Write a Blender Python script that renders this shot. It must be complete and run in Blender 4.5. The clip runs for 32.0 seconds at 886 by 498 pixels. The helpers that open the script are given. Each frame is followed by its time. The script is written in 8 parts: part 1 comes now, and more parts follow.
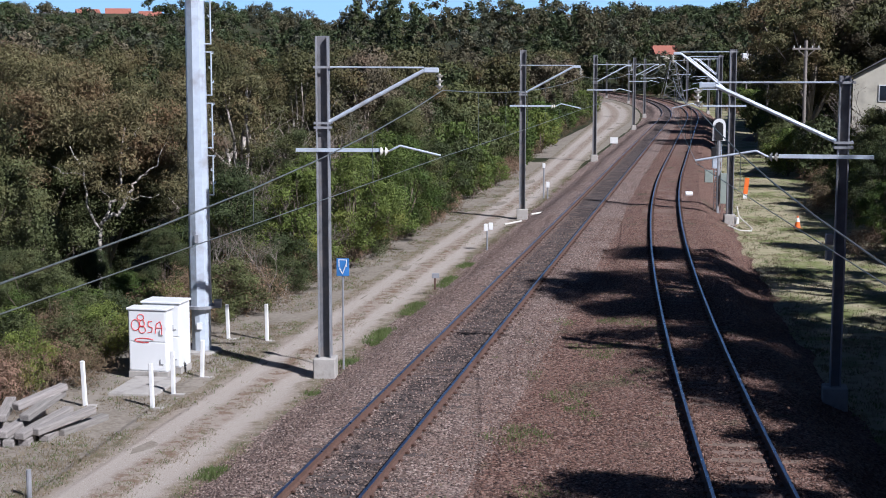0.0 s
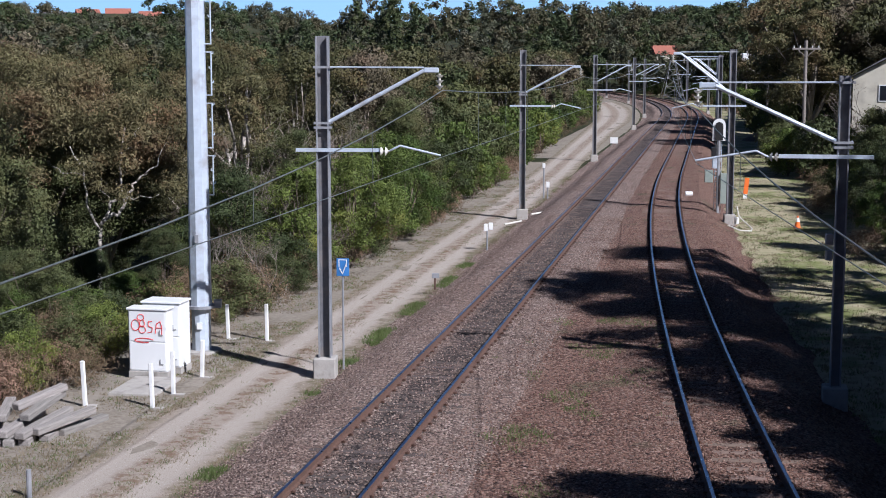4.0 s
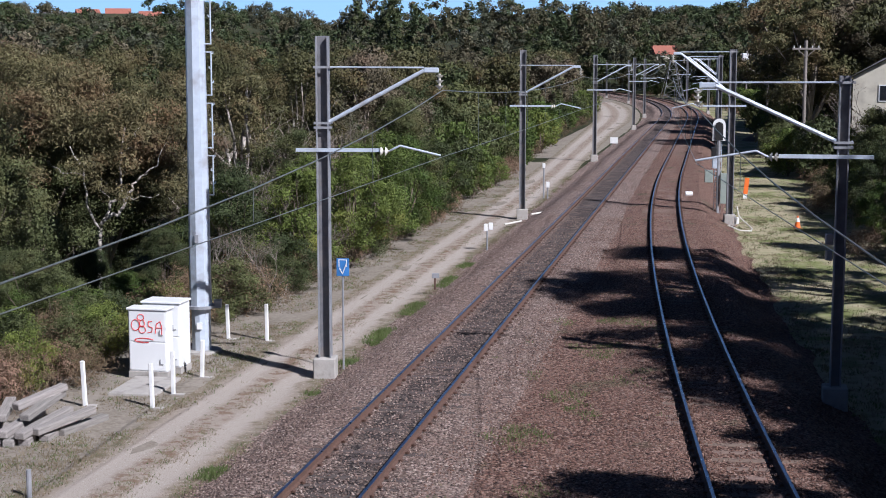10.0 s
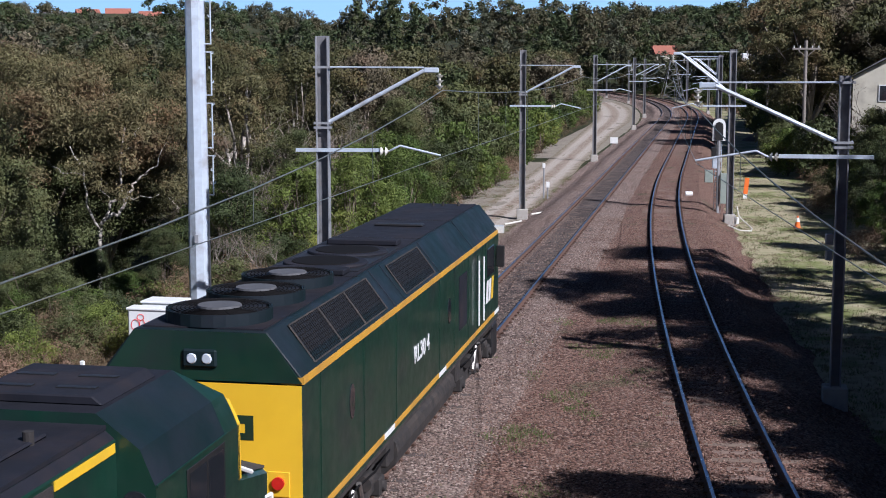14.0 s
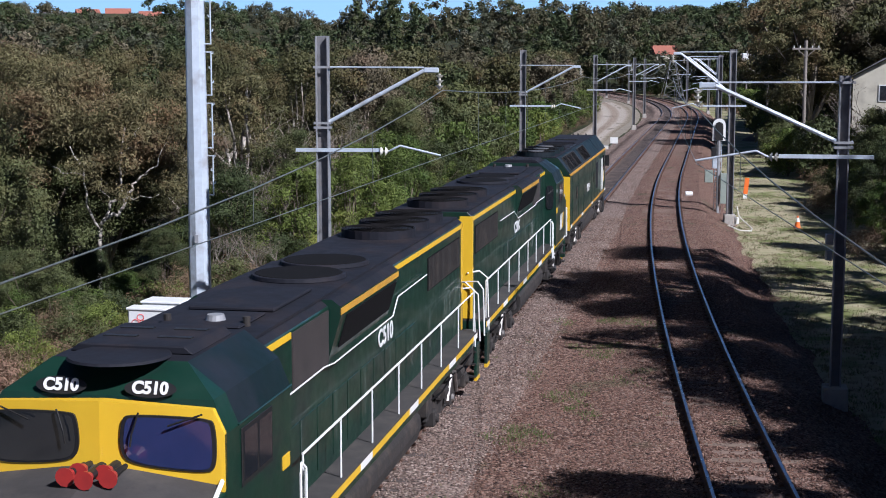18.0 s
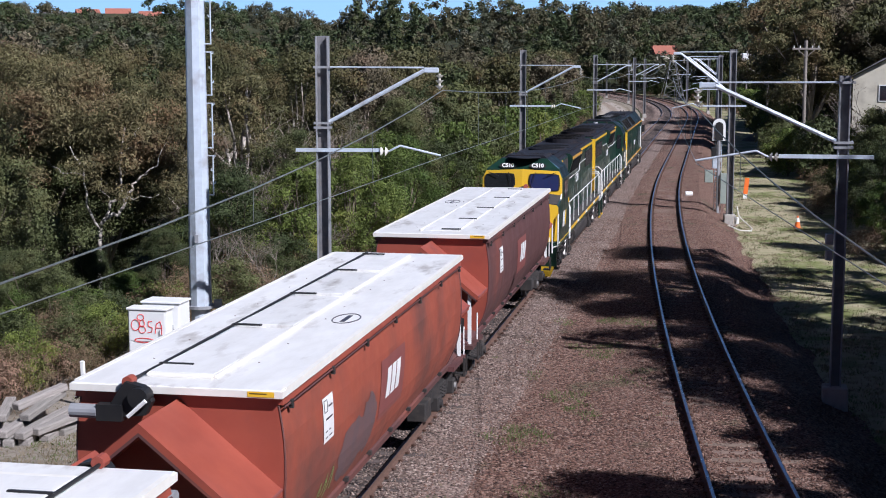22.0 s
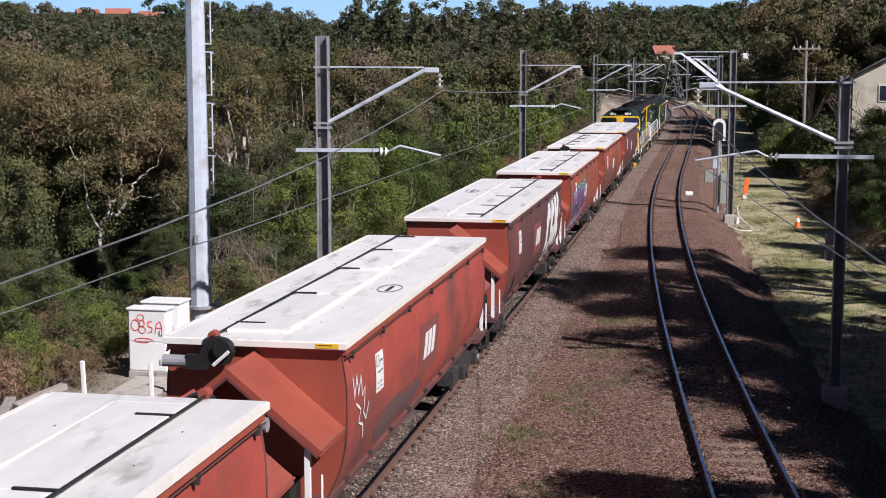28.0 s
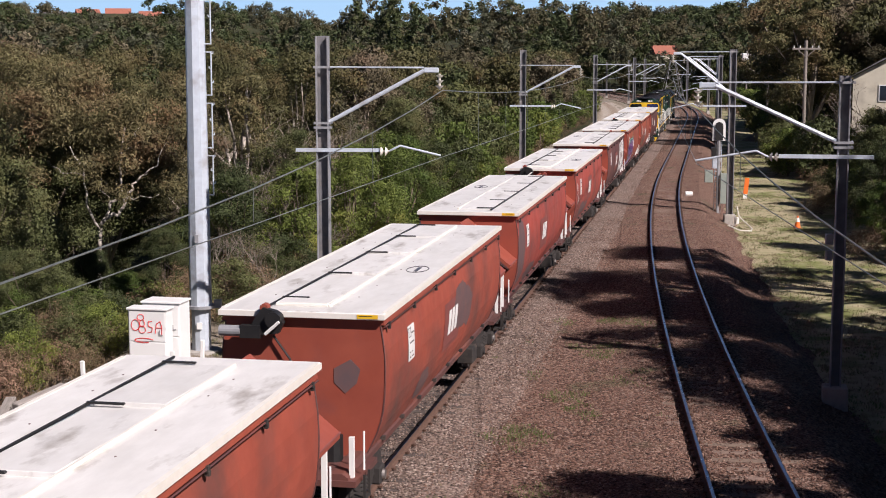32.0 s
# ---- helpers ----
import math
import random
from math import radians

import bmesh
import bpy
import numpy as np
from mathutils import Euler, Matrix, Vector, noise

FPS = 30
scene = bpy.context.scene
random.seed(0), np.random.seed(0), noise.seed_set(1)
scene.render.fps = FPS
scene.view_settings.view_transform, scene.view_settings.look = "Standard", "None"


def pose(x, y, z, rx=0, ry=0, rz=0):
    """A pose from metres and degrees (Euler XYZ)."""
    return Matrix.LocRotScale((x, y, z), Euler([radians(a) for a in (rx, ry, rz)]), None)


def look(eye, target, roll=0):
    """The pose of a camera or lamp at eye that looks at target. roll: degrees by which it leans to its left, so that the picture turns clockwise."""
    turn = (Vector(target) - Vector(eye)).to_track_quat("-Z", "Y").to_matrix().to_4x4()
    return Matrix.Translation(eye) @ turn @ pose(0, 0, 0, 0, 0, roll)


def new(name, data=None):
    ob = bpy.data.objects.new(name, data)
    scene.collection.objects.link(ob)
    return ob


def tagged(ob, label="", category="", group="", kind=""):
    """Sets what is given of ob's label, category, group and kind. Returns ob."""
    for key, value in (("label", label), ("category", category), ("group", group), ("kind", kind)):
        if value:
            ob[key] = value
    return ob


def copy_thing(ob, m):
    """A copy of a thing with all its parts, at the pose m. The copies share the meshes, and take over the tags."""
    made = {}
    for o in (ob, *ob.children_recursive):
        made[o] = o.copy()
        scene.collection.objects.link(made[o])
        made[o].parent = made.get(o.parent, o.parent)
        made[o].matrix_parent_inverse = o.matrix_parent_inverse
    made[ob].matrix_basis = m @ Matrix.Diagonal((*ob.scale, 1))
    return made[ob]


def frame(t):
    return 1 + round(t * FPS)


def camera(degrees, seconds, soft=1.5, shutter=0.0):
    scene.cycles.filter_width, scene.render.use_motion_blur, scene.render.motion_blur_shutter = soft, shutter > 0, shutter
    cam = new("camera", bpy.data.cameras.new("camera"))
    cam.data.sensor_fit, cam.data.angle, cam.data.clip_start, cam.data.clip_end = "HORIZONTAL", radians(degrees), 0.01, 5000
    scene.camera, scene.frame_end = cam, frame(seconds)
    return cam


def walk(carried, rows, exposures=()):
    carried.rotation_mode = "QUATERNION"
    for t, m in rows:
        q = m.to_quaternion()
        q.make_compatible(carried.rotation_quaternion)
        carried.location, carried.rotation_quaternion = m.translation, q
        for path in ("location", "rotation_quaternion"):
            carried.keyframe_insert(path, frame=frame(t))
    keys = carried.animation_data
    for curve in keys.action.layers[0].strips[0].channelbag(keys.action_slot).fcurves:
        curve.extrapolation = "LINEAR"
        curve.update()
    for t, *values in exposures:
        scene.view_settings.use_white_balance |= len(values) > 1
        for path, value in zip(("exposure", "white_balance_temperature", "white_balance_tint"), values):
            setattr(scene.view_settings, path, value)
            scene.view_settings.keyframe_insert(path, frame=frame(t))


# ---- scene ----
cam = camera(34.052, 32.0, soft=1.0)
EYE_Z = 7.75
TILT = 7.310
walk(cam, [(0.0, pose(0, 0, EYE_Z, 90 - TILT, 0, 0)), (32.0, pose(0, 0, EYE_Z, 90 - TILT, 0, 0))],
     [(0.0, 0.42, 5560, 16), (12.0, 0.42, 5600, 17), (18.0, 0.42, 5560, 16), (22.0, 0.42, 5600, 17), (25.0, 0.42, 5730, 17), (28.0, 0.42, 6130, 19), (30.0, 0.42, 6330, 20), (32.0, 0.42, 6480, 21)])

# ---- light ----
SUN_ELEVATION, SUN_FROM = 41.0, (0.70, -0.714)
world = bpy.data.worlds.new("sky")
scene.world = world
world.use_nodes = True
sky = world.node_tree.nodes.new("ShaderNodeTexSky")
sky.sky_type = "NISHITA"
sky.sun_disc = False
sky.sun_elevation = radians(SUN_ELEVATION)
sky.sun_rotation = math.atan2(SUN_FROM[0], SUN_FROM[1])
sky.air_density, sky.dust_density, sky.ozone_density = 0.22, 0.0, 3.5
background = world.node_tree.nodes["Background"]
background.inputs["Strength"].default_value = 0.05
world.node_tree.links.new(sky.outputs[0], background.inputs[0])
sun = new("sun", bpy.data.lights.new("sun", "SUN"))
sun.data.energy, sun.data.angle, sun.data.color = 5.0, radians(0.6), (1.0, 0.95, 0.88)
flat = math.cos(radians(SUN_ELEVATION))
sun.matrix_world = look((60 * flat * SUN_FROM[0], 60 * flat * SUN_FROM[1], 60 * math.sin(radians(SUN_ELEVATION))), (0, 0, 0))


# ---- materials ----
def mat(name, a, b=None, scale=6.0, rough=0.7, metal=0.0, bump=0.0, bump_scale=None, c=None, c_scale=1.0, c_at=(0.5, 0.7),
        spread=0.0, detail=6.0, coat=0.0, spec=0.5, rough2=None, streak=None, island=False, trans=0.0):
    """A surface of two mixed tones (a, b), stains (c) at a second scale, grain in the relief, and a change from thing to thing (spread)."""
    m = bpy.data.materials.new(name)
    m.use_nodes = True
    n, l = m.node_tree.nodes, m.node_tree.links
    p = n["Principled BSDF"]
    p.inputs["Metallic"].default_value = metal
    p.inputs["Roughness"].default_value = rough
    p.inputs["Coat Weight"].default_value = coat
    p.inputs["Specular IOR Level"].default_value = spec
    co = n.new("ShaderNodeTexCoord")
    vec = co.outputs["Object"]
    if streak:
        mp = n.new("ShaderNodeMapping")
        mp.inputs["Scale"].default_value = streak
        l.new(vec, mp.inputs[0])
        vec = mp.outputs[0]

    def noise_at(s, d=detail, v=vec):
        t = n.new("ShaderNodeTexNoise")
        t.inputs["Scale"].default_value, t.inputs["Detail"].default_value = s, d
        t.inputs["Roughness"].default_value = 0.6
        l.new(v, t.inputs["Vector"])
        return t.outputs["Fac"]

    def ramp(f, lo, hi):
        r = n.new("ShaderNodeMapRange")
        r.inputs["From Min"].default_value, r.inputs["From Max"].default_value = lo, hi
        l.new(f, r.inputs["Value"])
        return r.outputs[0]

    def mix(f, x, y):
        k = n.new("ShaderNodeMix")
        k.data_type = "RGBA"
        l.new(f, k.inputs["Factor"])
        for s, q in ((x, k.inputs["A"]), (y, k.inputs["B"])):
            if isinstance(s, tuple):
                q.default_value = (*s, 1)
            else:
                l.new(s, q)
        return k.outputs["Result"]

    b = b or tuple(v * 0.75 for v in a)
    f = ramp(noise_at(scale), 0.32, 0.68)
    col = mix(f, a, b)
    if c:
        g = ramp(noise_at(c_scale), *c_at)
        col = mix(g, col, c)
    if spread or island:
        if island:
            src = n.new("ShaderNodeNewGeometry").outputs["Random Per Island"]
        else:
            src = n.new("ShaderNodeObjectInfo").outputs["Random"]
        h = n.new("ShaderNodeHueSaturation")
        r = n.new("ShaderNodeMapRange")
        r.inputs["To Min"].default_value, r.inputs["To Max"].default_value = 1 - spread, 1 + spread
        l.new(src, r.inputs["Value"])
        l.new(r.outputs[0], h.inputs["Value"])
        r2 = n.new("ShaderNodeMapRange")
        r2.inputs["To Min"].default_value, r2.inputs["To Max"].default_value = 0.5 + spread * 0.06, 0.5 - spread * 0.06
        l.new(src, r2.inputs["Value"])
        l.new(r2.outputs[0], h.inputs["Hue"])
        l.new(col, h.inputs["Color"])
        col = h.outputs[0]
    l.new(col, p.inputs["Base Color"])
    if rough2 is not None:
        rr = n.new("ShaderNodeMapRange")
        rr.inputs["From Min"].default_value, rr.inputs["From Max"].default_value = 0.35, 0.65
        rr.inputs["To Min"].default_value, rr.inputs["To Max"].default_value = rough, rough2
        l.new(noise_at(scale * 1.7), rr.inputs["Value"])
        l.new(rr.outputs[0], p.inputs["Roughness"])
    if bump:
        k = n.new("ShaderNodeBump")
        k.inputs["Strength"].default_value = min(1.0, bump)
        k.inputs["Distance"].default_value = 0.02 * max(1.0, bump)
        l.new(noise_at(bump_scale or scale * 3), k.inputs["Height"])
        l.new(k.outputs[0], p.inputs["Normal"])
    if trans:
        t = n.new("ShaderNodeBsdfTranslucent")
        l.new(col, t.inputs["Color"])
        a_ = n.new("ShaderNodeMixShader")
        a_.inputs[0].default_value = trans
        out = n["Material Output"]
        l.new(p.outputs[0], a_.inputs[1])
        l.new(t.outputs[0], a_.inputs[2])
        l.new(a_.outputs[0], out.inputs["Surface"])
    return m


def tone_ramp(n, l, source, tones):
    r = n.new("ShaderNodeValToRGB")
    r.color_ramp.interpolation = "CONSTANT"
    while len(r.color_ramp.elements) < len(tones):
        r.color_ramp.elements.new(0.5)
    for i, t in enumerate(tones):
        r.color_ramp.elements[i].position = i / len(tones)
        r.color_ramp.elements[i].color = (*t, 1)
    l.new(source, r.inputs[0])
    return r.outputs[0]


def ballast_mat(name, tones, others, dark, cell=12.0, moss=None, oil=None):
    """Crushed stone: cells of their own tone, deep joints, two mixtures that change over metres, moss in patches, and oil spilt between the rails."""
    m = bpy.data.materials.new(name)
    m.use_nodes = True
    n, l = m.node_tree.nodes, m.node_tree.links
    p = n["Principled BSDF"]
    p.inputs["Roughness"].default_value = 0.95
    p.inputs["Specular IOR Level"].default_value = 0.15
    co = n.new("ShaderNodeTexCoord").outputs["Object"]
    vor = n.new("ShaderNodeTexVoronoi")
    vor.inputs["Scale"].default_value = cell
    bend = n.new("ShaderNodeTexNoise")
    bend.inputs["Scale"].default_value, bend.inputs["Detail"].default_value = 23.0, 2.0
    l.new(co, bend.inputs["Vector"])
    shifted = n.new("ShaderNodeVectorMath")
    shifted.operation = "MULTIPLY_ADD"
    shifted.inputs[1].default_value = (0.07, 0.07, 0.07)
    l.new(bend.outputs["Color"], shifted.inputs[0])
    l.new(co, shifted.inputs[2])
    l.new(shifted.outputs[0], vor.inputs["Vector"])
    sep = n.new("ShaderNodeSeparateColor")
    l.new(vor.outputs["Color"], sep.inputs[0])

    def mixed(f, x, y):
        k = n.new("ShaderNodeMix")
        k.data_type = "RGBA"
        l.new(f, k.inputs["Factor"])
        for q, i in ((x, "A"), (y, "B")):
            if isinstance(q, tuple):
                k.inputs[i].default_value = (*q, 1)
            else:
                l.new(q, k.inputs[i])
        return k.outputs["Result"]

    def patch(scale, lo, hi, detail=4.0):
        t = n.new("ShaderNodeTexNoise")
        t.inputs["Scale"].default_value, t.inputs["Detail"].default_value = scale, detail
        l.new(co, t.inputs["Vector"])
        r = n.new("ShaderNodeMapRange")
        r.inputs["From Min"].default_value, r.inputs["From Max"].default_value = lo, hi
        l.new(t.outputs["Fac"], r.inputs["Value"])
        return r.outputs[0]
    col = mixed(patch(0.42, 0.42, 0.60), tone_ramp(n, l, sep.outputs[0], tones), tone_ramp(n, l, sep.outputs[1], others))
    if oil:
        uv = n.new("ShaderNodeSeparateXYZ")
        l.new(n.new("ShaderNodeTexCoord").outputs["UV"], uv.inputs[0])
        off = n.new("ShaderNodeMath")
        off.operation = "SUBTRACT"
        off.inputs[1].default_value = 7.1 / 11
        l.new(uv.outputs[0], off.inputs[0])
        far = n.new("ShaderNodeMath")
        far.operation = "ABSOLUTE"
        l.new(off.outputs[0], far.inputs[0])
        near = n.new("ShaderNodeMapRange")
        near.inputs["From Min"].default_value, near.inputs["From Max"].default_value = 0.115, 0.06
        l.new(far.outputs[0], near.inputs["Value"])
        spill = n.new("ShaderNodeMath")
        spill.operation = "MULTIPLY"
        l.new(near.outputs[0], spill.inputs[0])
        l.new(patch(1.7, 0.22, 0.50, 7.0), spill.inputs[1])
        col = mixed(spill.outputs[0], col, tone_ramp(n, l, sep.outputs[2], oil))
    if moss:
        col = mixed(patch(0.55, 0.60, 0.70, 8.0), col, moss)
    gap = n.new("ShaderNodeMapRange")
    gap.inputs["From Min"].default_value, gap.inputs["From Max"].default_value = 0.40, 0.90
    l.new(vor.outputs["Distance"], gap.inputs["Value"])
    col = mixed(gap.outputs[0], col, dark)
    l.new(col, p.inputs["Base Color"])
    bp = n.new("ShaderNodeBump")
    bp.invert = True
    bp.inputs["Strength"].default_value, bp.inputs["Distance"].default_value = 1.0, 0.06
    l.new(vor.outputs["Distance"], bp.inputs["Height"])
    l.new(bp.outputs[0], p.inputs["Normal"])
    return m


def stone_mat(name, tones):
    """Loose stones, each of one tone."""
    m = mat(name, tones[0], tones[1], scale=30, rough=0.95, spec=0.15)
    n, l = m.node_tree.nodes, m.node_tree.links
    src = n.new("ShaderNodeNewGeometry").outputs["Random Per Island"]
    l.new(tone_ramp(n, l, src, tones), n["Principled BSDF"].inputs["Base Color"])
    return m


def road_mat():
    """Dirt road: two pale wheel ruts, a browner crown between them, crumbling into soil at both sides."""
    m = bpy.data.materials.new("dusty_gravel_road")
    m.use_nodes = True
    n, l = m.node_tree.nodes, m.node_tree.links
    p = n["Principled BSDF"]
    p.inputs["Roughness"].default_value, p.inputs["Specular IOR Level"].default_value = 0.95, 0.15
    tc = n.new("ShaderNodeTexCoord")

    def grain(scale, detail=6.0):
        t = n.new("ShaderNodeTexNoise")
        t.inputs["Scale"].default_value, t.inputs["Detail"].default_value, t.inputs["Roughness"].default_value = scale, detail, 0.65
        l.new(tc.outputs["Object"], t.inputs["Vector"])
        return t.outputs["Fac"]

    def sums(op, a, b):
        k = n.new("ShaderNodeMath")
        k.operation = op
        for q, i in ((a, 0), (b, 1)):
            if isinstance(q, float):
                k.inputs[i].default_value = q
            else:
                l.new(q, k.inputs[i])
        return k.outputs[0]

    def steps(v, lo, hi):
        r = n.new("ShaderNodeMapRange")
        r.interpolation_type = "SMOOTHSTEP"
        r.inputs["From Min"].default_value, r.inputs["From Max"].default_value = lo, hi
        l.new(v, r.inputs["Value"])
        return r.outputs[0]

    def mixed(f, a, b):
        k = n.new("ShaderNodeMix")
        k.data_type = "RGBA"
        l.new(f, k.inputs["Factor"])
        for q, i in ((a, "A"), (b, "B")):
            if isinstance(q, tuple):
                k.inputs[i].default_value = (*q, 1)
            else:
                l.new(q, k.inputs[i])
        return k.outputs["Result"]
    sep = n.new("ShaderNodeSeparateXYZ")
    l.new(tc.outputs["UV"], sep.inputs[0])
    ragged = sums("MULTIPLY", sums("SUBTRACT", grain(1.1), 0.5), 0.55)
    off = sums("ABSOLUTE", sums("ADD", sums("SUBTRACT", sep.outputs[0], 0.5), sums("MULTIPLY", ragged, 0.35)), 0.0)
    rut = sums("ABSOLUTE", sums("SUBTRACT", off, 0.22), 0.0)
    col = mixed(steps(rut, 0.05, 0.16), (0.40, 0.35, 0.30), (0.32, 0.27, 0.22))
    col = mixed(sums("MULTIPLY", steps(grain(2.4), 0.46, 0.6), steps(sums("SUBTRACT", 0.16, off), 0.0, 0.12)), col, (0.19, 0.125, 0.085))
    edge = sums("ADD", off, sums("MULTIPLY", ragged, 0.9))
    col = mixed(steps(edge, 0.33, 0.46), col, mixed(steps(grain(3.0), 0.42, 0.6), (0.25, 0.205, 0.155), (0.14, 0.125, 0.075)))
    col = mixed(steps(grain(34.0, 3.0), 0.52, 0.72), col, (0.20, 0.165, 0.135))
    col = mixed(steps(grain(21.0, 3.0), 0.60, 0.72), col, (0.56, 0.52, 0.47))
    l.new(col, p.inputs["Base Color"])
    bp = n.new("ShaderNodeBump")
    bp.inputs["Strength"].default_value, bp.inputs["Distance"].default_value = 0.8, 0.03
    l.new(grain(18.0), bp.inputs["Height"])
    l.new(bp.outputs[0], p.inputs["Normal"])
    return m


BROWN_TONES = [(0.121, 0.068, 0.053), (0.253, 0.149, 0.111), (0.181, 0.101, 0.077), (0.326, 0.206, 0.16), (0.217, 0.125, 0.095), (0.399, 0.275, 0.218), (0.15, 0.088, 0.072), (0.278, 0.163, 0.119)]
GREY_TONES = [(0.173, 0.126, 0.11), (0.319, 0.239, 0.201), (0.226, 0.17, 0.144), (0.412, 0.314, 0.264), (0.266, 0.195, 0.164), (0.532, 0.427, 0.365), (0.199, 0.148, 0.126), (0.347, 0.251, 0.213)]
RUST_TONES = [(0.138, 0.076, 0.058), (0.278, 0.163, 0.122), (0.203, 0.113, 0.087), (0.352, 0.233, 0.184), (0.235, 0.135, 0.102), (0.405, 0.293, 0.242), (0.16, 0.095, 0.076), (0.256, 0.157, 0.115)]
OIL_TONES = [(0.05, 0.042, 0.042), (0.10, 0.08, 0.074), (0.07, 0.058, 0.056), (0.15, 0.12, 0.105), (0.085, 0.068, 0.064), (0.20, 0.16, 0.14)]
MIXED_TONES = [tuple(0.7 * p + 0.3 * q for p, q in zip(a, b)) for a, b in zip(GREY_TONES, BROWN_TONES)]
M_BALLAST = ballast_mat("crushed_stone", [tuple(v * 1.06 for v in q) for q in GREY_TONES], MIXED_TONES, (0.018, 0.014, 0.012), 16.0, None, OIL_TONES)
M_BALLAST_RED = ballast_mat("rusty_crushed_stone", BROWN_TONES, RUST_TONES, (0.018, 0.012, 0.010), 16.0, (0.13, 0.125, 0.07))
M_ROAD = road_mat()
M_VERGE = mat("dry_grass_soil", (0.30, 0.262, 0.215), (0.17, 0.145, 0.11), scale=7.0, rough=0.95, bump=1.0, bump_scale=14, c=(0.30, 0.265, 0.22), c_scale=0.7, c_at=(0.5, 0.7), spec=0.2)
M_LAWN = mat("mown_patchy_grass", (0.30, 0.27, 0.155), (0.40, 0.35, 0.235), scale=3.4, rough=0.95, bump=1.0, bump_scale=16, c=(0.17, 0.19, 0.065), c_scale=0.45, c_at=(0.46, 0.62), spec=0.2)
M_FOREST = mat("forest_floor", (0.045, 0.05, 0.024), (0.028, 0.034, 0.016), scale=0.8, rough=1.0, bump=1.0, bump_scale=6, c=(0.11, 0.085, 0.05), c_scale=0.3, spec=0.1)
M_RAIL_SIDE = mat("rusty_rail_steel", (0.15, 0.085, 0.060), (0.10, 0.058, 0.043), scale=9, rough=0.85, metal=0.2, bump=0.3)
M_RAIL_TOP = mat("polished_rail_head", (0.20, 0.21, 0.29), (0.13, 0.14, 0.20), scale=2, rough=0.25, metal=1.0, rough2=0.42)
M_SLEEPER = mat("dusty_concrete_sleeper", (0.22, 0.155, 0.12), (0.15, 0.10, 0.08), scale=7, rough=0.95, bump=0.5, spread=0.15)
M_SLEEPER_OILY = mat("oily_concrete_sleeper", (0.11, 0.085, 0.075), (0.075, 0.058, 0.052), scale=7, rough=0.9, bump=0.5, spread=0.2)
M_GALV = mat("galvanised_steel", (0.63, 0.70, 0.78), (0.54, 0.60, 0.67), scale=5, rough=0.38, metal=0.25, rough2=0.5, c=(0.42, 0.43, 0.46), c_scale=1.5)
M_GALV_DARK = mat("weathered_steel_mast", (0.33, 0.335, 0.35), (0.25, 0.255, 0.27), scale=4, rough=0.55, metal=0.2, c=(0.24, 0.23, 0.22), c_scale=1.2, rough2=0.7)
M_CONCRETE = mat("weathered_concrete", (0.44, 0.41, 0.37), (0.33, 0.31, 0.28), scale=3, rough=0.9, bump=0.5, c=(0.20, 0.18, 0.16), c_scale=2.2, c_at=(0.52, 0.75))
M_PORCELAIN = mat("glazed_porcelain", (0.78, 0.76, 0.70), (0.62, 0.58, 0.5), scale=9, rough=0.2)
M_WIRE = mat("copper_wire_patina", (0.22, 0.25, 0.23), (0.16, 0.17, 0.16), scale=4, rough=0.5, metal=0.6)
M_WHITE = mat("white_paint", (0.82, 0.82, 0.80), (0.74, 0.74, 0.72), scale=3, rough=0.5, c=(0.6, 0.58, 0.53), c_scale=2.5, c_at=(0.6, 0.85))
M_BLACK = mat("black_paint", (0.009, 0.009, 0.010), (0.016, 0.015, 0.015), scale=4, rough=0.55, bump=0.1)
M_GREEN = mat("dark_green_enamel", (0.007, 0.034, 0.021), (0.0055, 0.027, 0.017), scale=1.6, rough=0.32, rough2=0.5, coat=0.25, c=(0.011, 0.024, 0.021), c_scale=0.8, bump=0.05, bump_scale=2)
M_GREEN_ROOF = mat("faded_dusty_green_roof", (0.005, 0.015, 0.017), (0.007, 0.014, 0.017), spec=0.22, scale=1.5, rough=0.5, rough2=0.65, c=(0.016, 0.020, 0.028), c_scale=0.7, c_at=(0.45, 0.7))
M_ROOF = mat("sooty_grey_roof", spec=0.25, a=(0.0145, 0.015, 0.022), b=(0.010, 0.011, 0.016), scale=2.2, rough=0.7, rough2=0.85, c=(0.027, 0.021, 0.023), c_scale=0.9, bump=0.15)
M_FILTER = mat("dusty_brown_filter", (0.040, 0.032, 0.030), (0.028, 0.023, 0.022), scale=3, rough=0.85, bump=0.3, bump_scale=40)
M_NOSE = mat("weathered_grey_deck", (0.055, 0.050, 0.047), (0.036, 0.033, 0.032), scale=2.5, rough=0.85, c=(0.075, 0.066, 0.058), c_scale=1.4, bump=0.15)
M_HORN = mat("faded_red_horn", (0.42, 0.035, 0.03), (0.34, 0.03, 0.028), scale=5, rough=0.45)
M_YELLOW = mat("yellow_enamel", (0.80, 0.50, 0.02), (0.74, 0.45, 0.02), scale=1.5, rough=0.4, rough2=0.5, coat=0.2, c=(0.62, 0.38, 0.04), c_scale=0.9, c_at=(0.55, 0.8))
M_ORANGE = mat("faded_orange_stripe", (0.62, 0.33, 0.03), (0.50, 0.26, 0.04), scale=1.2, rough=0.5, c=(0.36, 0.2, 0.05), c_scale=0.8)
M_GLASS = mat("dark_window_glass", (0.012, 0.014, 0.018), (0.02, 0.022, 0.026), scale=1, rough=0.06, spec=0.8)
M_GLASS_BLUE = mat("tinted_windscreen_glass", (0.03, 0.04, 0.12), (0.02, 0.03, 0.09), scale=1, rough=0.08, spec=0.8)
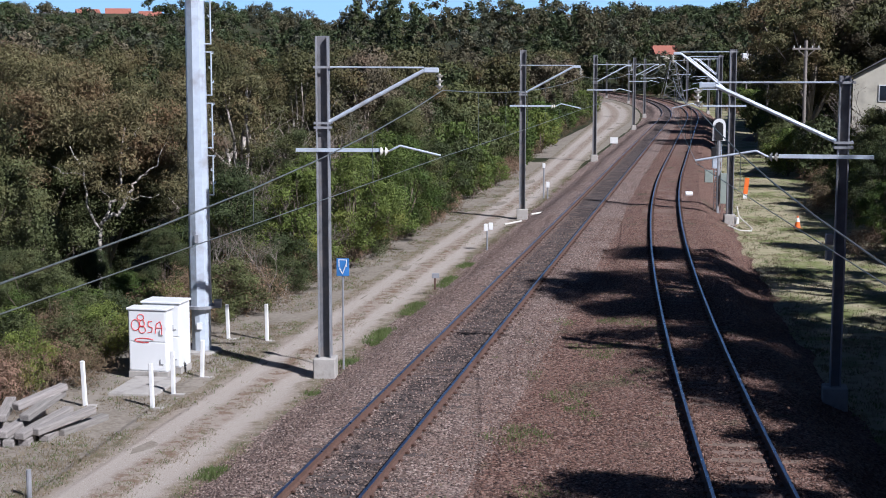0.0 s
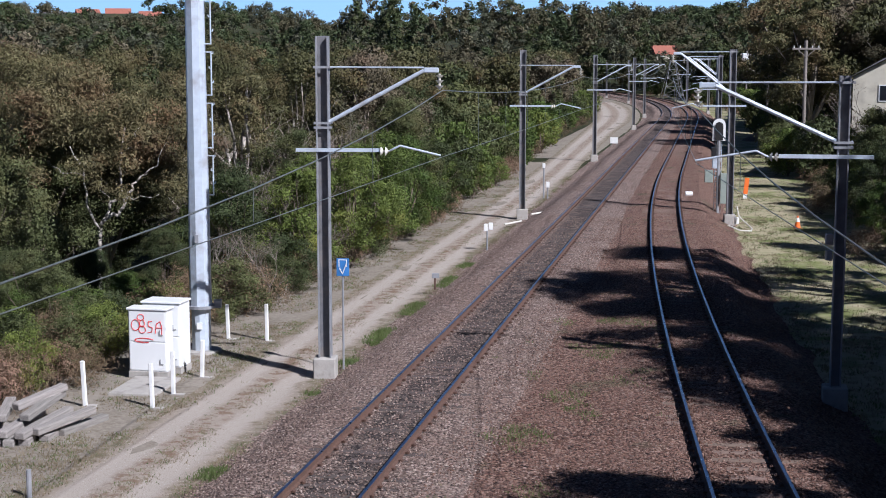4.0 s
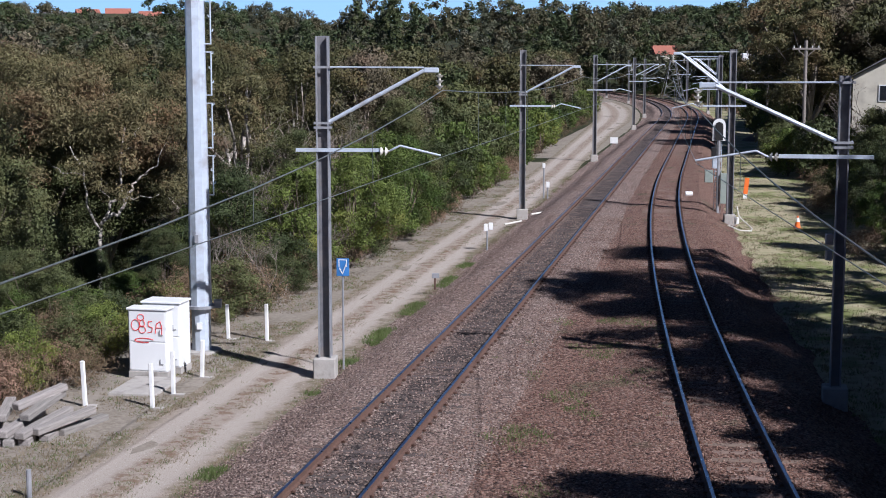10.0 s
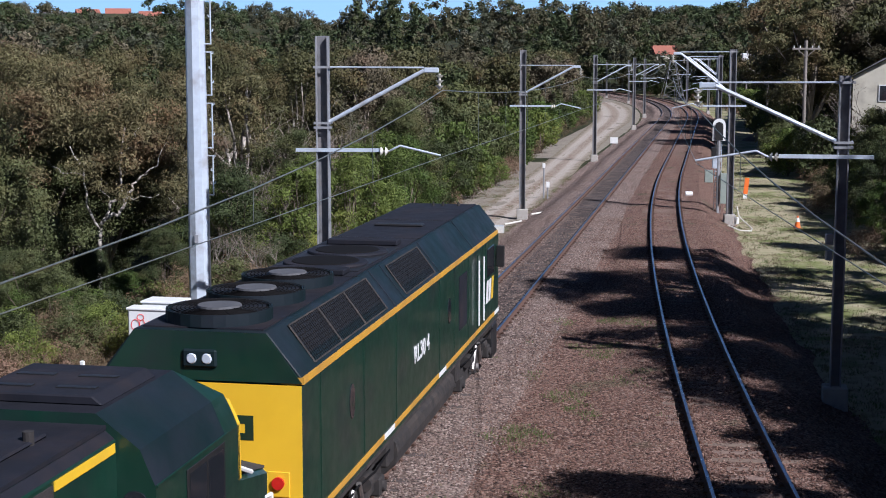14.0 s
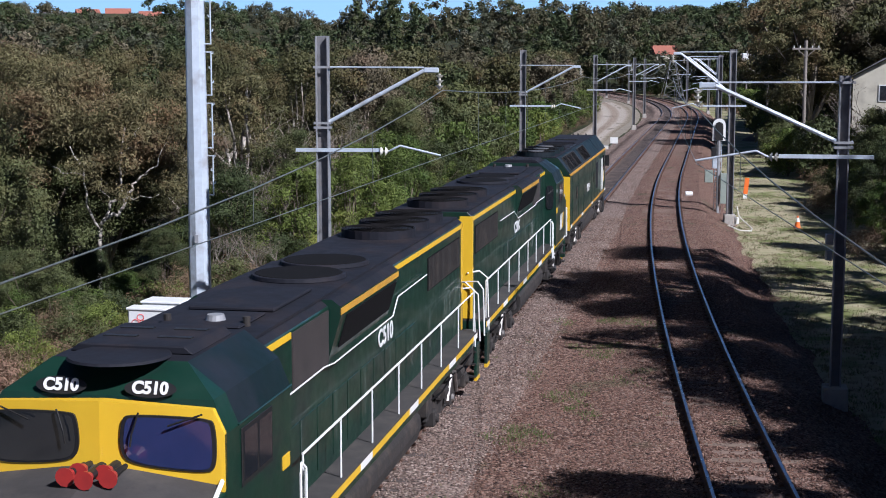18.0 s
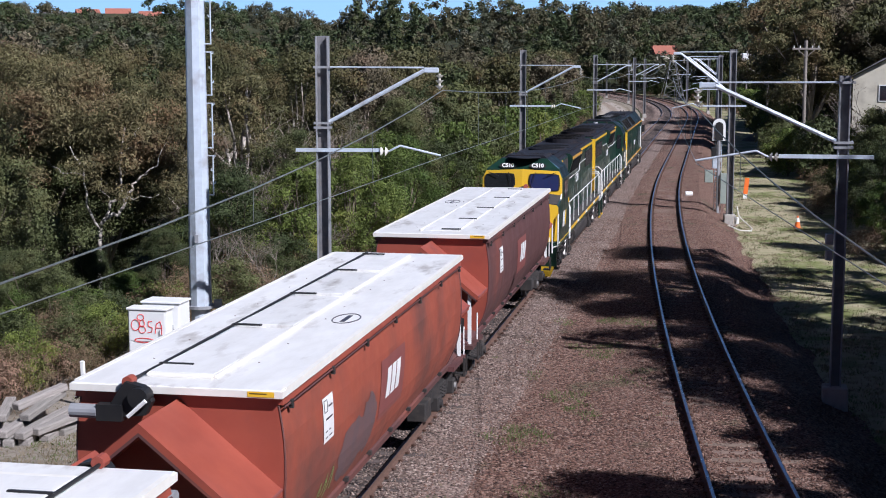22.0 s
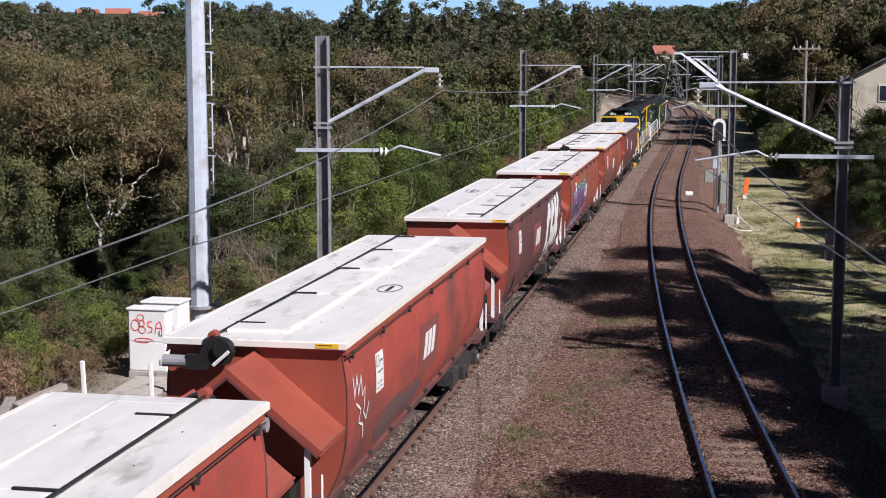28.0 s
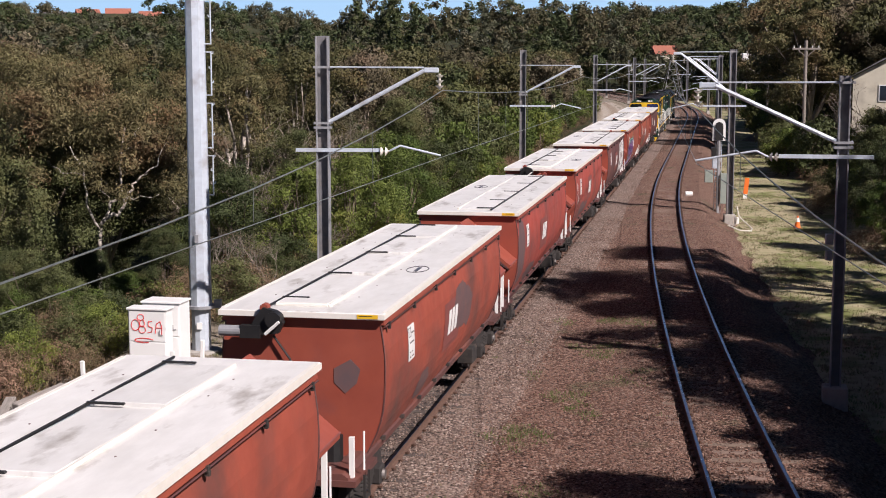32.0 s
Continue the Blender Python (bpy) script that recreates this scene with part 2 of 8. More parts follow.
M_MESH = mat("black_wire_mesh", (0.007, 0.007, 0.007), (0.012, 0.011, 0.012), scale=20, rough=0.95, spec=0.08)
M_UNDER = mat("grimy_running_gear", (0.018, 0.016, 0.015), (0.032, 0.027, 0.025), scale=3, rough=0.85, bump=0.4, c=(0.065, 0.05, 0.04), c_scale=2.5, c_at=(0.5, 0.75))
M_STEEL = mat("bright_wheel_steel", (0.35, 0.33, 0.31), (0.2, 0.18, 0.17), scale=6, rough=0.45, metal=0.8)
M_RED = mat("red_lens", (0.55, 0.02, 0.015), (0.42, 0.015, 0.01), scale=5, rough=0.3)
M_LAMP = mat("clear_lamp_glass", (0.75, 0.75, 0.72), (0.6, 0.6, 0.58), scale=9, rough=0.15)
M_OXIDE = mat("weathered_oxide_red_paint", (0.35, 0.074, 0.046), (0.27, 0.057, 0.038), scale=1.1, rough=0.55, rough2=0.7, c=(0.125, 0.052, 0.043), c_scale=0.5, c_at=(0.46, 0.72), spread=0.10, bump=0.08, bump_scale=2)
M_MAROON = mat("grimy_dark_maroon_paint", (0.105, 0.042, 0.038), (0.085, 0.036, 0.034), scale=1.0, rough=0.6, rough2=0.75, c=(0.22, 0.06, 0.04), c_scale=0.35, c_at=(0.55, 0.8), spread=0.08)
M_OXIDE_END = mat("oxide_red_end_paint", (0.30, 0.068, 0.040), (0.25, 0.055, 0.035), scale=1.6, rough=0.5, rough2=0.62, c=(0.20, 0.06, 0.05), c_scale=0.9, c_at=(0.55, 0.78))
M_PATCH = mat("pale_maroon_repaint", (0.23, 0.072, 0.062), (0.19, 0.060, 0.054), scale=2, rough=0.55)
M_SMUDGE = mat("grey_overpaint", (0.11, 0.075, 0.08), (0.15, 0.08, 0.075), scale=3, rough=0.6)
M_LID = mat("stained_white_fibreglass", (0.735, 0.728, 0.712), (0.62, 0.61, 0.59), scale=1.8, rough=0.45, rough2=0.6, c=(0.25, 0.215, 0.185), c_scale=1.0, c_at=(0.56, 0.76), spread=0.06, streak=(1.7, 0.55, 1))
M_LID_EDGE = mat("cream_lid_edge", (0.78, 0.76, 0.70), (0.70, 0.67, 0.61), scale=3, rough=0.5)
M_LIME = mat("lime_spray_paint", (0.25, 0.42, 0.10), (0.19, 0.30, 0.10), scale=3, rough=0.4)
M_TEAL = mat("teal_spray_paint", (0.10, 0.50, 0.55), (0.07, 0.38, 0.45), scale=3, rough=0.4)
M_PURPLE = mat("purple_spray_paint", (0.22, 0.07, 0.24), (0.14, 0.04, 0.17), scale=2, rough=0.4)
M_LILAC = mat("lilac_spray_paint", (0.45, 0.32, 0.60), (0.38, 0.25, 0.5), scale=2, rough=0.4)
M_SPRAY_WHITE = mat("white_spray_paint", (0.80, 0.80, 0.79), (0.72, 0.72, 0.71), scale=4, rough=0.45)
M_SPRAY_RED = mat("red_spray_paint", (0.70, 0.03, 0.03), (0.62, 0.04, 0.04), scale=4, rough=0.45)
M_SPRAY_DARK = mat("dark_spray_paint", (0.03, 0.025, 0.035), (0.05, 0.04, 0.05), scale=4, rough=0.45)


# ---- the plan: two railway tracks ----
R_BEND, Y_BEND = 826.0, 199.0


def track_x(y):
    """The centre of the first track: straight, then bending away."""
    x = 5.1 + 0.187 * (y - 64.7)
    return x - max(0.0, y - Y_BEND) ** 2 / (2 * R_BEND)


def track2_x(y):
    return track_x(y) + 3.97 + 0.00059 * max(0.0, 107.0 - y) ** 2


def beside(y, d, second=False):
    """A place d metres across from a track's centre, square to it."""
    f = track2_x if second else track_x
    slope = (f(y + 0.5) - f(y - 0.5))
    k = math.hypot(1, slope)
    return f(y) + d / k, y - d * slope / k


def smooth(a, b, x):
    t = min(1.0, max(0.0, (x - a) / (b - a)))
    return t * t * (3 - 2 * t)


ROAD_Z, LAWN_Z = -0.85, -0.85


def ground_z(x, y):
    """Height of the natural ground: a valley on one side of the line, a rise on the other, hills far off."""
    yy = min(y, 420.0)
    d = x - track_x(yy)
    d2 = x - track2_x(yy)
    z = -0.92
    z -= 3.2 * smooth(-9.0, -24.0, d)
    z += 14.0 * smooth(-70.0, -170.0, d) * smooth(120, 420, y)
    z += 5.5 * smooth(14.0, 34.0, d2) + 10 * smooth(40, 130, d2)
    z += 17.0 * smooth(400.0, 560.0, y)
    z += 10.0 * smooth(560.0, 900.0, y)
    z += 0.12 * noise.noise(Vector((x * 0.15, y * 0.15, 0))) if -9 > d or d2 > 6 else 0.0
    return z


# ---- mesh helpers ----
def link(name, bm, material, parent=None, label="", smooth_shade=False, bevel=0.0):
    if bevel:
        bmesh.ops.bevel(bm, geom=bm.edges[:], offset=bevel, segments=1, affect="EDGES", clamp_overlap=True)
    me = bpy.data.meshes.new(name)
    bmesh.ops.recalc_face_normals(bm, faces=bm.faces[:])
    bm.to_mesh(me)
    bm.free()
    for m in (material if isinstance(material, (list, tuple)) else [material]):
        me.materials.append(m)
    if smooth_shade:
        for p in me.polygons:
            p.use_smooth = True
    ob = new(name, me)
    if parent:
        ob.parent = parent
    if label:
        ob["label"] = label
    return ob


def part(name, bm, material, parent, label="", smooth_shade=False, bevel=0.0):
    """Links a bmesh as one mesh under a thing or a part."""
    return link(name, bm, material, parent, label, smooth_shade, bevel)


def thing(name, m, label, category, group="", kind=""):
    ob = new(name)
    ob.empty_display_size = 0.2
    ob.matrix_world = m
    return tagged(ob, label, category, group, kind)


def box(bm, x0, x1, y0, y1, z0, z1, m=None, mi=0):
    v = [bm.verts.new((x, y, z)) for z in (z0, z1) for x, y in ((x0, y0), (x1, y0), (x1, y1), (x0, y1))]
    for f in ((3, 2, 1, 0), (4, 5, 6, 7), (0, 1, 5, 4), (1, 2, 6, 5), (2, 3, 7, 6), (3, 0, 4, 7)):
        bm.faces.new([v[i] for i in f]).material_index = mi
    if m is not None:
        bmesh.ops.transform(bm, matrix=m, verts=v)
    return v


def boxes(*rows, m=None):
    bm = bmesh.new()
    for r in rows:
        box(bm, *r, m=m)
    return bm


def rod(bm, p, q, r, r2=None, n=8, mi=0):
    """A round bar from p to q."""
    p, q = Vector(p), Vector(q)
    r2 = r if r2 is None else r2
    t = (q - p).to_track_quat("Z", "Y").to_matrix()
    a, b = [], []
    for i in range(n):
        w = 2 * math.pi * i / n
        e = t @ Vector((math.cos(w), math.sin(w), 0))
        a.append(bm.verts.new(p + e * r))
        b.append(bm.verts.new(q + e * r2))
    for i in range(n):
        j = (i + 1) % n
        bm.faces.new((a[i], a[j], b[j], b[i])).material_index = mi
    bm.faces.new(a[::-1]).material_index = mi
    bm.faces.new(b).material_index = mi


def rods(r, *lines, n=8):
    bm = bmesh.new()
    for line in lines:
        for p, q in zip(line, line[1:]):
            rod(bm, p, q, r, n=n)
    return bm


def prism(bm, outline, a0, a1, axis="y", mi=0):
    """An outline of (u, w) drawn square to an axis and carried from a0 to a1 along it."""
    def at(u, w, a):
        return {"y": (u, a, w), "x": (a, u, w), "z": (u, w, a)}[axis]
    p = [bm.verts.new(at(u, w, a0)) for u, w in outline]
    q = [bm.verts.new(at(u, w, a1)) for u, w in outline]
    k = len(outline)
    for i in range(k):
        j = (i + 1) % k
        bm.faces.new((p[i], p[j], q[j], q[i])).material_index = mi
    bm.faces.new(p[::-1]).material_index = mi
    bm.faces.new(q).material_index = mi
    return p + q


def loft(bm, rings, mi=0, caps=True):
    """Skins a row of rings of equal count."""
    vs = [[bm.verts.new(c) for c in r] for r in rings]
    k = len(rings[0])
    for a, b in zip(vs, vs[1:]):
        for i in range(k):
            j = (i + 1) % k
            bm.faces.new((a[i], a[j], b[j], b[i])).material_index = mi
    if caps:
        bm.faces.new(vs[0][::-1]).material_index = mi
        bm.faces.new(vs[-1]).material_index = mi


def strip(name, ys, across, material, label="", second=False, kind="structure", wobble=0.0):
    """A long sheet beside a track: across gives (offset, height) pairs, or a function of y that does."""
    verts, faces = [], []
    k = None
    for i, y in enumerate(ys):
        row = across(y) if callable(across) else across
        k = len(row)
        for d, z in row:
            e = wobble * noise.noise(Vector((d * 0.7, y * 0.5, 3.0)))
            x_, y_ = beside(y, d + e, second)
            verts.append((x_, y_, z + 0.35 * e * (wobble > 0)))
    for i in range(len(ys) - 1):
        for j in range(k - 1):
            a = i * k + j
            faces.append((a, a + 1, a + k + 1, a + k))
    me = bpy.data.meshes.new(name)
    me.from_pydata(verts, [], faces)
    me.materials.append(material)
    across_uv = me.uv_layers.new(name="across")
    for lp in me.loops:
        across_uv.data[lp.index].uv = ((lp.vertex_index % k) / (k - 1), 0.0)
    ob = new(name, me)
    return tagged(ob, label, "", "", kind)


YS = [-60 + i * 4 for i in range(16)] + [4 + i * 1.5 for i in range(64)] + [100 + i * 5 for i in range(72)]

# ---- ground ----
def build_ground():
    xs = [-900, -600, -400, -280, -200, -150, -120] + list(range(-100, 100, 4)) + [100, 120, 150, 200, 280, 400, 600, 900]
    ys = [-300, -200, -120, -80] + list(range(-60, 440, 5)) + [440, 460, 480, 500, 520, 540, 560, 600, 650, 700, 800, 900, 1000, 1300, 2000, 3500]
    verts = [(x, y, ground_z(x, y)) for y in ys for x in xs]
    k = len(xs)
    faces = [(i * k + j, i * k + j + 1, (i + 1) * k + j + 1, (i + 1) * k + j) for i in range(len(ys) - 1) for j in range(k - 1)]
    me = bpy.data.meshes.new("ground")
    me.from_pydata(verts, [], faces)
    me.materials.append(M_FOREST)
    for p in me.polygons:
        p.use_smooth = True
    tagged(new("ground", me), "leaf-littered brown bushland soil falling into a valley", "ground", "", "structure")
build_ground()


def bed_row(lo, hi):
    def row(y):
        w = track2_x(y) - track_x(y)
        full = [(-3.9, -0.905), (-3.2, -0.86), (-2.7, -0.66), (-2.2, -0.36), (-1.75, -0.22), (-1.3, -0.185), (-0.66, -0.185), (0.0, -0.19), (0.66, -0.185), (1.3, -0.185), (2.0, -0.22), (2.4, -0.27)]
        right = [(2.4, -0.27), (w * 0.42 + 0.8, -0.30), (w - 2.2, -0.24), (w - 1.5, -0.185), (w - 0.66, -0.185), (w, -0.19), (w + 0.66, -0.185), (w + 1.5, -0.19), (w + 1.95, -0.23), (w + 2.4, -0.42), (w + 2.9, -0.68), (w + 3.4, -0.88), (w + 4.0, -0.93)]
        return full if lo else right
    return row


bed_1 = strip("ballast_bed_1", YS, bed_row(True, False), M_BALLAST, "grey-brown crushed stone ballast under the railway line", wobble=0.10)
bed_2 = strip("ballast_bed_2", YS, bed_row(False, True), M_BALLAST_RED, "rust-red crushed stone ballast between and under tracks", wobble=0.10)


def road_edge(y):
    left = -6.05 - 0.1 * smooth(25, 75, y) - 5.6 * smooth(60, 290, y)
    right = -3.65 - 0.2 * smooth(25, 75, y) - 1.8 * smooth(80, 200, y)
    return left, right + 0.2 * noise.noise(Vector((y * 0.1, 0, 0)))


def road_row(y):
    a, b = road_edge(y)
    a, b = a - 0.45, b + 0.2
    w = b - a
    return [(a + w * i / 12, -0.872 + (0.012 * math.cos(i * math.pi * 2 / 6) if 2 < i < 10 else 0.0)) for i in range(13)]


strip("verge_1", YS, lambda y: [(-13.0, -1.35 - 0.6 * smooth(30, 60, y)), (-10.5, -0.98), (-9.0, -0.90), (-7.5, -0.885), (-5.5, -0.888), (-4.4, -0.90), (-3.6, -1.0)], M_VERGE, "dry grass and bare soil beside the dirt road", wobble=0.12)
strip("road", [y for y in YS if y < 330], road_row, M_ROAD, "pale dusty dirt service road with wheel ruts", wobble=0.05)
strip("lawn", YS, lambda y: [(2.7, -1.0), (3.4, -0.90), (4.6, -0.87), (7.0, -0.84), (10.0, -0.84), (13.0, -0.75), (16.0, -0.2), (20.0, 1.0)], M_LAWN, "patchy mown grass strip beside the railway", second=True, wobble=0.15)


# ---- tracks ----
RAIL = [(-0.07, -0.165), (0.07, -0.165), (0.07, -0.15), (0.012, -0.13), (0.009, -0.045), (0.034, -0.035), (0.034, -0.004), (0.028, 0.0), (-0.028, 0.0), (-0.034, -0.004), (-0.034, -0.035), (-0.009, -0.045), (-0.012, -0.13), (-0.07, -0.15)]


def build_track(second, label):
    f = track2_x if second else track_x
    t = thing("railway_track", Matrix.Identity(4), label, "railway track", "railway tracks")
    ys = [-60, -30, 0, 10] + [14 + i * 2.0 for i in range(100)] + [215 + i * 5 for i in range(65)]
    for side in (-1, 1):
        bm = bmesh.new()
        rings = []
        for y in ys:
            rings.append([(*beside(y, side * 0.7525 + u, second), w) for u, w in RAIL])
        loft(bm, rings)
        bm.faces.ensure_lookup_table()
        k = len(RAIL)
        for i, fc in enumerate(bm.faces):
            if i < (len(ys) - 1) * k and i % k in (6, 7, 8):
                fc.material_index = 1
        part("rail", bm, [M_RAIL_SIDE, M_RAIL_TOP], t, "rusty steel rail with a polished head")
    return t


track_1 = build_track(False, "rusty railway track with dusty sleepers on grey ballast")
track_2 = build_track(True, "railway track with shiny rails curving over red ballast")


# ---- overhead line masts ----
# mast web coloured dark to stand for the shade between its flanges
M_WEB_SHADE = mat("web_painted_shade", (0.16, 0.16, 0.17), (0.11, 0.11, 0.115), scale=4, rough=0.7, c=(0.22, 0.19, 0.17), c_scale=1.5)

def i_beam(bm, z0, z1, w=0.34, d=0.40, t=0.03):
    a, b, c = w / 2, d / 2, t / 2
    prism(bm, [(-a, -b), (-a + t, -b), (-a + t, -c), (a - t, -c), (a - t, -b), (a, -b), (a, b), (a - t, b), (a - t, c), (-a + t, c), (-a + t, b), (-a, b)], z0, z1, "z")


def insulator(bm, p, q, n=3, r=0.11):
    p, q = Vector(p), Vector(q)
    rod(bm, p, q, 0.03, n=8)
    for i in range(n):
        c = p.lerp(q, (i + 0.5) / n)
        a = (q - p).normalized() * 0.03
        rod(bm, c - a, c + a, r, r * 0.55, n=12)


def build_mast(second, top=8.48, side=-1, reach=3.3, arm=True, tie=7.65, low=6.15, bar=5.42, beam=(0.34, 0.40)):
    """A steel mast with a raked strut, a tie, a register bar and its pull-off; it reaches along +x when side is -1."""
    k = -side
    t = thing("catenary_mast", Matrix.Identity(4), "grey galvanised steel railway mast with cantilever arm on concrete foot", "mast", "catenary masts beside the tracks")
    bm = bmesh.new()
    i_beam(bm, -0.3, top, *beam)
    part("post", bm, M_GALV_DARK, t, bevel=0.0)
    # thin sheet over the web that carries the painted shade
    part("web_face", boxes((0.032 - beam[0] / 2, beam[0] / 2 - 0.032, -0.019, 0.019, -0.29, top - 0.01)), M_WEB_SHADE, t, "steel web coloured dark for the flanges' shade")
    bm = boxes((-0.31, 0.31, -0.31, 0.31, -1.1, -0.3))
    part("foundation", bm, M_CONCRETE, t, "weathered concrete foundation block", bevel=0.03)
    for z in (tie, low, low - 0.12):
        bm = bmesh.new()
        ring = [(-0.23, -0.20), (0.23, -0.20), (0.23, 0.20), (-0.23, 0.20)]
        hole = [(-0.19, -0.17), (0.19, -0.17), (0.19, 0.17), (-0.19, 0.17)]
        vs = [[bm.verts.new((x, y, zz)) for x, y in o] for zz in (z - 0.03, z + 0.03) for o in (ring, hole)]
        for i in range(4):
            j = (i + 1) % 4
            for p, q in ((0, 2), (1, 3), (0, 1), (2, 3)):
                bm.faces.new((vs[p][i], vs[p][j], vs[q][j], vs[q][i]))
        part("clamp", bm, M_GALV_DARK, t)
    if not arm:
        return t
    tip = k * (reach - 0.55)
    part("tie_rod", rods(0.022, [(k * 0.2, -0.1, tie), (tip, -0.1, tie - 0.01)]), M_GALV, t)
    part("strut", rods(0.055, [(k * 0.18, -0.1, low + 0.03), (tip, -0.1, tie - 0.09)]), M_GALV, t)
    bm = boxes((min(tip, tip + k * 0.4), max(tip, tip + k * 0.4), -0.14, -0.06, tie - 0.15, tie - 0.01))
    part("bracket", bm, M_GALV, t, bevel=0.02)
    bm = bmesh.new()
    insulator(bm, (tip + k * 0.42, -0.1, tie - 0.17), (tip + k * 0.42, -0.1, tie - 0.59))
    part("insulator", bm, M_PORCELAIN, t, "white porcelain insulator discs", smooth_shade=False)
    z = bar
    bm = bmesh.new()
    a, b = sorted((-k * 0.72, k * 1.55))
    box(bm, a, b, -0.24, -0.17, z - 0.04, z + 0.05)
    box(bm, a, b, -0.17, -0.10, z + 0.02, z + 0.05)
    part("register_bar", bm, M_GALV, t)
    bm = bmesh.new()
    insulator(bm, (k * 1.55, -0.2, z - 0.02), (k * 1.8, -0.2, z - 0.02), 2, 0.12)
    part("insulator", bm, M_PORCELAIN, t, "white porcelain insulator")
    part("pull_off", rods(0.028, [(k * 1.8, -0.2, z - 0.02), (k * 2.1, -0.2, z + 0.13), (k * (reach - 0.1), -0.2, z - 0.13)]), M_GALV, t)
    return t


MASTS_LEFT = [38.7, 79.7, 128.0, 190.0, 232.0, 315.0, 365.0]
MASTS_RIGHT = [36.0, 78.0, 128.0, 170.0, 212.0, 250.0, 300.0]


def place_masts():
    first = build_mast(False)
    other = build_mast(True, top=7.45, side=1, reach=3.68, tie=7.29, low=5.82, bar=5.47, beam=(0.27, 0.30))
    other_tall = build_mast(True, top=8.48, side=1, tie=8.36, low=6.2, bar=5.5)
    for i, y in enumerate(MASTS_LEFT):
        x, y_ = beside(y, -3.55)
        m = pose(x, y_, 0, 0, 0, -3 if y < 150 else 0)
        if i == 0:
            first.matrix_world = m
        else:
            copy_thing(first, m)
    for i, y in enumerate(MASTS_RIGHT):
        x, y_ = beside(y, 3.4 if i else 3.20, True)
        m = pose(x, y_, 0, 0, 0, (-5 if y < 150 else 4) if i else -11)
        if i == 0:
            other.matrix_world = m
        elif i == 1:
            other_tall.matrix_world = m
        else:
            copy_thing(other_tall, m)


place_masts()


def sag_wire(name, rows, r, label):
    """A wire through supports (x, y, z), sagging between them by the given depth."""
    bm = bmesh.new()
    pts = []
    for (a, da), (b, db) in zip(rows, rows[1:]):
        a_, b_ = Vector(a), Vector(b)
        for i in range(14):
            u = i / 14
            p = a_.lerp(b_, u)
            p.z -= 4 * da * u * (1 - u)
            pts.append(p)
    pts.append(Vector(rows[-1][0]))
    rings = []
    for i, p in enumerate(pts):
        d = (pts[min(i + 1, len(pts) - 1)] - pts[max(i - 1, 0)]).normalized()
        side = d.cross(Vector((0, 0, 1))).normalized()
        up = side.cross(d)
        rings.append([tuple(p + side * r * math.cos(k * 1.2566) + up * r * math.sin(k * 1.2566)) for k in range(5)])
    loft(bm, rings)
    return tagged(link(name, bm, M_WIRE, None), label, "wire", "overhead wires")


def overhead(second, masts):
    sup, con = [], []
    side = 0.25 if second else -0.25
    x, y = beside(-18.0, 0, second)
    sup.append(((x, y, 7.0), 1.5 if not second else 1.4))
    con.append(((x, y, 5.33), 0.05))
    for i, y0 in enumerate(masts):
        x, y = beside(y0, -0.35 if second and i == 0 else side, second)
        zt = (6.62 if i == 0 else 7.0) if second else 7.04
        sup.append(((x, y, zt), 0.35 if i < 2 else 0.6))
        con.append(((x, y, 5.27), 0.03))
    cat = sag_wire("catenary_wire", sup, 0.014, "grey-green stranded catenary wire sagging between masts")
    for (a, da), (b, db) in zip(sup[:4], sup[1:5]):
        for i in range(1, 7):
            u = i / 7
            p = Vector(a).lerp(Vector(b), u)
            p.z -= 4 * da * u * (1 - u)
            if p.z > 5.6:
                part("dropper", rods(0.007, [tuple(p), (p.x, p.y, 5.28)], n=4), M_WIRE, cat, "thin vertical dropper wire")
    sag_wire("contact_wire", con, 0.009, "thin overhead contact wire above the track")


overhead(False, MASTS_LEFT)
overhead(True, MASTS_RIGHT)


# ---- clear sky beyond the hills ----
def sky_backdrop():
    m = bpy.data.materials.new("clear_blue_sky")
    m.use_nodes = True
    n, l = m.node_tree.nodes, m.node_tree.links
    e = n.new("ShaderNodeEmission")
    sep = n.new("ShaderNodeSeparateXYZ")
    l.new(n.new("ShaderNodeTexCoord").outputs["Object"], sep.inputs[0])
    r = n.new("ShaderNodeMapRange")
    r.inputs["From Min"].default_value, r.inputs["From Max"].default_value = 60.0, 900.0
    l.new(sep.outputs[2], r.inputs["Value"])
    k = n.new("ShaderNodeMix")
    k.data_type = "RGBA"
    k.inputs["A"].default_value, k.inputs["B"].default_value = (0.33, 0.54, 0.72, 1), (0.12, 0.27, 0.55, 1)
    l.new(r.outputs[0], k.inputs["Factor"])
    l.new(k.outputs["Result"], e.inputs[0])
    l.new(e.outputs[0], n["Material Output"].inputs["Surface"])
    bm = bmesh.new()
    last = None
    for i in range(25):
        a = math.radians(-60 + 5 * i)
        q = [bm.verts.new((3000 * math.sin(a), 3000 * math.cos(a), z)) for z in (-80, 900)]
        if last:
            bm.faces.new((last[0], q[0], q[1], last[1]))
        last = q
    tagged(link("backdrop", bm, m), "clear light blue sky above the hills", "", "", "structure")


sky_backdrop()
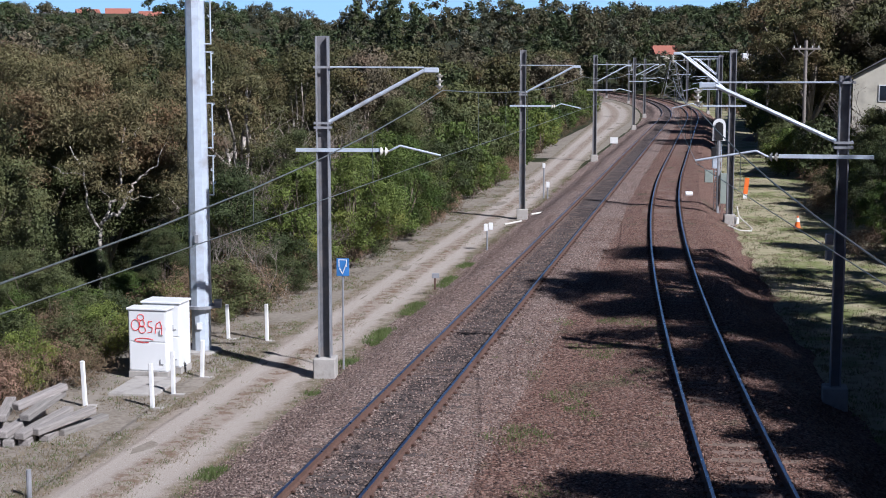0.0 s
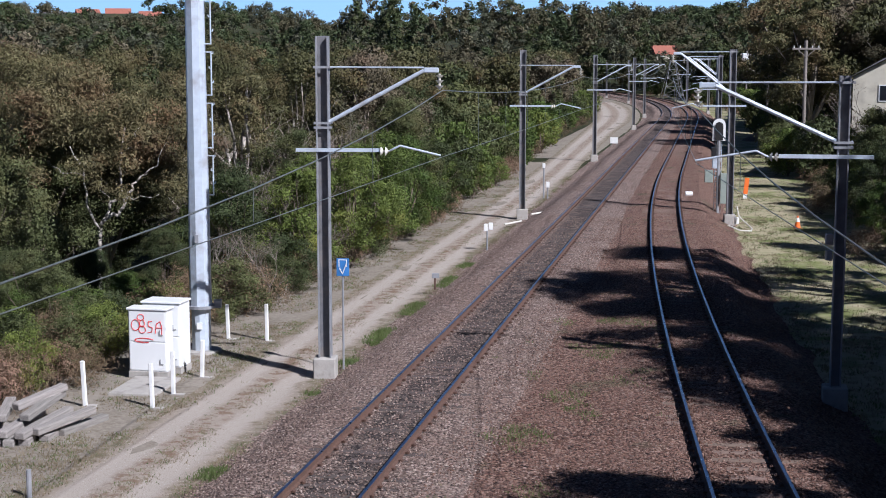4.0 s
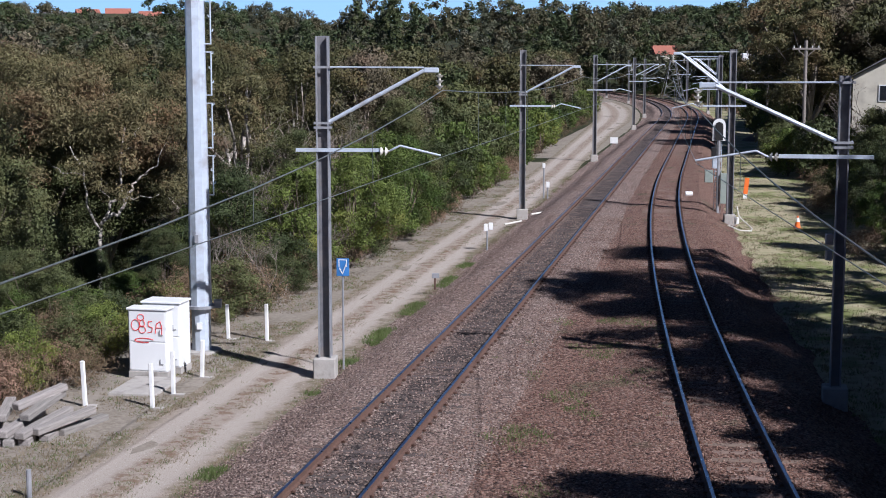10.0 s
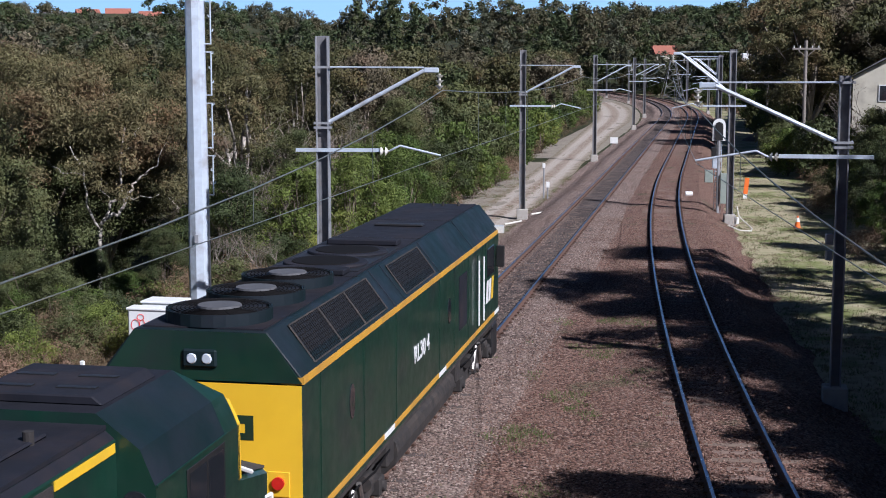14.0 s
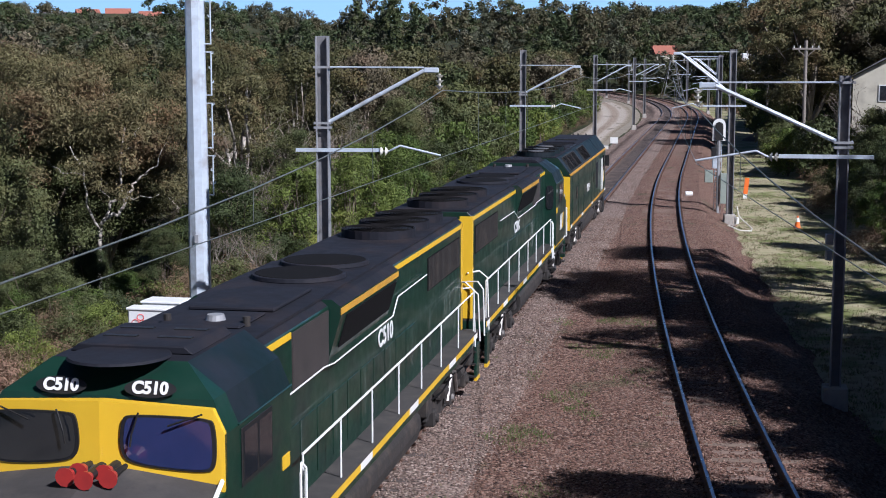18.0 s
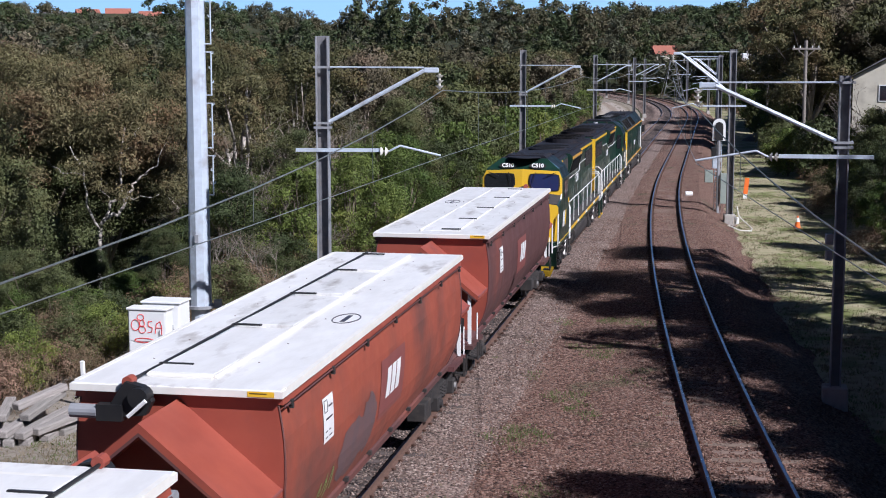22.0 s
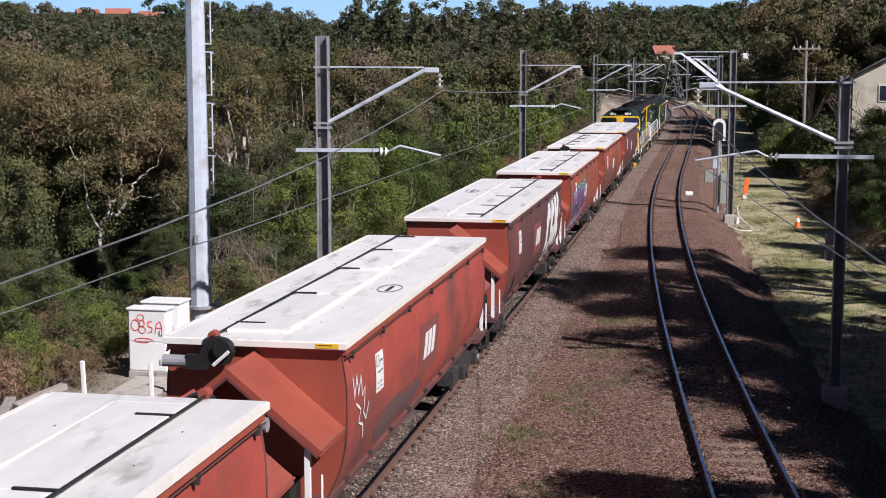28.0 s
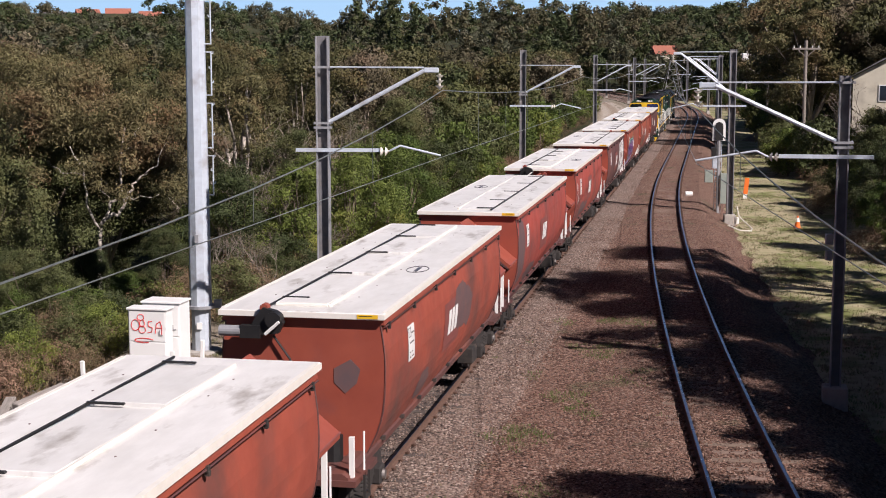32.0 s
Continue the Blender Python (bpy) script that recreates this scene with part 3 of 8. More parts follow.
# ---- plants ----
def raw_mesh(name, verts, faces, materials, index=None):
    me = bpy.data.meshes.new(name)
    v = np.asarray(verts, dtype=np.float32)
    f = np.asarray(faces, dtype=np.int32)
    k = f.shape[1]
    me.vertices.add(len(v))
    me.vertices.foreach_set("co", v.ravel())
    me.loops.add(f.size)
    me.loops.foreach_set("vertex_index", f.ravel())
    me.polygons.add(len(f))
    me.polygons.foreach_set("loop_start", np.arange(0, f.size, k, dtype=np.int32))
    if index is not None:
        me.polygons.foreach_set("material_index", np.asarray(index, dtype=np.int32))
    for m in materials:
        me.materials.append(m)
    me.update(calc_edges=True)
    return me


def leaf_quads(rng, centres, outs, length, width, droop=0.5, wild=0.65):
    """One narrow pointed leaf at each centre, its face turned roughly outwards."""
    n = len(centres)
    nrm = outs + rng.normal(size=(n, 3)) * wild
    nrm /= np.linalg.norm(nrm, axis=1)[:, None] + 1e-6
    d = rng.normal(size=(n, 3))
    d[:, 2] -= droop
    d -= nrm * np.sum(d * nrm, axis=1)[:, None]
    d /= np.linalg.norm(d, axis=1)[:, None] + 1e-6
    s = np.cross(nrm, d)
    L = length * rng.uniform(0.6, 1.3, (n, 1))
    W = width * rng.uniform(0.6, 1.3, (n, 1))
    v = np.stack([centres - d * L * 0.5 + s * W * 0.5, centres + d * L * 0.5, centres - d * L * 0.35 - s * W * 0.5], 1)
    return v.reshape(-1, 3), np.arange(n * 3).reshape(-1, 3)


def crown_points(rng, lobes, per, shell=0.55, tuft=0.15, leaves=14):
    """Places for leaves and the way that each faces: tufts round each lobe's outside, thicker above than below."""
    out, ways = [], []
    for (c, r, flat) in lobes:
        k = max(4, int(per * r * r / leaves))
        d = rng.normal(size=(k, 3))
        d[:, 2] += 0.45
        d /= np.linalg.norm(d, axis=1)[:, None]
        q = (shell + (1 - shell) * rng.random((k, 1)) ** 0.6) * r
        q *= 1 + 0.30 * np.sin(d[:, :1] * 5 + c[0] * 3) * np.cos(d[:, 1:2] * 4 + c[1])
        centre = np.array(c) + d * q * np.array([1, 1, flat])
        jit = rng.normal(size=(k * leaves, 3)) * np.array([1, 1, 0.75])
        out.append(np.repeat(centre, leaves, axis=0) + jit * tuft)
        ways.append(np.repeat(d, leaves, axis=0) * 0.8 + jit * 0.45 + np.array([0, 0, 0.25]))
    return np.concatenate(out), np.concatenate(ways)


def tree_meshes(seed, height, spread, lobes_n, per, leaf, leaf_mat, bark_mat, trunk_r, start=0.35, flat=0.75, lobe_r=(0.28, 0.45), droop=0.5, lean=0.3, dome=1.0, tuft=0.15, leaves=14, shell=0.5, limb=(0.28, 0.45)):
    """Trunk with limbs as one mesh, and a crown of separate leaves gathered in uneven clumps as another."""
    rng = np.random.default_rng(seed)
    bm = bmesh.new()
    fork = height * start
    bend = Vector((rng.normal() * lean, rng.normal() * lean, 0))
    mid = Vector((0, 0, 0)) + bend * 0.5 + Vector((0, 0, fork * 0.55))
    top = bend + Vector((0, 0, fork))
    rod(bm, (0, 0, -0.4), mid, trunk_r * 1.15, trunk_r * 0.85, n=8)
    rod(bm, mid, top, trunk_r * 0.85, trunk_r * 0.5, n=8)
    lobes = []
    for i in range(lobes_n):
        a = 2.4 * i + rng.uniform(-0.4, 0.4)
        u = (i + 0.5) / lobes_n
        rad = spread * math.sqrt(max(0.05, 1 - (2 * u - 0.75) ** 2 * 0.8)) * rng.uniform(0.45, 1.0) * (1 if i % 3 else 0.4)
        z = fork + (height - fork) * (0.12 + 0.80 * u ** dome)
        c = (bend.x + rad * math.cos(a), bend.y + rad * math.sin(a), z)
        r = spread * rng.uniform(*lobe_r)
        lobes.append((c, r, flat))
        knee = Vector((bend.x + 0.45 * rad * math.cos(a + 0.3), bend.y + 0.45 * rad * math.sin(a + 0.3), fork + (z - fork) * 0.62))
        lr = trunk_r * rng.uniform(*limb)
        rod(bm, top - Vector((0, 0, fork * rng.uniform(0.03, 0.3))), knee, lr, lr * 0.7, n=6)
        rod(bm, knee, c, lr * 0.7, lr * 0.25, n=5)
        for j in range(2):
            w = Vector(c) + Vector(rng.normal(size=3)) * r * 0.28
            rod(bm, knee.lerp(Vector(c), 0.6), w, lr * 0.3, lr * 0.1, n=3)
    trunk = bpy.data.meshes.new("trunk")
    bm.to_mesh(trunk)
    bm.free()
    for p in trunk.polygons:
        p.use_smooth = True
    trunk.materials.append(bark_mat)
    pts, outs = crown_points(rng, lobes, per, shell, tuft, leaves)
    v, f = leaf_quads(rng, pts, outs, leaf[0], leaf[1], droop)
    return trunk, raw_mesh("crown", v, f, [leaf_mat])


def foliage(name, a, b, c=None, spread=0.40):
    # tones pushed apart: lit clumps and shaded gaps are put into the leaf colour
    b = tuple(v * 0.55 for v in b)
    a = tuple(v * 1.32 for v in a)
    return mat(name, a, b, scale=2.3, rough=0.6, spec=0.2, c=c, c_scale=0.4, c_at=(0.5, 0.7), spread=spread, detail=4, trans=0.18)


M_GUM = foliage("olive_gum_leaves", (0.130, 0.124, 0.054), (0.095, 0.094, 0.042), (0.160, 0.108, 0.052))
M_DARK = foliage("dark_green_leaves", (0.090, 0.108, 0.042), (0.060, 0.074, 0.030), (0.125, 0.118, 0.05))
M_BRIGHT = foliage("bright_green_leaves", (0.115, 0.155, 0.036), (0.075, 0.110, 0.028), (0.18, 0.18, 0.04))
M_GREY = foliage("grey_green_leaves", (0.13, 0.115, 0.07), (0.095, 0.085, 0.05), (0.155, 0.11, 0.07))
M_FAR = foliage("distant_grey_green_leaves", (0.125, 0.13, 0.08), (0.10, 0.105, 0.065), (0.15, 0.13, 0.09))
M_FAR_GREEN = foliage("distant_green_leaves", (0.10, 0.125, 0.055), (0.08, 0.10, 0.045), (0.13, 0.14, 0.06))
M_FAR_OLIVE = foliage("distant_olive_leaves", (0.14, 0.125, 0.07), (0.11, 0.10, 0.055), (0.165, 0.125, 0.08))
M_DRY = foliage("dry_brown_leaves", (0.22, 0.155, 0.095), (0.15, 0.10, 0.06), (0.26, 0.2, 0.14))
M_BARK_PALE = mat("pale_gum_bark", (0.46, 0.41, 0.35), (0.33, 0.28, 0.23), scale=4, rough=0.85, bump=0.4, c=(0.2, 0.15, 0.11), c_scale=1.5, streak=(1, 1, 0.3))
M_BARK_WHITE = mat("white_gum_bark", (0.46, 0.42, 0.37), (0.33, 0.29, 0.25), scale=3, rough=0.8, bump=0.3, c=(0.36, 0.29, 0.23), c_scale=1.2, streak=(1, 1, 0.3))
M_BARK = mat("brown_bark", (0.17, 0.13, 0.10), (0.10, 0.08, 0.06), scale=6, rough=0.95, bump=0.8, streak=(1, 1, 0.25))


M_TWIG = mat("grey_brown_twigs", (0.25, 0.21, 0.18), (0.16, 0.13, 0.11), scale=6, rough=0.95)


def twig_meshes(seed, height, leaf_mat, bark_mat, r0=0.07, stems=4, leafy=0.35):
    """A bare, much-forked tree of thin grey twigs with few leaves."""
    rng = np.random.default_rng(seed)
    bm = bmesh.new()
    tips = []

    def grow(p, d, ln, r, level):
        q = p + d * ln
        rod(bm, p, q, r, r * 0.68, n=5 if level < 2 else 3)
        if level == 5:
            tips.append(q)
            return
        for i in range(2 if level != 2 else 3):
            e = (d + Vector(rng.normal(size=3)) * 0.42 + Vector((0, 0, 0.10))).normalized()
            grow(q, e, ln * rng.uniform(0.62, 0.92), r * 0.66, level + 1)
    for i in range(stems):
        a = 6.28 * i / stems + rng.uniform(-0.5, 0.5)
        grow(Vector((0.15 * math.cos(a), 0.15 * math.sin(a), -0.2)), Vector((0.35 * math.cos(a), 0.35 * math.sin(a), 1)).normalized(), height * 0.27, r0, 0)
    trunk = bpy.data.meshes.new("trunk")
    bm.to_mesh(trunk)
    bm.free()
    trunk.materials.append(bark_mat)
    c = np.array([tuple(q) for q in tips if rng.random() < leafy])
    c = np.repeat(c, 9, axis=0) + rng.normal(size=(len(c) * 9, 3)) * 0.16
    v, f = leaf_quads(rng, c, rng.normal(size=c.shape) + np.array([0, 0, 0.6]), 0.17, 0.06, 0.6)
    return trunk, raw_mesh("crown", v, f, [leaf_mat])


PLANTS = {
    "gum": [tree_meshes(s, 12.5, 4.3, 24, 3400, (0.14, 0.052), M_GUM, M_BARK_PALE, 0.24, 0.26, 0.62, droop=0.9, lobe_r=(0.15, 0.30), tuft=0.25, leaves=95) for s in (1, 2, 3)],
    "white": [tree_meshes(s, 11.0, 4.0, 15, 1300, (0.23, 0.085), M_GUM, M_BARK_WHITE, 0.24, 0.26, 0.5, droop=0.9, lobe_r=(0.14, 0.25), tuft=0.20, leaves=26, lean=0.6, limb=(0.45, 0.7)) for s in (5,)],
    "shade": [tree_meshes(s, 13.5, 4.4, 22, 800, (0.27, 0.11), M_GUM, M_BARK_PALE, 0.24, 0.26, 0.42, droop=0.9, lobe_r=(0.12, 0.25), tuft=0.20, leaves=24, lean=0.7, limb=(0.35, 0.6)) for s in (6, 7)],
    "grey": [tree_meshes(s, 11.5, 3.4, 20, 2000, (0.16, 0.055), M_GREY, M_BARK_PALE, 0.16, 0.18, 0.7, droop=0.6, lobe_r=(0.17, 0.30), tuft=0.26, leaves=65) for s in (11, 12)],
    "dark": [tree_meshes(s, 10.0, 3.6, 22, 3000, (0.13, 0.062), M_DARK, M_BARK, 0.22, 0.14, 0.7, lobe_r=(0.18, 0.34), tuft=0.24, leaves=85) for s in (21, 22)],
    "mid_gum": [tree_meshes(s, 12.5, 4.3, 22, 900, (0.27, 0.11), M_GUM if s < 93 else M_GREY, M_BARK_PALE, 0.22, 0.26, 0.62, droop=0.8, lobe_r=(0.16, 0.31), tuft=0.30, leaves=50) for s in (91, 92, 93)],
    "mid_dark": [tree_meshes(s, 10.0, 3.7, 20, 900, (0.25, 0.135), M_DARK, M_BARK, 0.20, 0.14, 0.7, lobe_r=(0.19, 0.35), tuft=0.28, leaves=50) for s in (95, 96)],
    "bare": [twig_meshes(s, 6.5, M_GREY, M_TWIG) for s in (101, 102)],
    "bright": [tree_meshes(s, 5.2, 2.3, 18, 2800, (0.13, 0.052), M_BRIGHT if s != 33 else M_DARK, M_BARK, 0.10, 0.06, 0.8, lobe_r=(0.19, 0.34), droop=0.2, tuft=0.17, leaves=60) for s in (31, 32, 33)],
    "shrub": [tree_meshes(s, 2.3, 1.5, 12, 2600, (0.10, 0.046), M_DARK if s % 2 else M_BRIGHT, M_BARK, 0.04, 0.05, 0.8, lobe_r=(0.22, 0.36), droop=0.1, tuft=0.13, leaves=36) for s in (41, 42)],
    "dry": [tree_meshes(s, 1.7, 1.4, 14, 560, (0.20, 0.03), M_DRY, M_BARK, 0.035, 0.05, 0.8, lobe_r=(0.34, 0.5), droop=-0.2, tuft=0.14, leaves=8) for s in (51, 52)],
    "far_gum": [tree_meshes(s, 12.5, 4.4, 17, 300, (0.46, 0.24), M_GUM if s < 63 else M_GREY, M_BARK_PALE, 0.24, 0.28, 0.65, droop=0.5, lobe_r=(0.19, 0.34), tuft=0.40, leaves=28) for s in (61, 62, 63)],
    "far_bush": [tree_meshes(s, 4.6, 2.3, 12, 420, (0.30, 0.15), M_BRIGHT if s == 81 else M_DARK, M_BARK, 0.10, 0.06, 0.8, lobe_r=(0.24, 0.4), droop=0.2, tuft=0.18, leaves=8) for s in (81, 82)],
    "far_dark": [tree_meshes(s, 11.0, 4.0, 17, 300, (0.44, 0.27), M_DARK, M_BARK, 0.22, 0.14, 0.72, droop=0.3, lobe_r=(0.2, 0.36), tuft=0.38, leaves=28) for s in (71, 72)],
}
TALL = {"gum": 12.5, "shade": 13.5, "bare": 6.5, "white": 11.0, "grey": 11.5, "dark": 10.0, "mid_gum": 12.5, "mid_dark": 10.0, "far_gum": 12.5, "far_dark": 11.0, "bright": 5.2, "far_bush": 4.6, "shrub": 2.3, "dry": 1.7}
# height of the canopy against the eye, as a slope, over the bearing from the bridge
CANOPY = ((-0.32, 0.026), (-0.24, 0.023), (-0.19, 0.026), (-0.165, 0.037), (-0.11, 0.038), (-0.098, 0.031), (-0.075, 0.029), (-0.062, 0.042), (0.05, 0.044), (0.078, 0.040), (0.12, 0.037), (0.16, 0.036), (0.205, 0.036), (0.222, 0.052), (0.25, 0.064), (0.32, 0.064))


def canopy_top(x, y):
    return EYE_Z + y * 0.010 * noise.noise(Vector((x * 0.11, y * 0.11, 1.0))) + y * float(np.interp(x / y, [q[0] for q in CANOPY], [q[1] for q in CANOPY]))


LABELS = {
    "gum": ("tall gum tree with pale trunk and olive-brown leaves", "tree"),
    "white": ("gum tree with bare white trunk and forked limbs", "tree"),
    "shade": ("tall airy gum tree beside the bridge", "tree"),
    "bare": ("leafless grey-brown twiggy tree at the bush edge", "tree"),
    "mid_gum": ("tall olive gum tree among the bush", "tree"),
    "mid_dark": ("dense dark green tree among the bush", "tree"),
    "grey": ("slender gum tree with sparse grey-green leaves", "tree"),
    "dark": ("dense dark green bush tree", "tree"),
    "bright": ("bright green bushy wattle beside the road", "bush"),
    "shrub": ("low green leafy shrub at the bush edge", "shrub"),
    "far_gum": ("tall olive gum tree deep in the bush", "tree"),
    "far_bush": ("green bushy shrub further along the line", "bush"),
    "far_dark": ("dense dark green tree deep in the bush", "tree"),
    "dry": ("dry brown brushwood shrub at the bush edge", "shrub"),
}
plant_rng = random.Random(7)


def plant(kind, x, y, size=1.0, z=None, group="bush beside the railway"):
    v = PLANTS[kind][plant_rng.randrange(len(PLANTS[kind]))]
    label, cat = LABELS[kind]
    if z is None:
        z = ground_z(x, y)
        if y > 20:
            if 60 < y < 128 and x / y > 0.262 and TALL[kind] > 5.5:
                kind, size = "bright", 0.6
                v = PLANTS[kind][plant_rng.randrange(len(PLANTS[kind]))]
                label, cat = LABELS[kind]
            size = min(size, max(0.3, (canopy_top(x, y) - y * 0.024 * plant_rng.random() - z) / TALL[kind]))
    t = thing(cat, pose(x, y, z, 0, 0, plant_rng.uniform(0, 360)) @ Matrix.Diagonal((size * plant_rng.uniform(0.9, 1.1), size * plant_rng.uniform(0.9, 1.1), size, 1)), label, cat, group)
    for name, me in zip(("trunk", "crown"), v):
        new(name, me).parent = t
    return t


def in_view(x, y, margin=5.0):
    return y > 8 and abs(x) < 0.306 * y + margin


def white_gum():
    """The old gum whose bare pale trunk and crooked limbs stand free of the leaves."""
    t = thing("tree", pose(-13.3, 55.5, -2.0), "old gum tree with bare white trunk and crooked limbs", "tree", "bush beside the railway")
    rng = np.random.default_rng(8)
    bm = bmesh.new()
    limbs = [(0.20, 0.13, [(0, 0, -0.3), (-0.03, 0, 1.2), (0.02, 0, 2.7), (0.08, 0.05, 3.6)]),
             (0.13, 0.06, [(0.06, 0.0, 3.5), (0.55, -0.2, 3.95), (1.15, -0.3, 4.3), (1.1, -0.3, 4.7), (1.4, -0.35, 5.1), (1.95, -0.3, 5.6)]),
             (0.11, 0.05, [(0.08, 0.05, 3.6), (0.5, 0.1, 4.3), (0.95, 0.1, 5.0), (0.88, 0.1, 6.2), (1.1, 0.2, 7.2)]),
             (0.10, 0.04, [(0.05, 0.0, 3.4), (-0.4, -0.2, 4.4), (-0.5, -0.1, 5.6), (-0.95, 0.0, 6.6)]),
             (0.05, 0.02, [(1.9, -0.3, 5.55), (2.35, -0.3, 6.0), (2.75, -0.2, 6.7)]), (0.05, 0.02, [(1.1, -0.3, 4.5), (1.7, -0.4, 4.7), (2.4, -0.5, 4.75)]),
             (0.04, 0.015, [(-0.5, -0.1, 5.5), (-1.2, -0.3, 5.6), (-1.6, -0.3, 5.9)]), (0.04, 0.015, [(0.5, 0.1, 4.3), (0.2, -0.2, 4.9), (0.3, -0.3, 5.5)]), (0.035, 0.012, [(0.9, 0.1, 6.1), (1.5, 0.0, 6.6), (1.7, 0.0, 7.3)])]
    for r0, r1, pts in limbs:
        bent = [pts[0]]
        for a, b in zip(pts, pts[1:]):
            for u in (0.35, 0.7, 1.0):
                bent.append(tuple(Vector(a).lerp(Vector(b), u) + Vector(rng.normal(size=3)) * 0.055 * (r0 < 0.19)))
        pts = bent
        n = len(pts) - 1
        for i in range(n):
            rod(bm, pts[i], pts[i + 1], 0.55 * (r0 + (r1 - r0) * i / n), 0.55 * (r0 + (r1 - r0) * (i + 1) / n), n=7)
    part("trunk", bm, M_BARK_WHITE, t, smooth_shade=True)
    lobes = [((0.3 + rng.normal() * 1.7, 1.3 + rng.uniform(0, 1.6), rng.uniform(5.2, 9.6)), rng.uniform(0.8, 1.3), 0.65) for i in range(13)]
    lobes += [((rng.normal() * 2.3, rng.uniform(-0.9, 0.6), rng.uniform(5.6, 9.4)), rng.uniform(0.5, 0.85), 0.6) for i in range(16)]
    lobes += [((rng.normal() * 1.8, -0.9 + rng.normal() * 0.3, rng.uniform(4.4, 6.4)), rng.uniform(0.28, 0.5), 0.6) for i in range(9)]
    lobes += [((1.9, 0.3, 6.6), 0.7, 0.6), ((-1.4, 0.2, 6.9), 0.8, 0.6), ((1.0, 0.3, 8.0), 0.9, 0.6)]
    v, f = leaf_quads(rng, *crown_points(rng, lobes, 2400, 0.5, 0.25, 80), 0.15, 0.056, 0.9)
    new("crown", raw_mesh("crown", v, f, [M_GUM])).parent = t


def plant_left():
    rows = [(-8.6, 1.9, ("dry", "dry", "shrub", "dry"), (0.45, 0.9)), (-10.2, 2.2, ("shrub", "dry", "dry", "bright"), (0.7, 1.1)), (-12.3, 2.8, ("bright", "shrub", "bright", "dry"), (0.65, 0.95)), (-15.5, 3.8, ("dark", "bright", "grey", "dark"), (0.65, 0.9)),
            (-19.5, 4.6, ("gum", "grey", "dark", "gum"), (0.8, 1.02)), (-25.0, 6.0, ("gum", "dark", "gum"), (0.82, 1.05)), (-33.0, 6.5, ("gum", "dark"), (0.85, 1.05)), (-45.0, 8.0, ("gum", "dark"), (0.9, 1.12)), (-62.0, 11.0, ("gum", "dark"), (0.95, 1.2))]
    for d, step, kinds, (s0, s1) in rows:
        y = 30.0
        while y < 330:
            dd = d + plant_rng.uniform(-1.2, 1.2) * (0.5 if d > -13 else 1.0) - (1.7 * (1 - smooth(44, 50, y)) if d > -13 else 0.0) - (2.5 * smooth(90, 180, y) if d > -16 else 0)
            x, yy = beside(y, dd)
            opening = abs(x / max(yy, 1.0) + 0.2406) < (0.024 if d > -16 else 0.016) and 40 < yy < 58
            if in_view(x, yy, 4.5) and not opening and not (d > -9 and (y < 44 or y > 150)):
                if -0.285 < x / yy < -0.178 and 47 < yy < 57 and d < -13:
                    plant("bright", x, yy, plant_rng.uniform(0.55, 0.8))
                    y += step
                    continue
                k = kinds[plant_rng.randrange(len(kinds))]
                if k == "grey" and x / yy < -0.2 and yy < 75:
                    k = "dark"
                if k in ("gum", "dark", "grey"):
                    if y > 125 or d < -50:
                        k = "far_dark" if k == "dark" else "far_gum"
                    elif y > 72 or d < -30:
                        k = "mid_dark" if k == "dark" else "mid_gum"
                if (y > 80 or d < -15) and k in ("bright", "shrub"):
                    k = "far_bush"
                plant(k, x, yy, plant_rng.uniform(s0, s1) * (1 + 0.10 * smooth(90, 250, y)))
            y += step * plant_rng.uniform(0.75, 1.25) * (1 + y / 150)
    # bright bushes that crowd the road behind the first mast, and the gum with the bare white trunk
    for x, y, k, s in ((-4.2, 61.0, "bright", 1.0), (-5.8, 57.5, "bright", 0.95), (-3.1, 66.0, "bright", 1.05), (-6.6, 63.0, "dark", 0.62), (-1.8, 72.0, "bright", 1.0), (-0.6, 78.0, "bright", 0.9), (0.2, 84.0, "shrub", 1.5), (-2.6, 76.0, "dark", 0.7), (-14.5, 50.0, "shrub", 1.5), (-9.5, 55.0, "bright", 0.7), (-12.4, 40.0, "shrub", 1.0), (-11.9, 42.5, "dry", 1.0), (-11.7, 44.5, "shrub", 0.95), (-11.2, 47.0, "dry", 0.9), (-13.3, 43.5, "bright", 0.6), (-12.7, 46.6, "bright", 0.5), (-10.6, 49.2, "shrub", 0.85), (-9.6, 51.6, "dry", 1.0), (-8.7, 53.2, "dry", 0.9), (-11.4, 50.8, "bright", 0.42), (-13.6, 39.0, "shrub", 1.1), (-12.3, 48.8, "shrub", 0.8), (-14.2, 46.0, "dark", 0.42), (-15.0, 43.0, "bright", 0.8), (-10.6, 42.8, "shrub", 0.75), (-10.3, 44.8, "shrub", 0.8), (-9.7, 46.9, "shrub", 0.75), (-9.0, 49.4, "dry", 0.8), (-9.7, 43.2, "shrub", 0.8), (-10.0, 41.6, "shrub", 0.75), (-10.3, 40.0, "shrub", 0.8), (-10.0, 38.4, "dry", 0.6), (-9.1, 44.6, "shrub", 0.7), (-8.6, 46.2, "dry", 0.8), (-8.2, 47.6, "shrub", 0.6), (-11.4, 41.0, "dry", 0.8)):
        plant(k, x, y, s)
    for k, (lo, hi), kinds, (s0, s1) in ((0.0, (33.0, 80.0), ("shrub", "dry", "dry", "shrub", "bright"), (0.6, 0.95)), (1.4, (32.0, 84.0), ("shrub", "bright", "dry"), (0.75, 1.1)), (3.0, (34.0, 90.0), ("bright", "dark", "shrub"), (0.7, 1.0))):
        y = lo
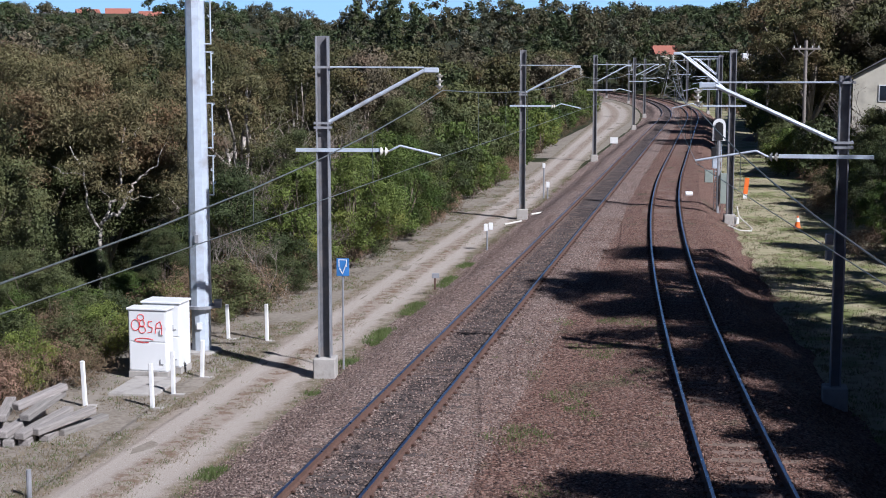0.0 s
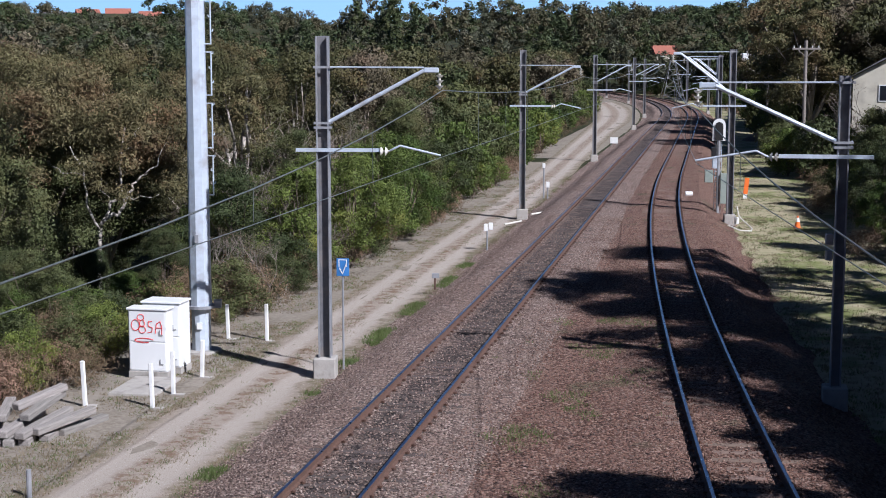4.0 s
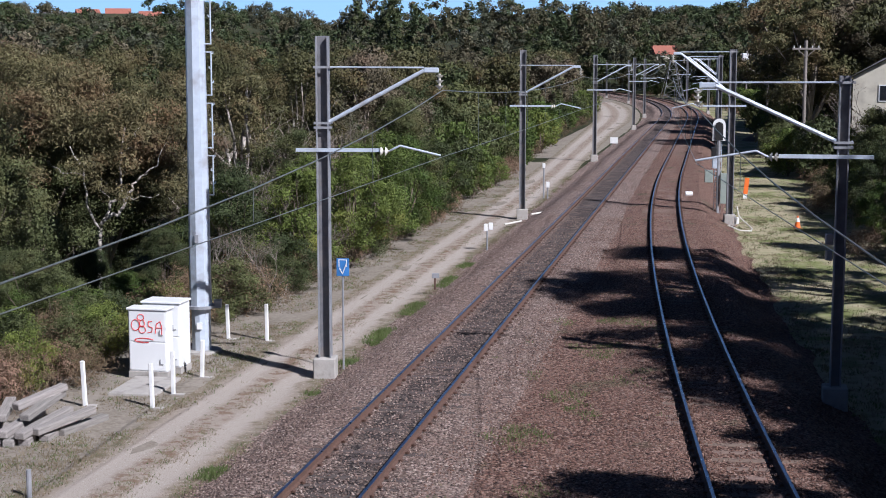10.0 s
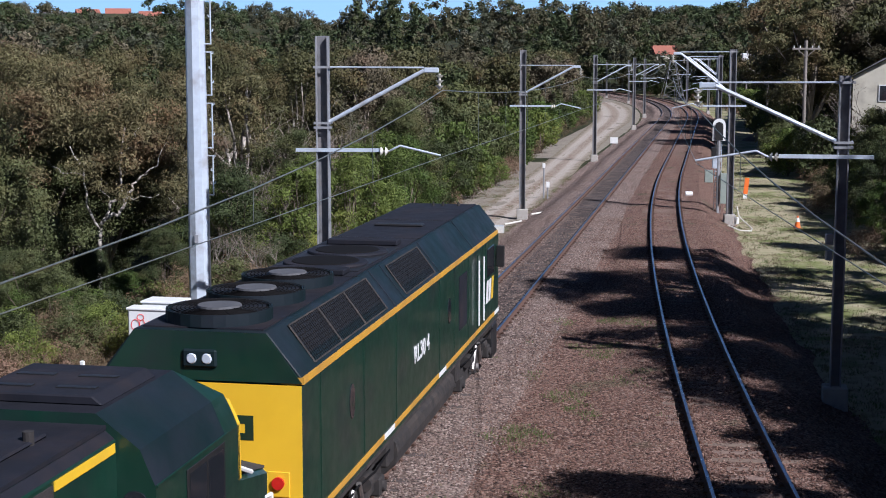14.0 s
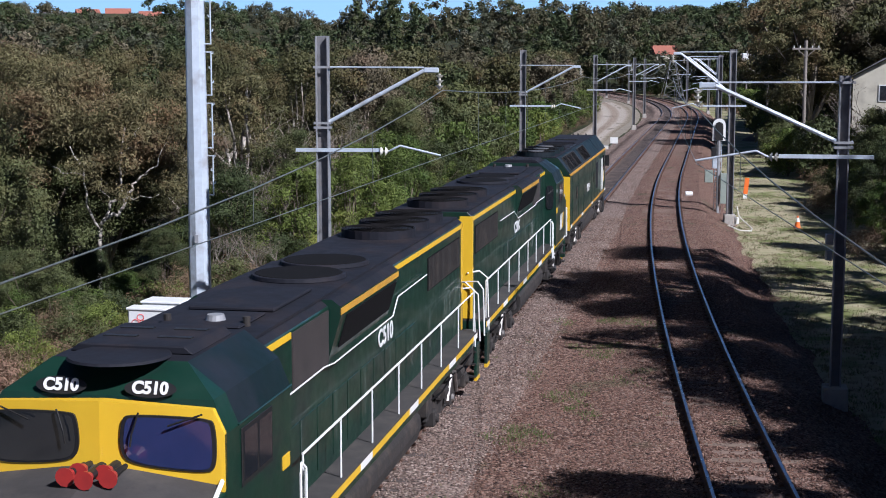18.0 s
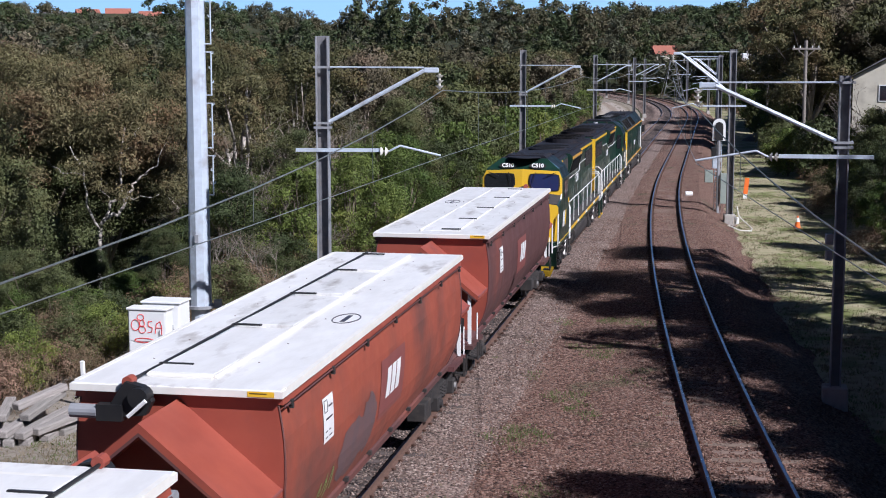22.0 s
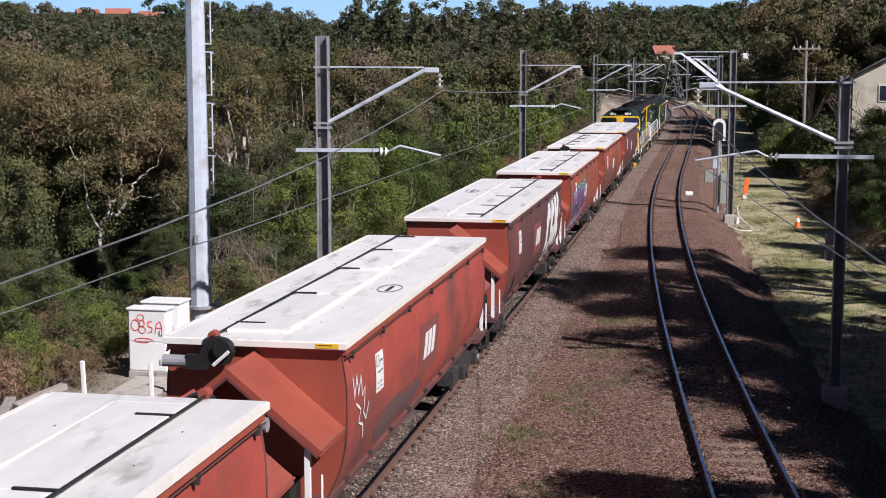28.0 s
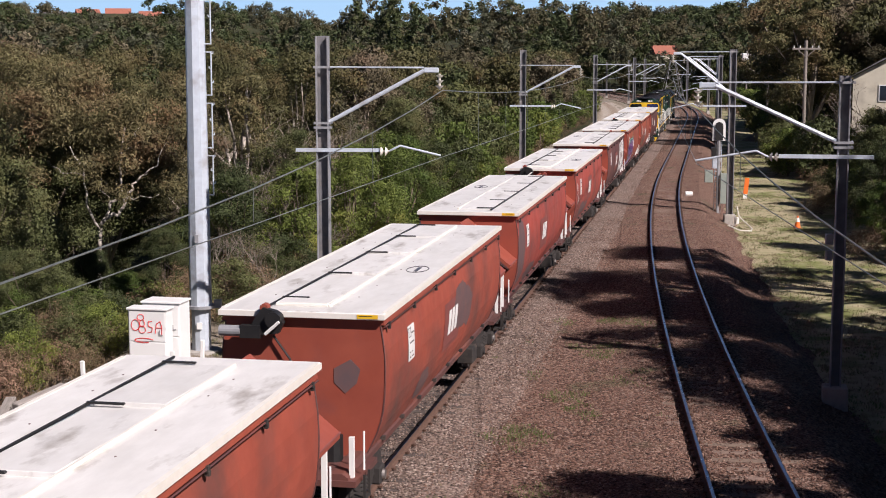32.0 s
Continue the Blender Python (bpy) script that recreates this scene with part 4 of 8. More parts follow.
        while y < hi:
            x, yy = beside(y, -(10.9 if y < 46 else 8.9) - k + plant_rng.uniform(-0.35, 0.35))
            kind = ("dry", "dry", "bare", "shrub")[plant_rng.randrange(4)] if 47.5 < y < 61 and k < 2 else kinds[plant_rng.randrange(len(kinds))]
            f = plant_rng.uniform(s0, s1)
            plant(kind, x, yy, f * (0.55 if kind == "bright" else 0.42 if kind == "dark" else 0.5 if kind == "bare" else 1.0))
            y += plant_rng.uniform(0.9, 1.5) * (1 + 0.3 * k)
    for x, y, f in ((-7.3, 63.5, 1.0), (-8.2, 66.5, 1.15), (-6.3, 68.0, 1.1), (-9.3, 61.0, 0.9), (-8.9, 71.0, 1.25), (-7.0, 59.0, 0.75), (-5.2, 76.0, 1.0)):
        plant("bare", x, y, f)
    for x, y, f in ((-18.6, 61.5, 0.9), (-9.0, 64.0, 0.85)):
        plant("white", x, y, f)
    white_gum()
    for x, y, s in ((-13.8, 60.0, 1.05), (-17.4, 61.0, 1.0), (-19.5, 66.0, 1.02), (-11.2, 70.0, 0.95)):
        plant("gum", x, y, s)


def plant_right():
    rows = [(9.6, 2.6, ("shrub", "dry", "shrub", "dry"), (0.6, 1.1)), (12.0, 3.0, ("shrub", "bright", "dry"), (0.6, 0.95)), (15.5, 3.4, ("bright", "dark", "bright"), (0.5, 0.8)), (19.0, 4.6, ("dark", "grey", "bright"), (0.5, 0.75)), (25.0, 6.0, ("dark", "gum", "grey"), (0.75, 1.05)), (33.0, 7.0, ("gum", "dark"), (0.9, 1.15)), (44.0, 8.0, ("gum", "dark"), (1.0, 1.2)), (60.0, 9.0, ("gum", "dark"), (1.1, 1.3))]
    for d, step, kinds, (s0, s1) in rows:
        y = 66.0 if d < 20 else 112.0
        while y < 400:
            x, yy = beside(y, d - 3.0 * smooth(110, 170, y) * (d > 11) + plant_rng.uniform(-1.0, 1.0), True)
            if in_view(x, yy, 6.0) and not (abs(x - 34) < 6.0 and abs(yy - 106) < 7):
                k = kinds[plant_rng.randrange(len(kinds))]
                if k in ("gum", "dark", "grey"):
                    if y > 140:
                        k = "far_dark" if k == "dark" else "far_gum"
                    elif y > 72:
                        k = "mid_dark" if k == "dark" else "mid_gum"
                if y > 100 and k in ("bright", "shrub"):
                    k = "far_bush"
                plant(k, x, yy, plant_rng.uniform(s0, s1) * (0.8 if yy < 100 and d > 14 else 1.0))
            y += step * plant_rng.uniform(0.75, 1.25) * (1 + y / 200)


def hedge_right():
    """Shrubs and small trees that close the grass strip and half hide the house."""
    for x, y, k, s in ((25.4, 68.5, "mid_dark", 0.85), (28.6, 81.0, "mid_dark", 0.9), (32.2, 92.5, "mid_gum", 0.75), (23.4, 61.0, "mid_gum", 0.72), (27.6, 74.5, "mid_gum", 0.75)):
        plant(k, x, y, s, z=ground_z(x, y))
    for y, d, k, s in ((150.0, 15.5, "mid_dark", 1.55), (158.0, 15.0, "mid_gum", 1.35), (196.0, 14.0, "mid_dark", 1.5), (204.0, 13.5, "mid_gum", 1.35), (212.0, 14.0, "mid_dark", 1.5)):
        x, yy = beside(y, d, True)
        plant(k, x, yy, s, z=ground_z(x, yy))
    for x, y, k, s in ((28.4, 96.0, "mid_dark", 0.58), (31.2, 98.5, "mid_gum", 0.46), (29.8, 91.5, "bright", 1.1), (26.6, 88.0, "mid_dark", 0.5), (31.6, 100.5, "bare", 1.25), (29.2, 98.0, "bare", 1.0), (24.6, 80.0, "mid_dark", 0.45)):
        plant(k, x, y, s, z=ground_z(x, y))
    for row, far, rise in ((0, 136.0, 0.046), (1, 162.0, 0.056), (2, 190.0, 0.050)):
        for j in range(8):
            b = (0.252, 0.246, 0.236)[row] + 0.0105 * j
            y = far + plant_rng.uniform(-7, 7)
            x = b * y
            z = ground_z(x, y)
            k = ("mid_gum", "far_gum", "mid_gum")[(j + row) % 3]
            plant(k, x, y, (EYE_Z + y * (rise + plant_rng.uniform(-0.012, 0.006)) - z) / TALL[k], z=z)
    for x, y, k, s in ((23.6, 82.0, "shrub", 1.3), (24.8, 90.0, "bright", 0.6), (21.6, 70.0, "bright", 0.62), (22.6, 75.0, "shrub", 1.2), (27.2, 93.0, "dark", 0.5), (24.0, 78.5, "dark", 0.5), (26.2, 86.0, "dark", 0.62), (27.6, 97.0, "bright", 0.75), (29.0, 96.5, "bright", 0.85), (27.9, 93.0, "bright", 0.7), (30.6, 100.0, "bright", 0.95), (26.8, 89.0, "shrub", 1.5), (25.6, 112.0, "shrub", 1.3), (27.6, 116.0, "shrub", 1.5), (29.0, 124.0, "bright", 0.7), (32.5, 140.0, "far_bush", 1.0), (31.0, 132.0, "shrub", 1.4), (35.5, 150.0, "far_bush", 1.0), (20.2, 61.0, "shrub", 1.2), (19.0, 57.0, "bright", 0.6), (20.5, 64.0, "dark", 0.5)):
        plant(k, x, y, s)


def brushwood():
    """Tangled fallen branches at the bush edge."""
    rng = np.random.default_rng(23)
    mats = (mat("grey_dead_branch", (0.34, 0.29, 0.25), (0.22, 0.18, 0.15), scale=8, rough=0.95), mat("brown_dead_branch", (0.21, 0.15, 0.11), (0.12, 0.085, 0.06), scale=8, rough=0.95))
    for x, y, r in ((-9.4, 55.0, 1.5), (-8.6, 58.5, 1.4), (-7.9, 62.5, 1.3), (-10.6, 52.5, 1.3), (-9.8, 60.0, 1.7), (-13.0, 46.5, 1.1), (-12.2, 43.6, 0.9), (-7.4, 51.5, 1.0), (-6.9, 54.5, 1.1), (-6.2, 58.0, 1.1), (-8.3, 49.0, 0.9)):
        t = thing("brushwood", pose(x, y, ground_z(x, y), 0, 0, rng.uniform(0, 360)), "tangled heap of dead grey-brown branches at the bush edge", "brushwood", "bush beside the railway")
        for i in range(26):
            bm = bmesh.new()
            a = Vector((rng.normal() * r * 0.5, rng.normal() * r * 0.5, rng.uniform(0.0, 0.3)))
            d = Vector((rng.normal(), rng.normal(), abs(rng.normal()) * 0.7 + 0.1)).normalized()
            w = rng.uniform(0.012, 0.032)
            for j in range(4):
                b = a + d * rng.uniform(0.3, 0.55) * r * 0.7
                rod(bm, a, b, w, w * 0.75, n=5)
                if j == 1:
                    e = (d + Vector(rng.normal(size=3)) * 0.7).normalized()
                    rod(bm, b, b + e * 0.5 * r, w * 0.6, w * 0.25, n=4)
                a, w = b, w * 0.75
                d = (d + Vector(rng.normal(size=3)) * 0.35 - Vector((0, 0, 0.12))).normalized()
            part("branch", bm, mats[i % 2], t)


def plant_shade():
    """The tall trees beside the bridge whose shade falls over the second track."""
    plant_rng.seed(21)
    for x, y, k, s in ((18.2, 40.4, "shade", 1.28), (20.2, 46.2, "shade", 1.32), (19.0, 43.0, "shade", 1.28), (16.6, 37.8, "shade", 1.0), (18.0, 36.6, "white", 1.36), (18.6, 33.0, "shade", 1.1), (18.0, 29.6, "mid_dark", 1.2), (19.4, 26.6, "mid_gum", 1.3), (18.2, 25.6, "mid_dark", 1.15), (17.2, 23.0, "mid_gum", 0.75), (18.8, 27.6, "mid_dark", 1.15), (11.3, 17.4, "shade", 0.86), (15.2, 23.2, "mid_dark", 0.98), (16.8, 27.8, "shade", 0.80), (14.8, 21.4, "mid_dark", 0.90), (14.6, 25.4, "mid_gum", 0.70), (16.2, 21.4, "mid_dark", 0.95), (13.6, 27.2, "bright", 1.15), (15.6, 26.6, "mid_dark", 0.8), (22.5, 23.5, "mid_gum", 1.1), (25.0, 28.0, "far_gum", 1.3), (24.0, 18.0, "far_dark", 1.3), (22.0, 12.0, "far_dark", 1.1), (29.0, 33.0, "far_dark", 1.4), (16.0, 33.0, "bright", 1.2), (17.5, 26.0, "bright", 1.3), (14.2, 28.5, "shrub", 1.6), (33.0, 40.0, "far_gum", 1.4), (28.0, 24.0, "far_dark", 1.3), (33.0, 26.0, "far_gum", 1.4), (29.0, 12.0, "far_dark", 1.3), (17.0, 22.4, "mid_dark", 0.98), (15.7, 19.6, "mid_dark", 0.88), (17.4, 19.6, "mid_gum", 0.85), (24.0, 4.0, "far_gum", 1.3), (36.0, 33.0, "far_dark", 1.4)):
        plant(k, x, y, s, z=-0.9)


def far_woods():
    """The wooded hillsides beyond the bend."""
    rng = np.random.default_rng(5)
    vs, fs, ix = [], [], []

    def grow(x, y, z, h, r):
        lobes = []
        for i in range(7):
            a, u = rng.uniform(0, 6.28), (i + 0.5) / 7
            q = r * rng.uniform(0.3, 1.0) * math.sqrt(1.05 - u * u)
            lobes.append(((x + q * math.cos(a), y + q * math.sin(a), z + h * (0.35 + 0.55 * u)), r * rng.uniform(0.34, 0.52), 0.72))
        v, f = leaf_quads(rng, *crown_points(rng, lobes, 28, 0.55, 0.46, 14), 0.92, 0.56, 0.3)
        vs.append(v)
        fs.append(f + sum(len(q) for q in vs[:-1]))
        ix.append(np.full(len(f), rng.integers(0, 4)))
    count = 0
    while count < 1050:
        y = 330 * (760 / 330) ** rng.random()
        x = rng.uniform(-0.32, 0.32) * y
        if y < 385 and -14 < x - track_x(min(y, 420)) < 16:
            continue
        h = rng.uniform(9, 15)
        r = h * rng.uniform(0.28, 0.42)
        z = ground_z(x, y)
        h = min(h, canopy_top(x, y) - y * 0.014 * rng.random() - z + (y * 0.0135 if x < -0.18 * y else y * 0.003))
        if abs(x / y - 0.152) < 0.013 and y < 432:
            h = min(h, EYE_Z + 0.0085 * y - z)
        if h < 3.5:
            continue
        grow(x, y, z, h, r)
        count += 1
    # trees that stand out above the rest, and those that crowd the hilltop houses
    for i in range(70):
        y = rng.uniform(335, 430)
        b = rng.uniform(-0.12, 0.21)
        if abs(b - 0.152) < 0.012:
            continue
        x = b * y
        z = ground_z(x, y)
        top = canopy_top(x, y) + y * rng.uniform(-0.003, 0.0055)
        h = min(top - z, rng.uniform(13, 22))
        grow(x, y, top - h, h, rng.uniform(2.2, 4.2))
    for i in range(80):
        y = rng.uniform(545, 598)
        x = rng.uniform(-0.32, -0.16) * y
        h = rng.uniform(7, 11)
        grow(x, y, EYE_Z + y * rng.uniform(0.0245, 0.0305) - h, h, rng.uniform(2.5, 4.0))
    me = raw_mesh("distant_woods", np.concatenate(vs), np.concatenate(fs), [M_DARK, M_FAR, M_FAR_GREEN, M_FAR_OLIVE], np.concatenate(ix))
    tagged(new("distant_woods", me), "dark green bushland covering the far hillsides", "woods", "", "stuff")


plant_left()
plant_right()
hedge_right()
brushwood()
plant_shade()
far_woods()


# ---- things beside the line ----
M_CABINET = mat("white_powder_coat", (0.80, 0.81, 0.80), (0.75, 0.76, 0.75), scale=1.5, rough=0.45, c=(0.66, 0.65, 0.62), c_scale=1.2, c_at=(0.6, 0.85))
M_TIMBER = mat("weathered_grey_timber", (0.34, 0.31, 0.28), (0.22, 0.20, 0.18), scale=3, rough=0.95, bump=0.9, bump_scale=12, streak=(6, 0.6, 6), spread=0.2)
M_POLE_WOOD = mat("grey_wooden_pole", (0.27, 0.24, 0.21), (0.18, 0.16, 0.14), scale=4, rough=0.95, bump=0.6, streak=(5, 5, 0.5))
M_SIGN_BLUE = mat("blue_sign_face", (0.06, 0.22, 0.55), (0.05, 0.19, 0.48), scale=4, rough=0.4)
M_ORANGE_HV = mat("orange_plastic", (0.80, 0.17, 0.02), (0.70, 0.14, 0.02), scale=4, rough=0.5)
M_GREENBOX = mat("grey_green_cabinet_paint", (0.30, 0.34, 0.30), (0.24, 0.28, 0.25), scale=3, rough=0.6)
M_SOIL = mat("grey_brown_soil", (0.17, 0.14, 0.115), (0.10, 0.08, 0.065), scale=3, rough=0.95, bump=1.0, bump_scale=9, c=(0.24, 0.2, 0.16), c_scale=1.2)
M_CREAM = mat("cream_weatherboard", (0.62, 0.58, 0.47), (0.54, 0.50, 0.40), scale=1.2, rough=0.8, c=(0.4, 0.37, 0.3), c_scale=0.6)
M_TILE_RED = mat("red_roof_tiles", (0.36, 0.13, 0.085), (0.27, 0.10, 0.07), scale=1.5, rough=0.8, bump=0.4)
M_TILE_GREY = mat("grey_roof_sheet", (0.22, 0.21, 0.21), (0.16, 0.15, 0.16), scale=1.5, rough=0.7)
M_BRICK_FAR = mat("pale_rendered_wall", (0.55, 0.50, 0.43), (0.45, 0.40, 0.34), scale=1, rough=0.9)


def steel_monopole():
    t = thing("communication_pole", pose(-7.29, 43.0, -0.9), "tall faceted galvanised steel monopole with climbing rail brackets", "pole")
    bm = bmesh.new()
    rod(bm, (0, 0, 1.42), (0, 0, 17.5), 0.335, 0.25, n=9)
    part("shaft", bm, M_GALV, t, "bright galvanised faceted shaft")
    bm = bmesh.new()
    rod(bm, (0, 0, 0.06), (0, 0, 1.40), 0.29, 0.29, n=12)
    part("base_section", bm, M_GALV, t)
    bm = bmesh.new()
    rod(bm, (0, 0, 1.36), (0, 0, 1.44), 0.46, 0.46, n=20)
    part("flange", bm, M_GALV_DARK, t)
    part("flange_box", boxes((0.40, 0.62, -0.1, 0.1, 1.36, 1.6)), M_GALV_DARK, t)
    bm = bmesh.new()
    rod(bm, (0, 0, -0.1), (0, 0, 0.08), 0.62, 0.60, n=20)
    part("footing", bm, M_CONCRETE, t, "round concrete footing")
    part("name_plate", boxes((-0.08, 0.08, -0.345, -0.31, 0.75, 0.95)), M_WHITE, t)
    part("side_plate", boxes((-0.09, 0.02, -0.345, -0.29, 3.35, 3.6)), M_GALV_DARK, t)
    for z0, z1 in ((4.75, 5.95), (6.15, 7.5), (7.7, 9.0), (9.2, 10.5), (10.7, 12.0)):
        bm = rods(0.022, [(0.46, -0.05, z0), (0.46, -0.05, z1)])
        for z in (z0 + 0.02, z1 - 0.02):
            rod(bm, (0.26, -0.05, z), (0.46, -0.05, z), 0.02, n=6)
        for q, w in ((0.3, 0.06), (0.62, -0.06), (0.95, 0.06)):
            rod(bm, (0.46, -0.05, z0 + q * (z1 - z0)), (0.46 + w, -0.05, z0 + q * (z1 - z0)), 0.016, n=5)
            rod(bm, (0.46 + w, -0.05, z0 + q * (z1 - z0)), (0.46 + w, -0.05, z0 + q * (z1 - z0) + 0.06), 0.016, n=5)
        part("climbing_rail", bm, M_GALV, t, "short bracketed climbing rail")


def cabinet(x, y, w, d, h, rz, graffiti):
    t = thing("equipment_cabinet", pose(x, y, -0.9, 0, 0, rz), "white steel roadside equipment cabinet on a concrete plinth", "cabinet", "equipment cabinets by the pole")
    part("plinth", boxes((-0.02, w + 0.02, -0.02, d + 0.02, 0.0, 0.20)), M_CONCRETE, t, "concrete plinth", bevel=0.01)
    part("body", boxes((0, w, 0, d, 0.20, h - 0.06)), M_CABINET, t, bevel=0.012)
    part("roof", boxes((-0.04, w + 0.04, -0.05, d + 0.04, h - 0.06, h)), M_CABINET, t, bevel=0.012)
    for z0, z1 in ((0.24, 0.26 + (h - 0.3) * 0.45), (0.30 + (h - 0.3) * 0.45, h - 0.09)):
        dr = part("door", boxes((0.03, w - 0.03, -0.018, -0.001, z0, z1)), M_CABINET, t, "white cabinet door", bevel=0.006)
        part("handle", boxes((w - 0.20, w - 0.10, -0.04, -0.018, z0 + 0.18, z0 + 0.20), (w - 0.20, w - 0.18, -0.04, -0.018, z0 + 0.20, z0 + 0.32)), M_GALV_DARK, dr, "grey handle")
    if graffiti:
        t["label"] = "white steel cabinet with red scrawled graffiti on plinth"
        bm = bmesh.new()

        def loop(cx, cz, rx, rz_, n=14, a0=0.0, a1=6.4):
            return [(cx + rx * math.cos(a0 + (a1 - a0) * i / n), -0.026, cz + rz_ * math.sin(a0 + (a1 - a0) * i / n)) for i in range(n + 1)]
        lines = [loop(0.38, 1.72, 0.10, 0.08), loop(0.22, 1.50, 0.12, 0.15), loop(0.42, 1.55, 0.07, 0.10), loop(0.42, 1.38, 0.10, 0.10),
                 [(0.72, -0.026, 1.62), (0.60, -0.026, 1.60), (0.60, -0.026, 1.48), (0.72, -0.026, 1.44), (0.70, -0.026, 1.32), (0.58, -0.026, 1.30)],
                 [(0.80, -0.026, 1.28), (0.84, -0.026, 1.55), (0.95, -0.026, 1.62), (1.0, -0.026, 1.45), (0.98, -0.026, 1.22)], [(0.84, -0.026, 1.44), (1.0, -0.026, 1.44)], loop(0.47, 1.08, 0.28, 0.06, 10, 0.3, 5.2)]
        for line in lines:
            for p, q in zip(line, line[1:]):
                rod(bm, p, q, 0.011, n=4)
        part("graffiti", bm, M_SPRAY_RED, t, "red sprayed scrawl")
    return t


def roadside():
    cabinet(-8.69, 39.35, 1.12, 0.45, 1.98, -12, True)
    cabinet(-8.42, 39.98, 1.10, 0.75, 2.06, -12, False)
    slab = thing("concrete_slab", pose(-8.75, 36.75, -0.92, 0, 0, -8), "low grey concrete slab in front of the cabinet", "slab")
    part("slab", boxes((-0.1, 1.2, 0.4, 2.5, 0, 0.10)), M_CONCRETE, slab, bevel=0.015)
    for i, (x, y, h) in enumerate(((-9.1, 36.0, 1.18), (-7.34, 35.75, 1.15), (-7.1, 37.3, 1.15), (-6.69, 39.4, 1.05), (-6.78, 45.0, 1.12), (-5.52, 44.7, 1.18))):
        t = thing("bollard", pose(x, y, -0.9, plant_rng.uniform(-2, 2), plant_rng.uniform(-2, 2), -10), "slim white painted bollard post in the verge", "bollard", "white bollards round the cabinets")
        part("post", boxes((-0.05, 0.05, -0.05, 0.05, 0, h)), M_WHITE, t, bevel=0.012)
        part("footing", boxes((-0.06, 0.30, -0.12, 0.12, -0.02, 0.025)), M_CONCRETE, t, "flat pale concrete footing", bevel=0.01)
    t = thing("track_sign", pose(-2.82, 40.3, -0.9, 0, 0, -6), "small blue sign on a thin grey steel post", "sign")
    part("post", rods(0.03, [(0, 0, 0), (0, 0, 3.2)]), M_GALV_DARK, t)
    pl = part("plate", boxes((-0.17, 0.19, -0.05, -0.035, 2.72, 3.22)), M_SIGN_BLUE, t, "blue plate with white marks", bevel=0.004)
    part("mark", boxes((-0.11, 0.13, -0.055, -0.0505, 3.17, 3.19), (-0.11, -0.085, -0.055, -0.0505, 2.98, 3.17), (0.105, 0.13, -0.055, -0.0505, 2.98, 3.17)), M_SPRAY_WHITE, pl)
    part("mark", rods(0.014, [(-0.09, -0.055, 2.95), (0.0, -0.055, 2.78), (0.12, -0.055, 3.1)], n=5), M_SPRAY_WHITE, pl)
    # old sleepers
    rows = [(-10.2, 31.9, -0.82, 4, 0, 1.9), (-9.88, 32.0, -0.82, 2, 0, 2.0), (-9.55, 32.1, -0.82, -3, 0, 1.9), (-9.2, 32.5, -0.82, -9, 0, 2.1), (-10.05, 32.1, -0.64, -8, 1, 2.2), (-9.62, 32.0, -0.64, -16, 3, 2.2), (-9.75, 32.9, -0.44, -14, 7, 1.8), (-8.95, 33.0, -0.82, -24, 0, 1.7), (-10.5, 31.7, -0.64, 3, 0, 1.9), (-9.35, 32.3, -0.62, -30, 4, 1.9), (-10.1, 33.4, -0.30, -36, 9, 1.5), (-10.3, 32.9, -0.46, 8, 3, 1.6), (-10.75, 31.6, -0.82, 6, 0, 1.8)]
    for x, y, z, rz, rx, ln in rows:
        t = thing("old_sleeper", pose(x, y, z, rx, 0, rz), "split weathered grey timber sleeper in a discarded pile", "timber", "discarded timber sleepers")
        part("timber", boxes((-0.13, 0.13, 0, ln, -0.085, 0.085)), M_TIMBER, t, bevel=0.022)
    t = thing("steel_post", pose(-8.28, 28.1, -0.92), "grey galvanised steel post at the road edge", "post")
    part("post", rods(0.055, [(0, 0, 0), (0, 0, 0.62)], n=10), M_GALV_DARK, t)
    # trackside markers
    t = thing("track_marker", pose(-0.3, 53.5, -0.55), "short grey marker with rusty post in the ballast", "marker")
    part("post", rods(0.035, [(0, 0, -0.1), (0, 0, 0.36)]), M_RAIL_SIDE, t)
    part("head", boxes((-0.12, 0.16, -0.05, 0.05, 0.34, 0.52)), M_GALV_DARK, t, bevel=0.01)
    t = thing("trackside_telephone", pose(2.05, 66.7, -0.88), "pair of small white boxes on a thin steel post", "telephone")
    part("post", rods(0.04, [(0, 0, 0), (0, 0, 1.0)]), M_GALV_DARK, t)
    part("box", boxes((-0.16, 0.02, -0.1, 0.1, 0.92, 1.25)), M_WHITE, t, bevel=0.015)
    part("box", boxes((0.06, 0.26, -0.1, 0.1, 0.98, 1.30)), M_WHITE, t, bevel=0.015)
    t = thing("kilometre_post", pose(6.47, 92.7, -0.9), "thin pale post with a small white box", "post")
    part("post", rods(0.05, [(0, 0, 0), (0, 0, 2.25)]), M_GALV_DARK, t)
    part("cap", boxes((-0.09, 0.09, -0.06, 0.06, 2.0, 2.3)), M_WHITE, t, bevel=0.01)
    part("box", boxes((0.14, 0.36, -0.1, 0.1, 0.75, 1.1)), M_WHITE, t, bevel=0.015)
    part("pole", rods(0.05, [(0.25, 0, 0), (0.25, 0, 0.8)]), M_GALV_DARK, t)
    for x, y, rz, ln in ((3.7, 76.2, 60, 1.9), (5.6, 81.5, 55, 2.3), (7.6, 88.0, 58, 2.5)):
        t = thing("cable_conduit", pose(x, y, -0.62, 0, 90, rz), "pale plastic cable conduit lying on the shoulder", "conduit", "cable conduits by the masts")
        part("tube", rods(0.05, [(0, 0, -ln / 2), (0, 0, ln / 2)]), M_PORCELAIN, t)
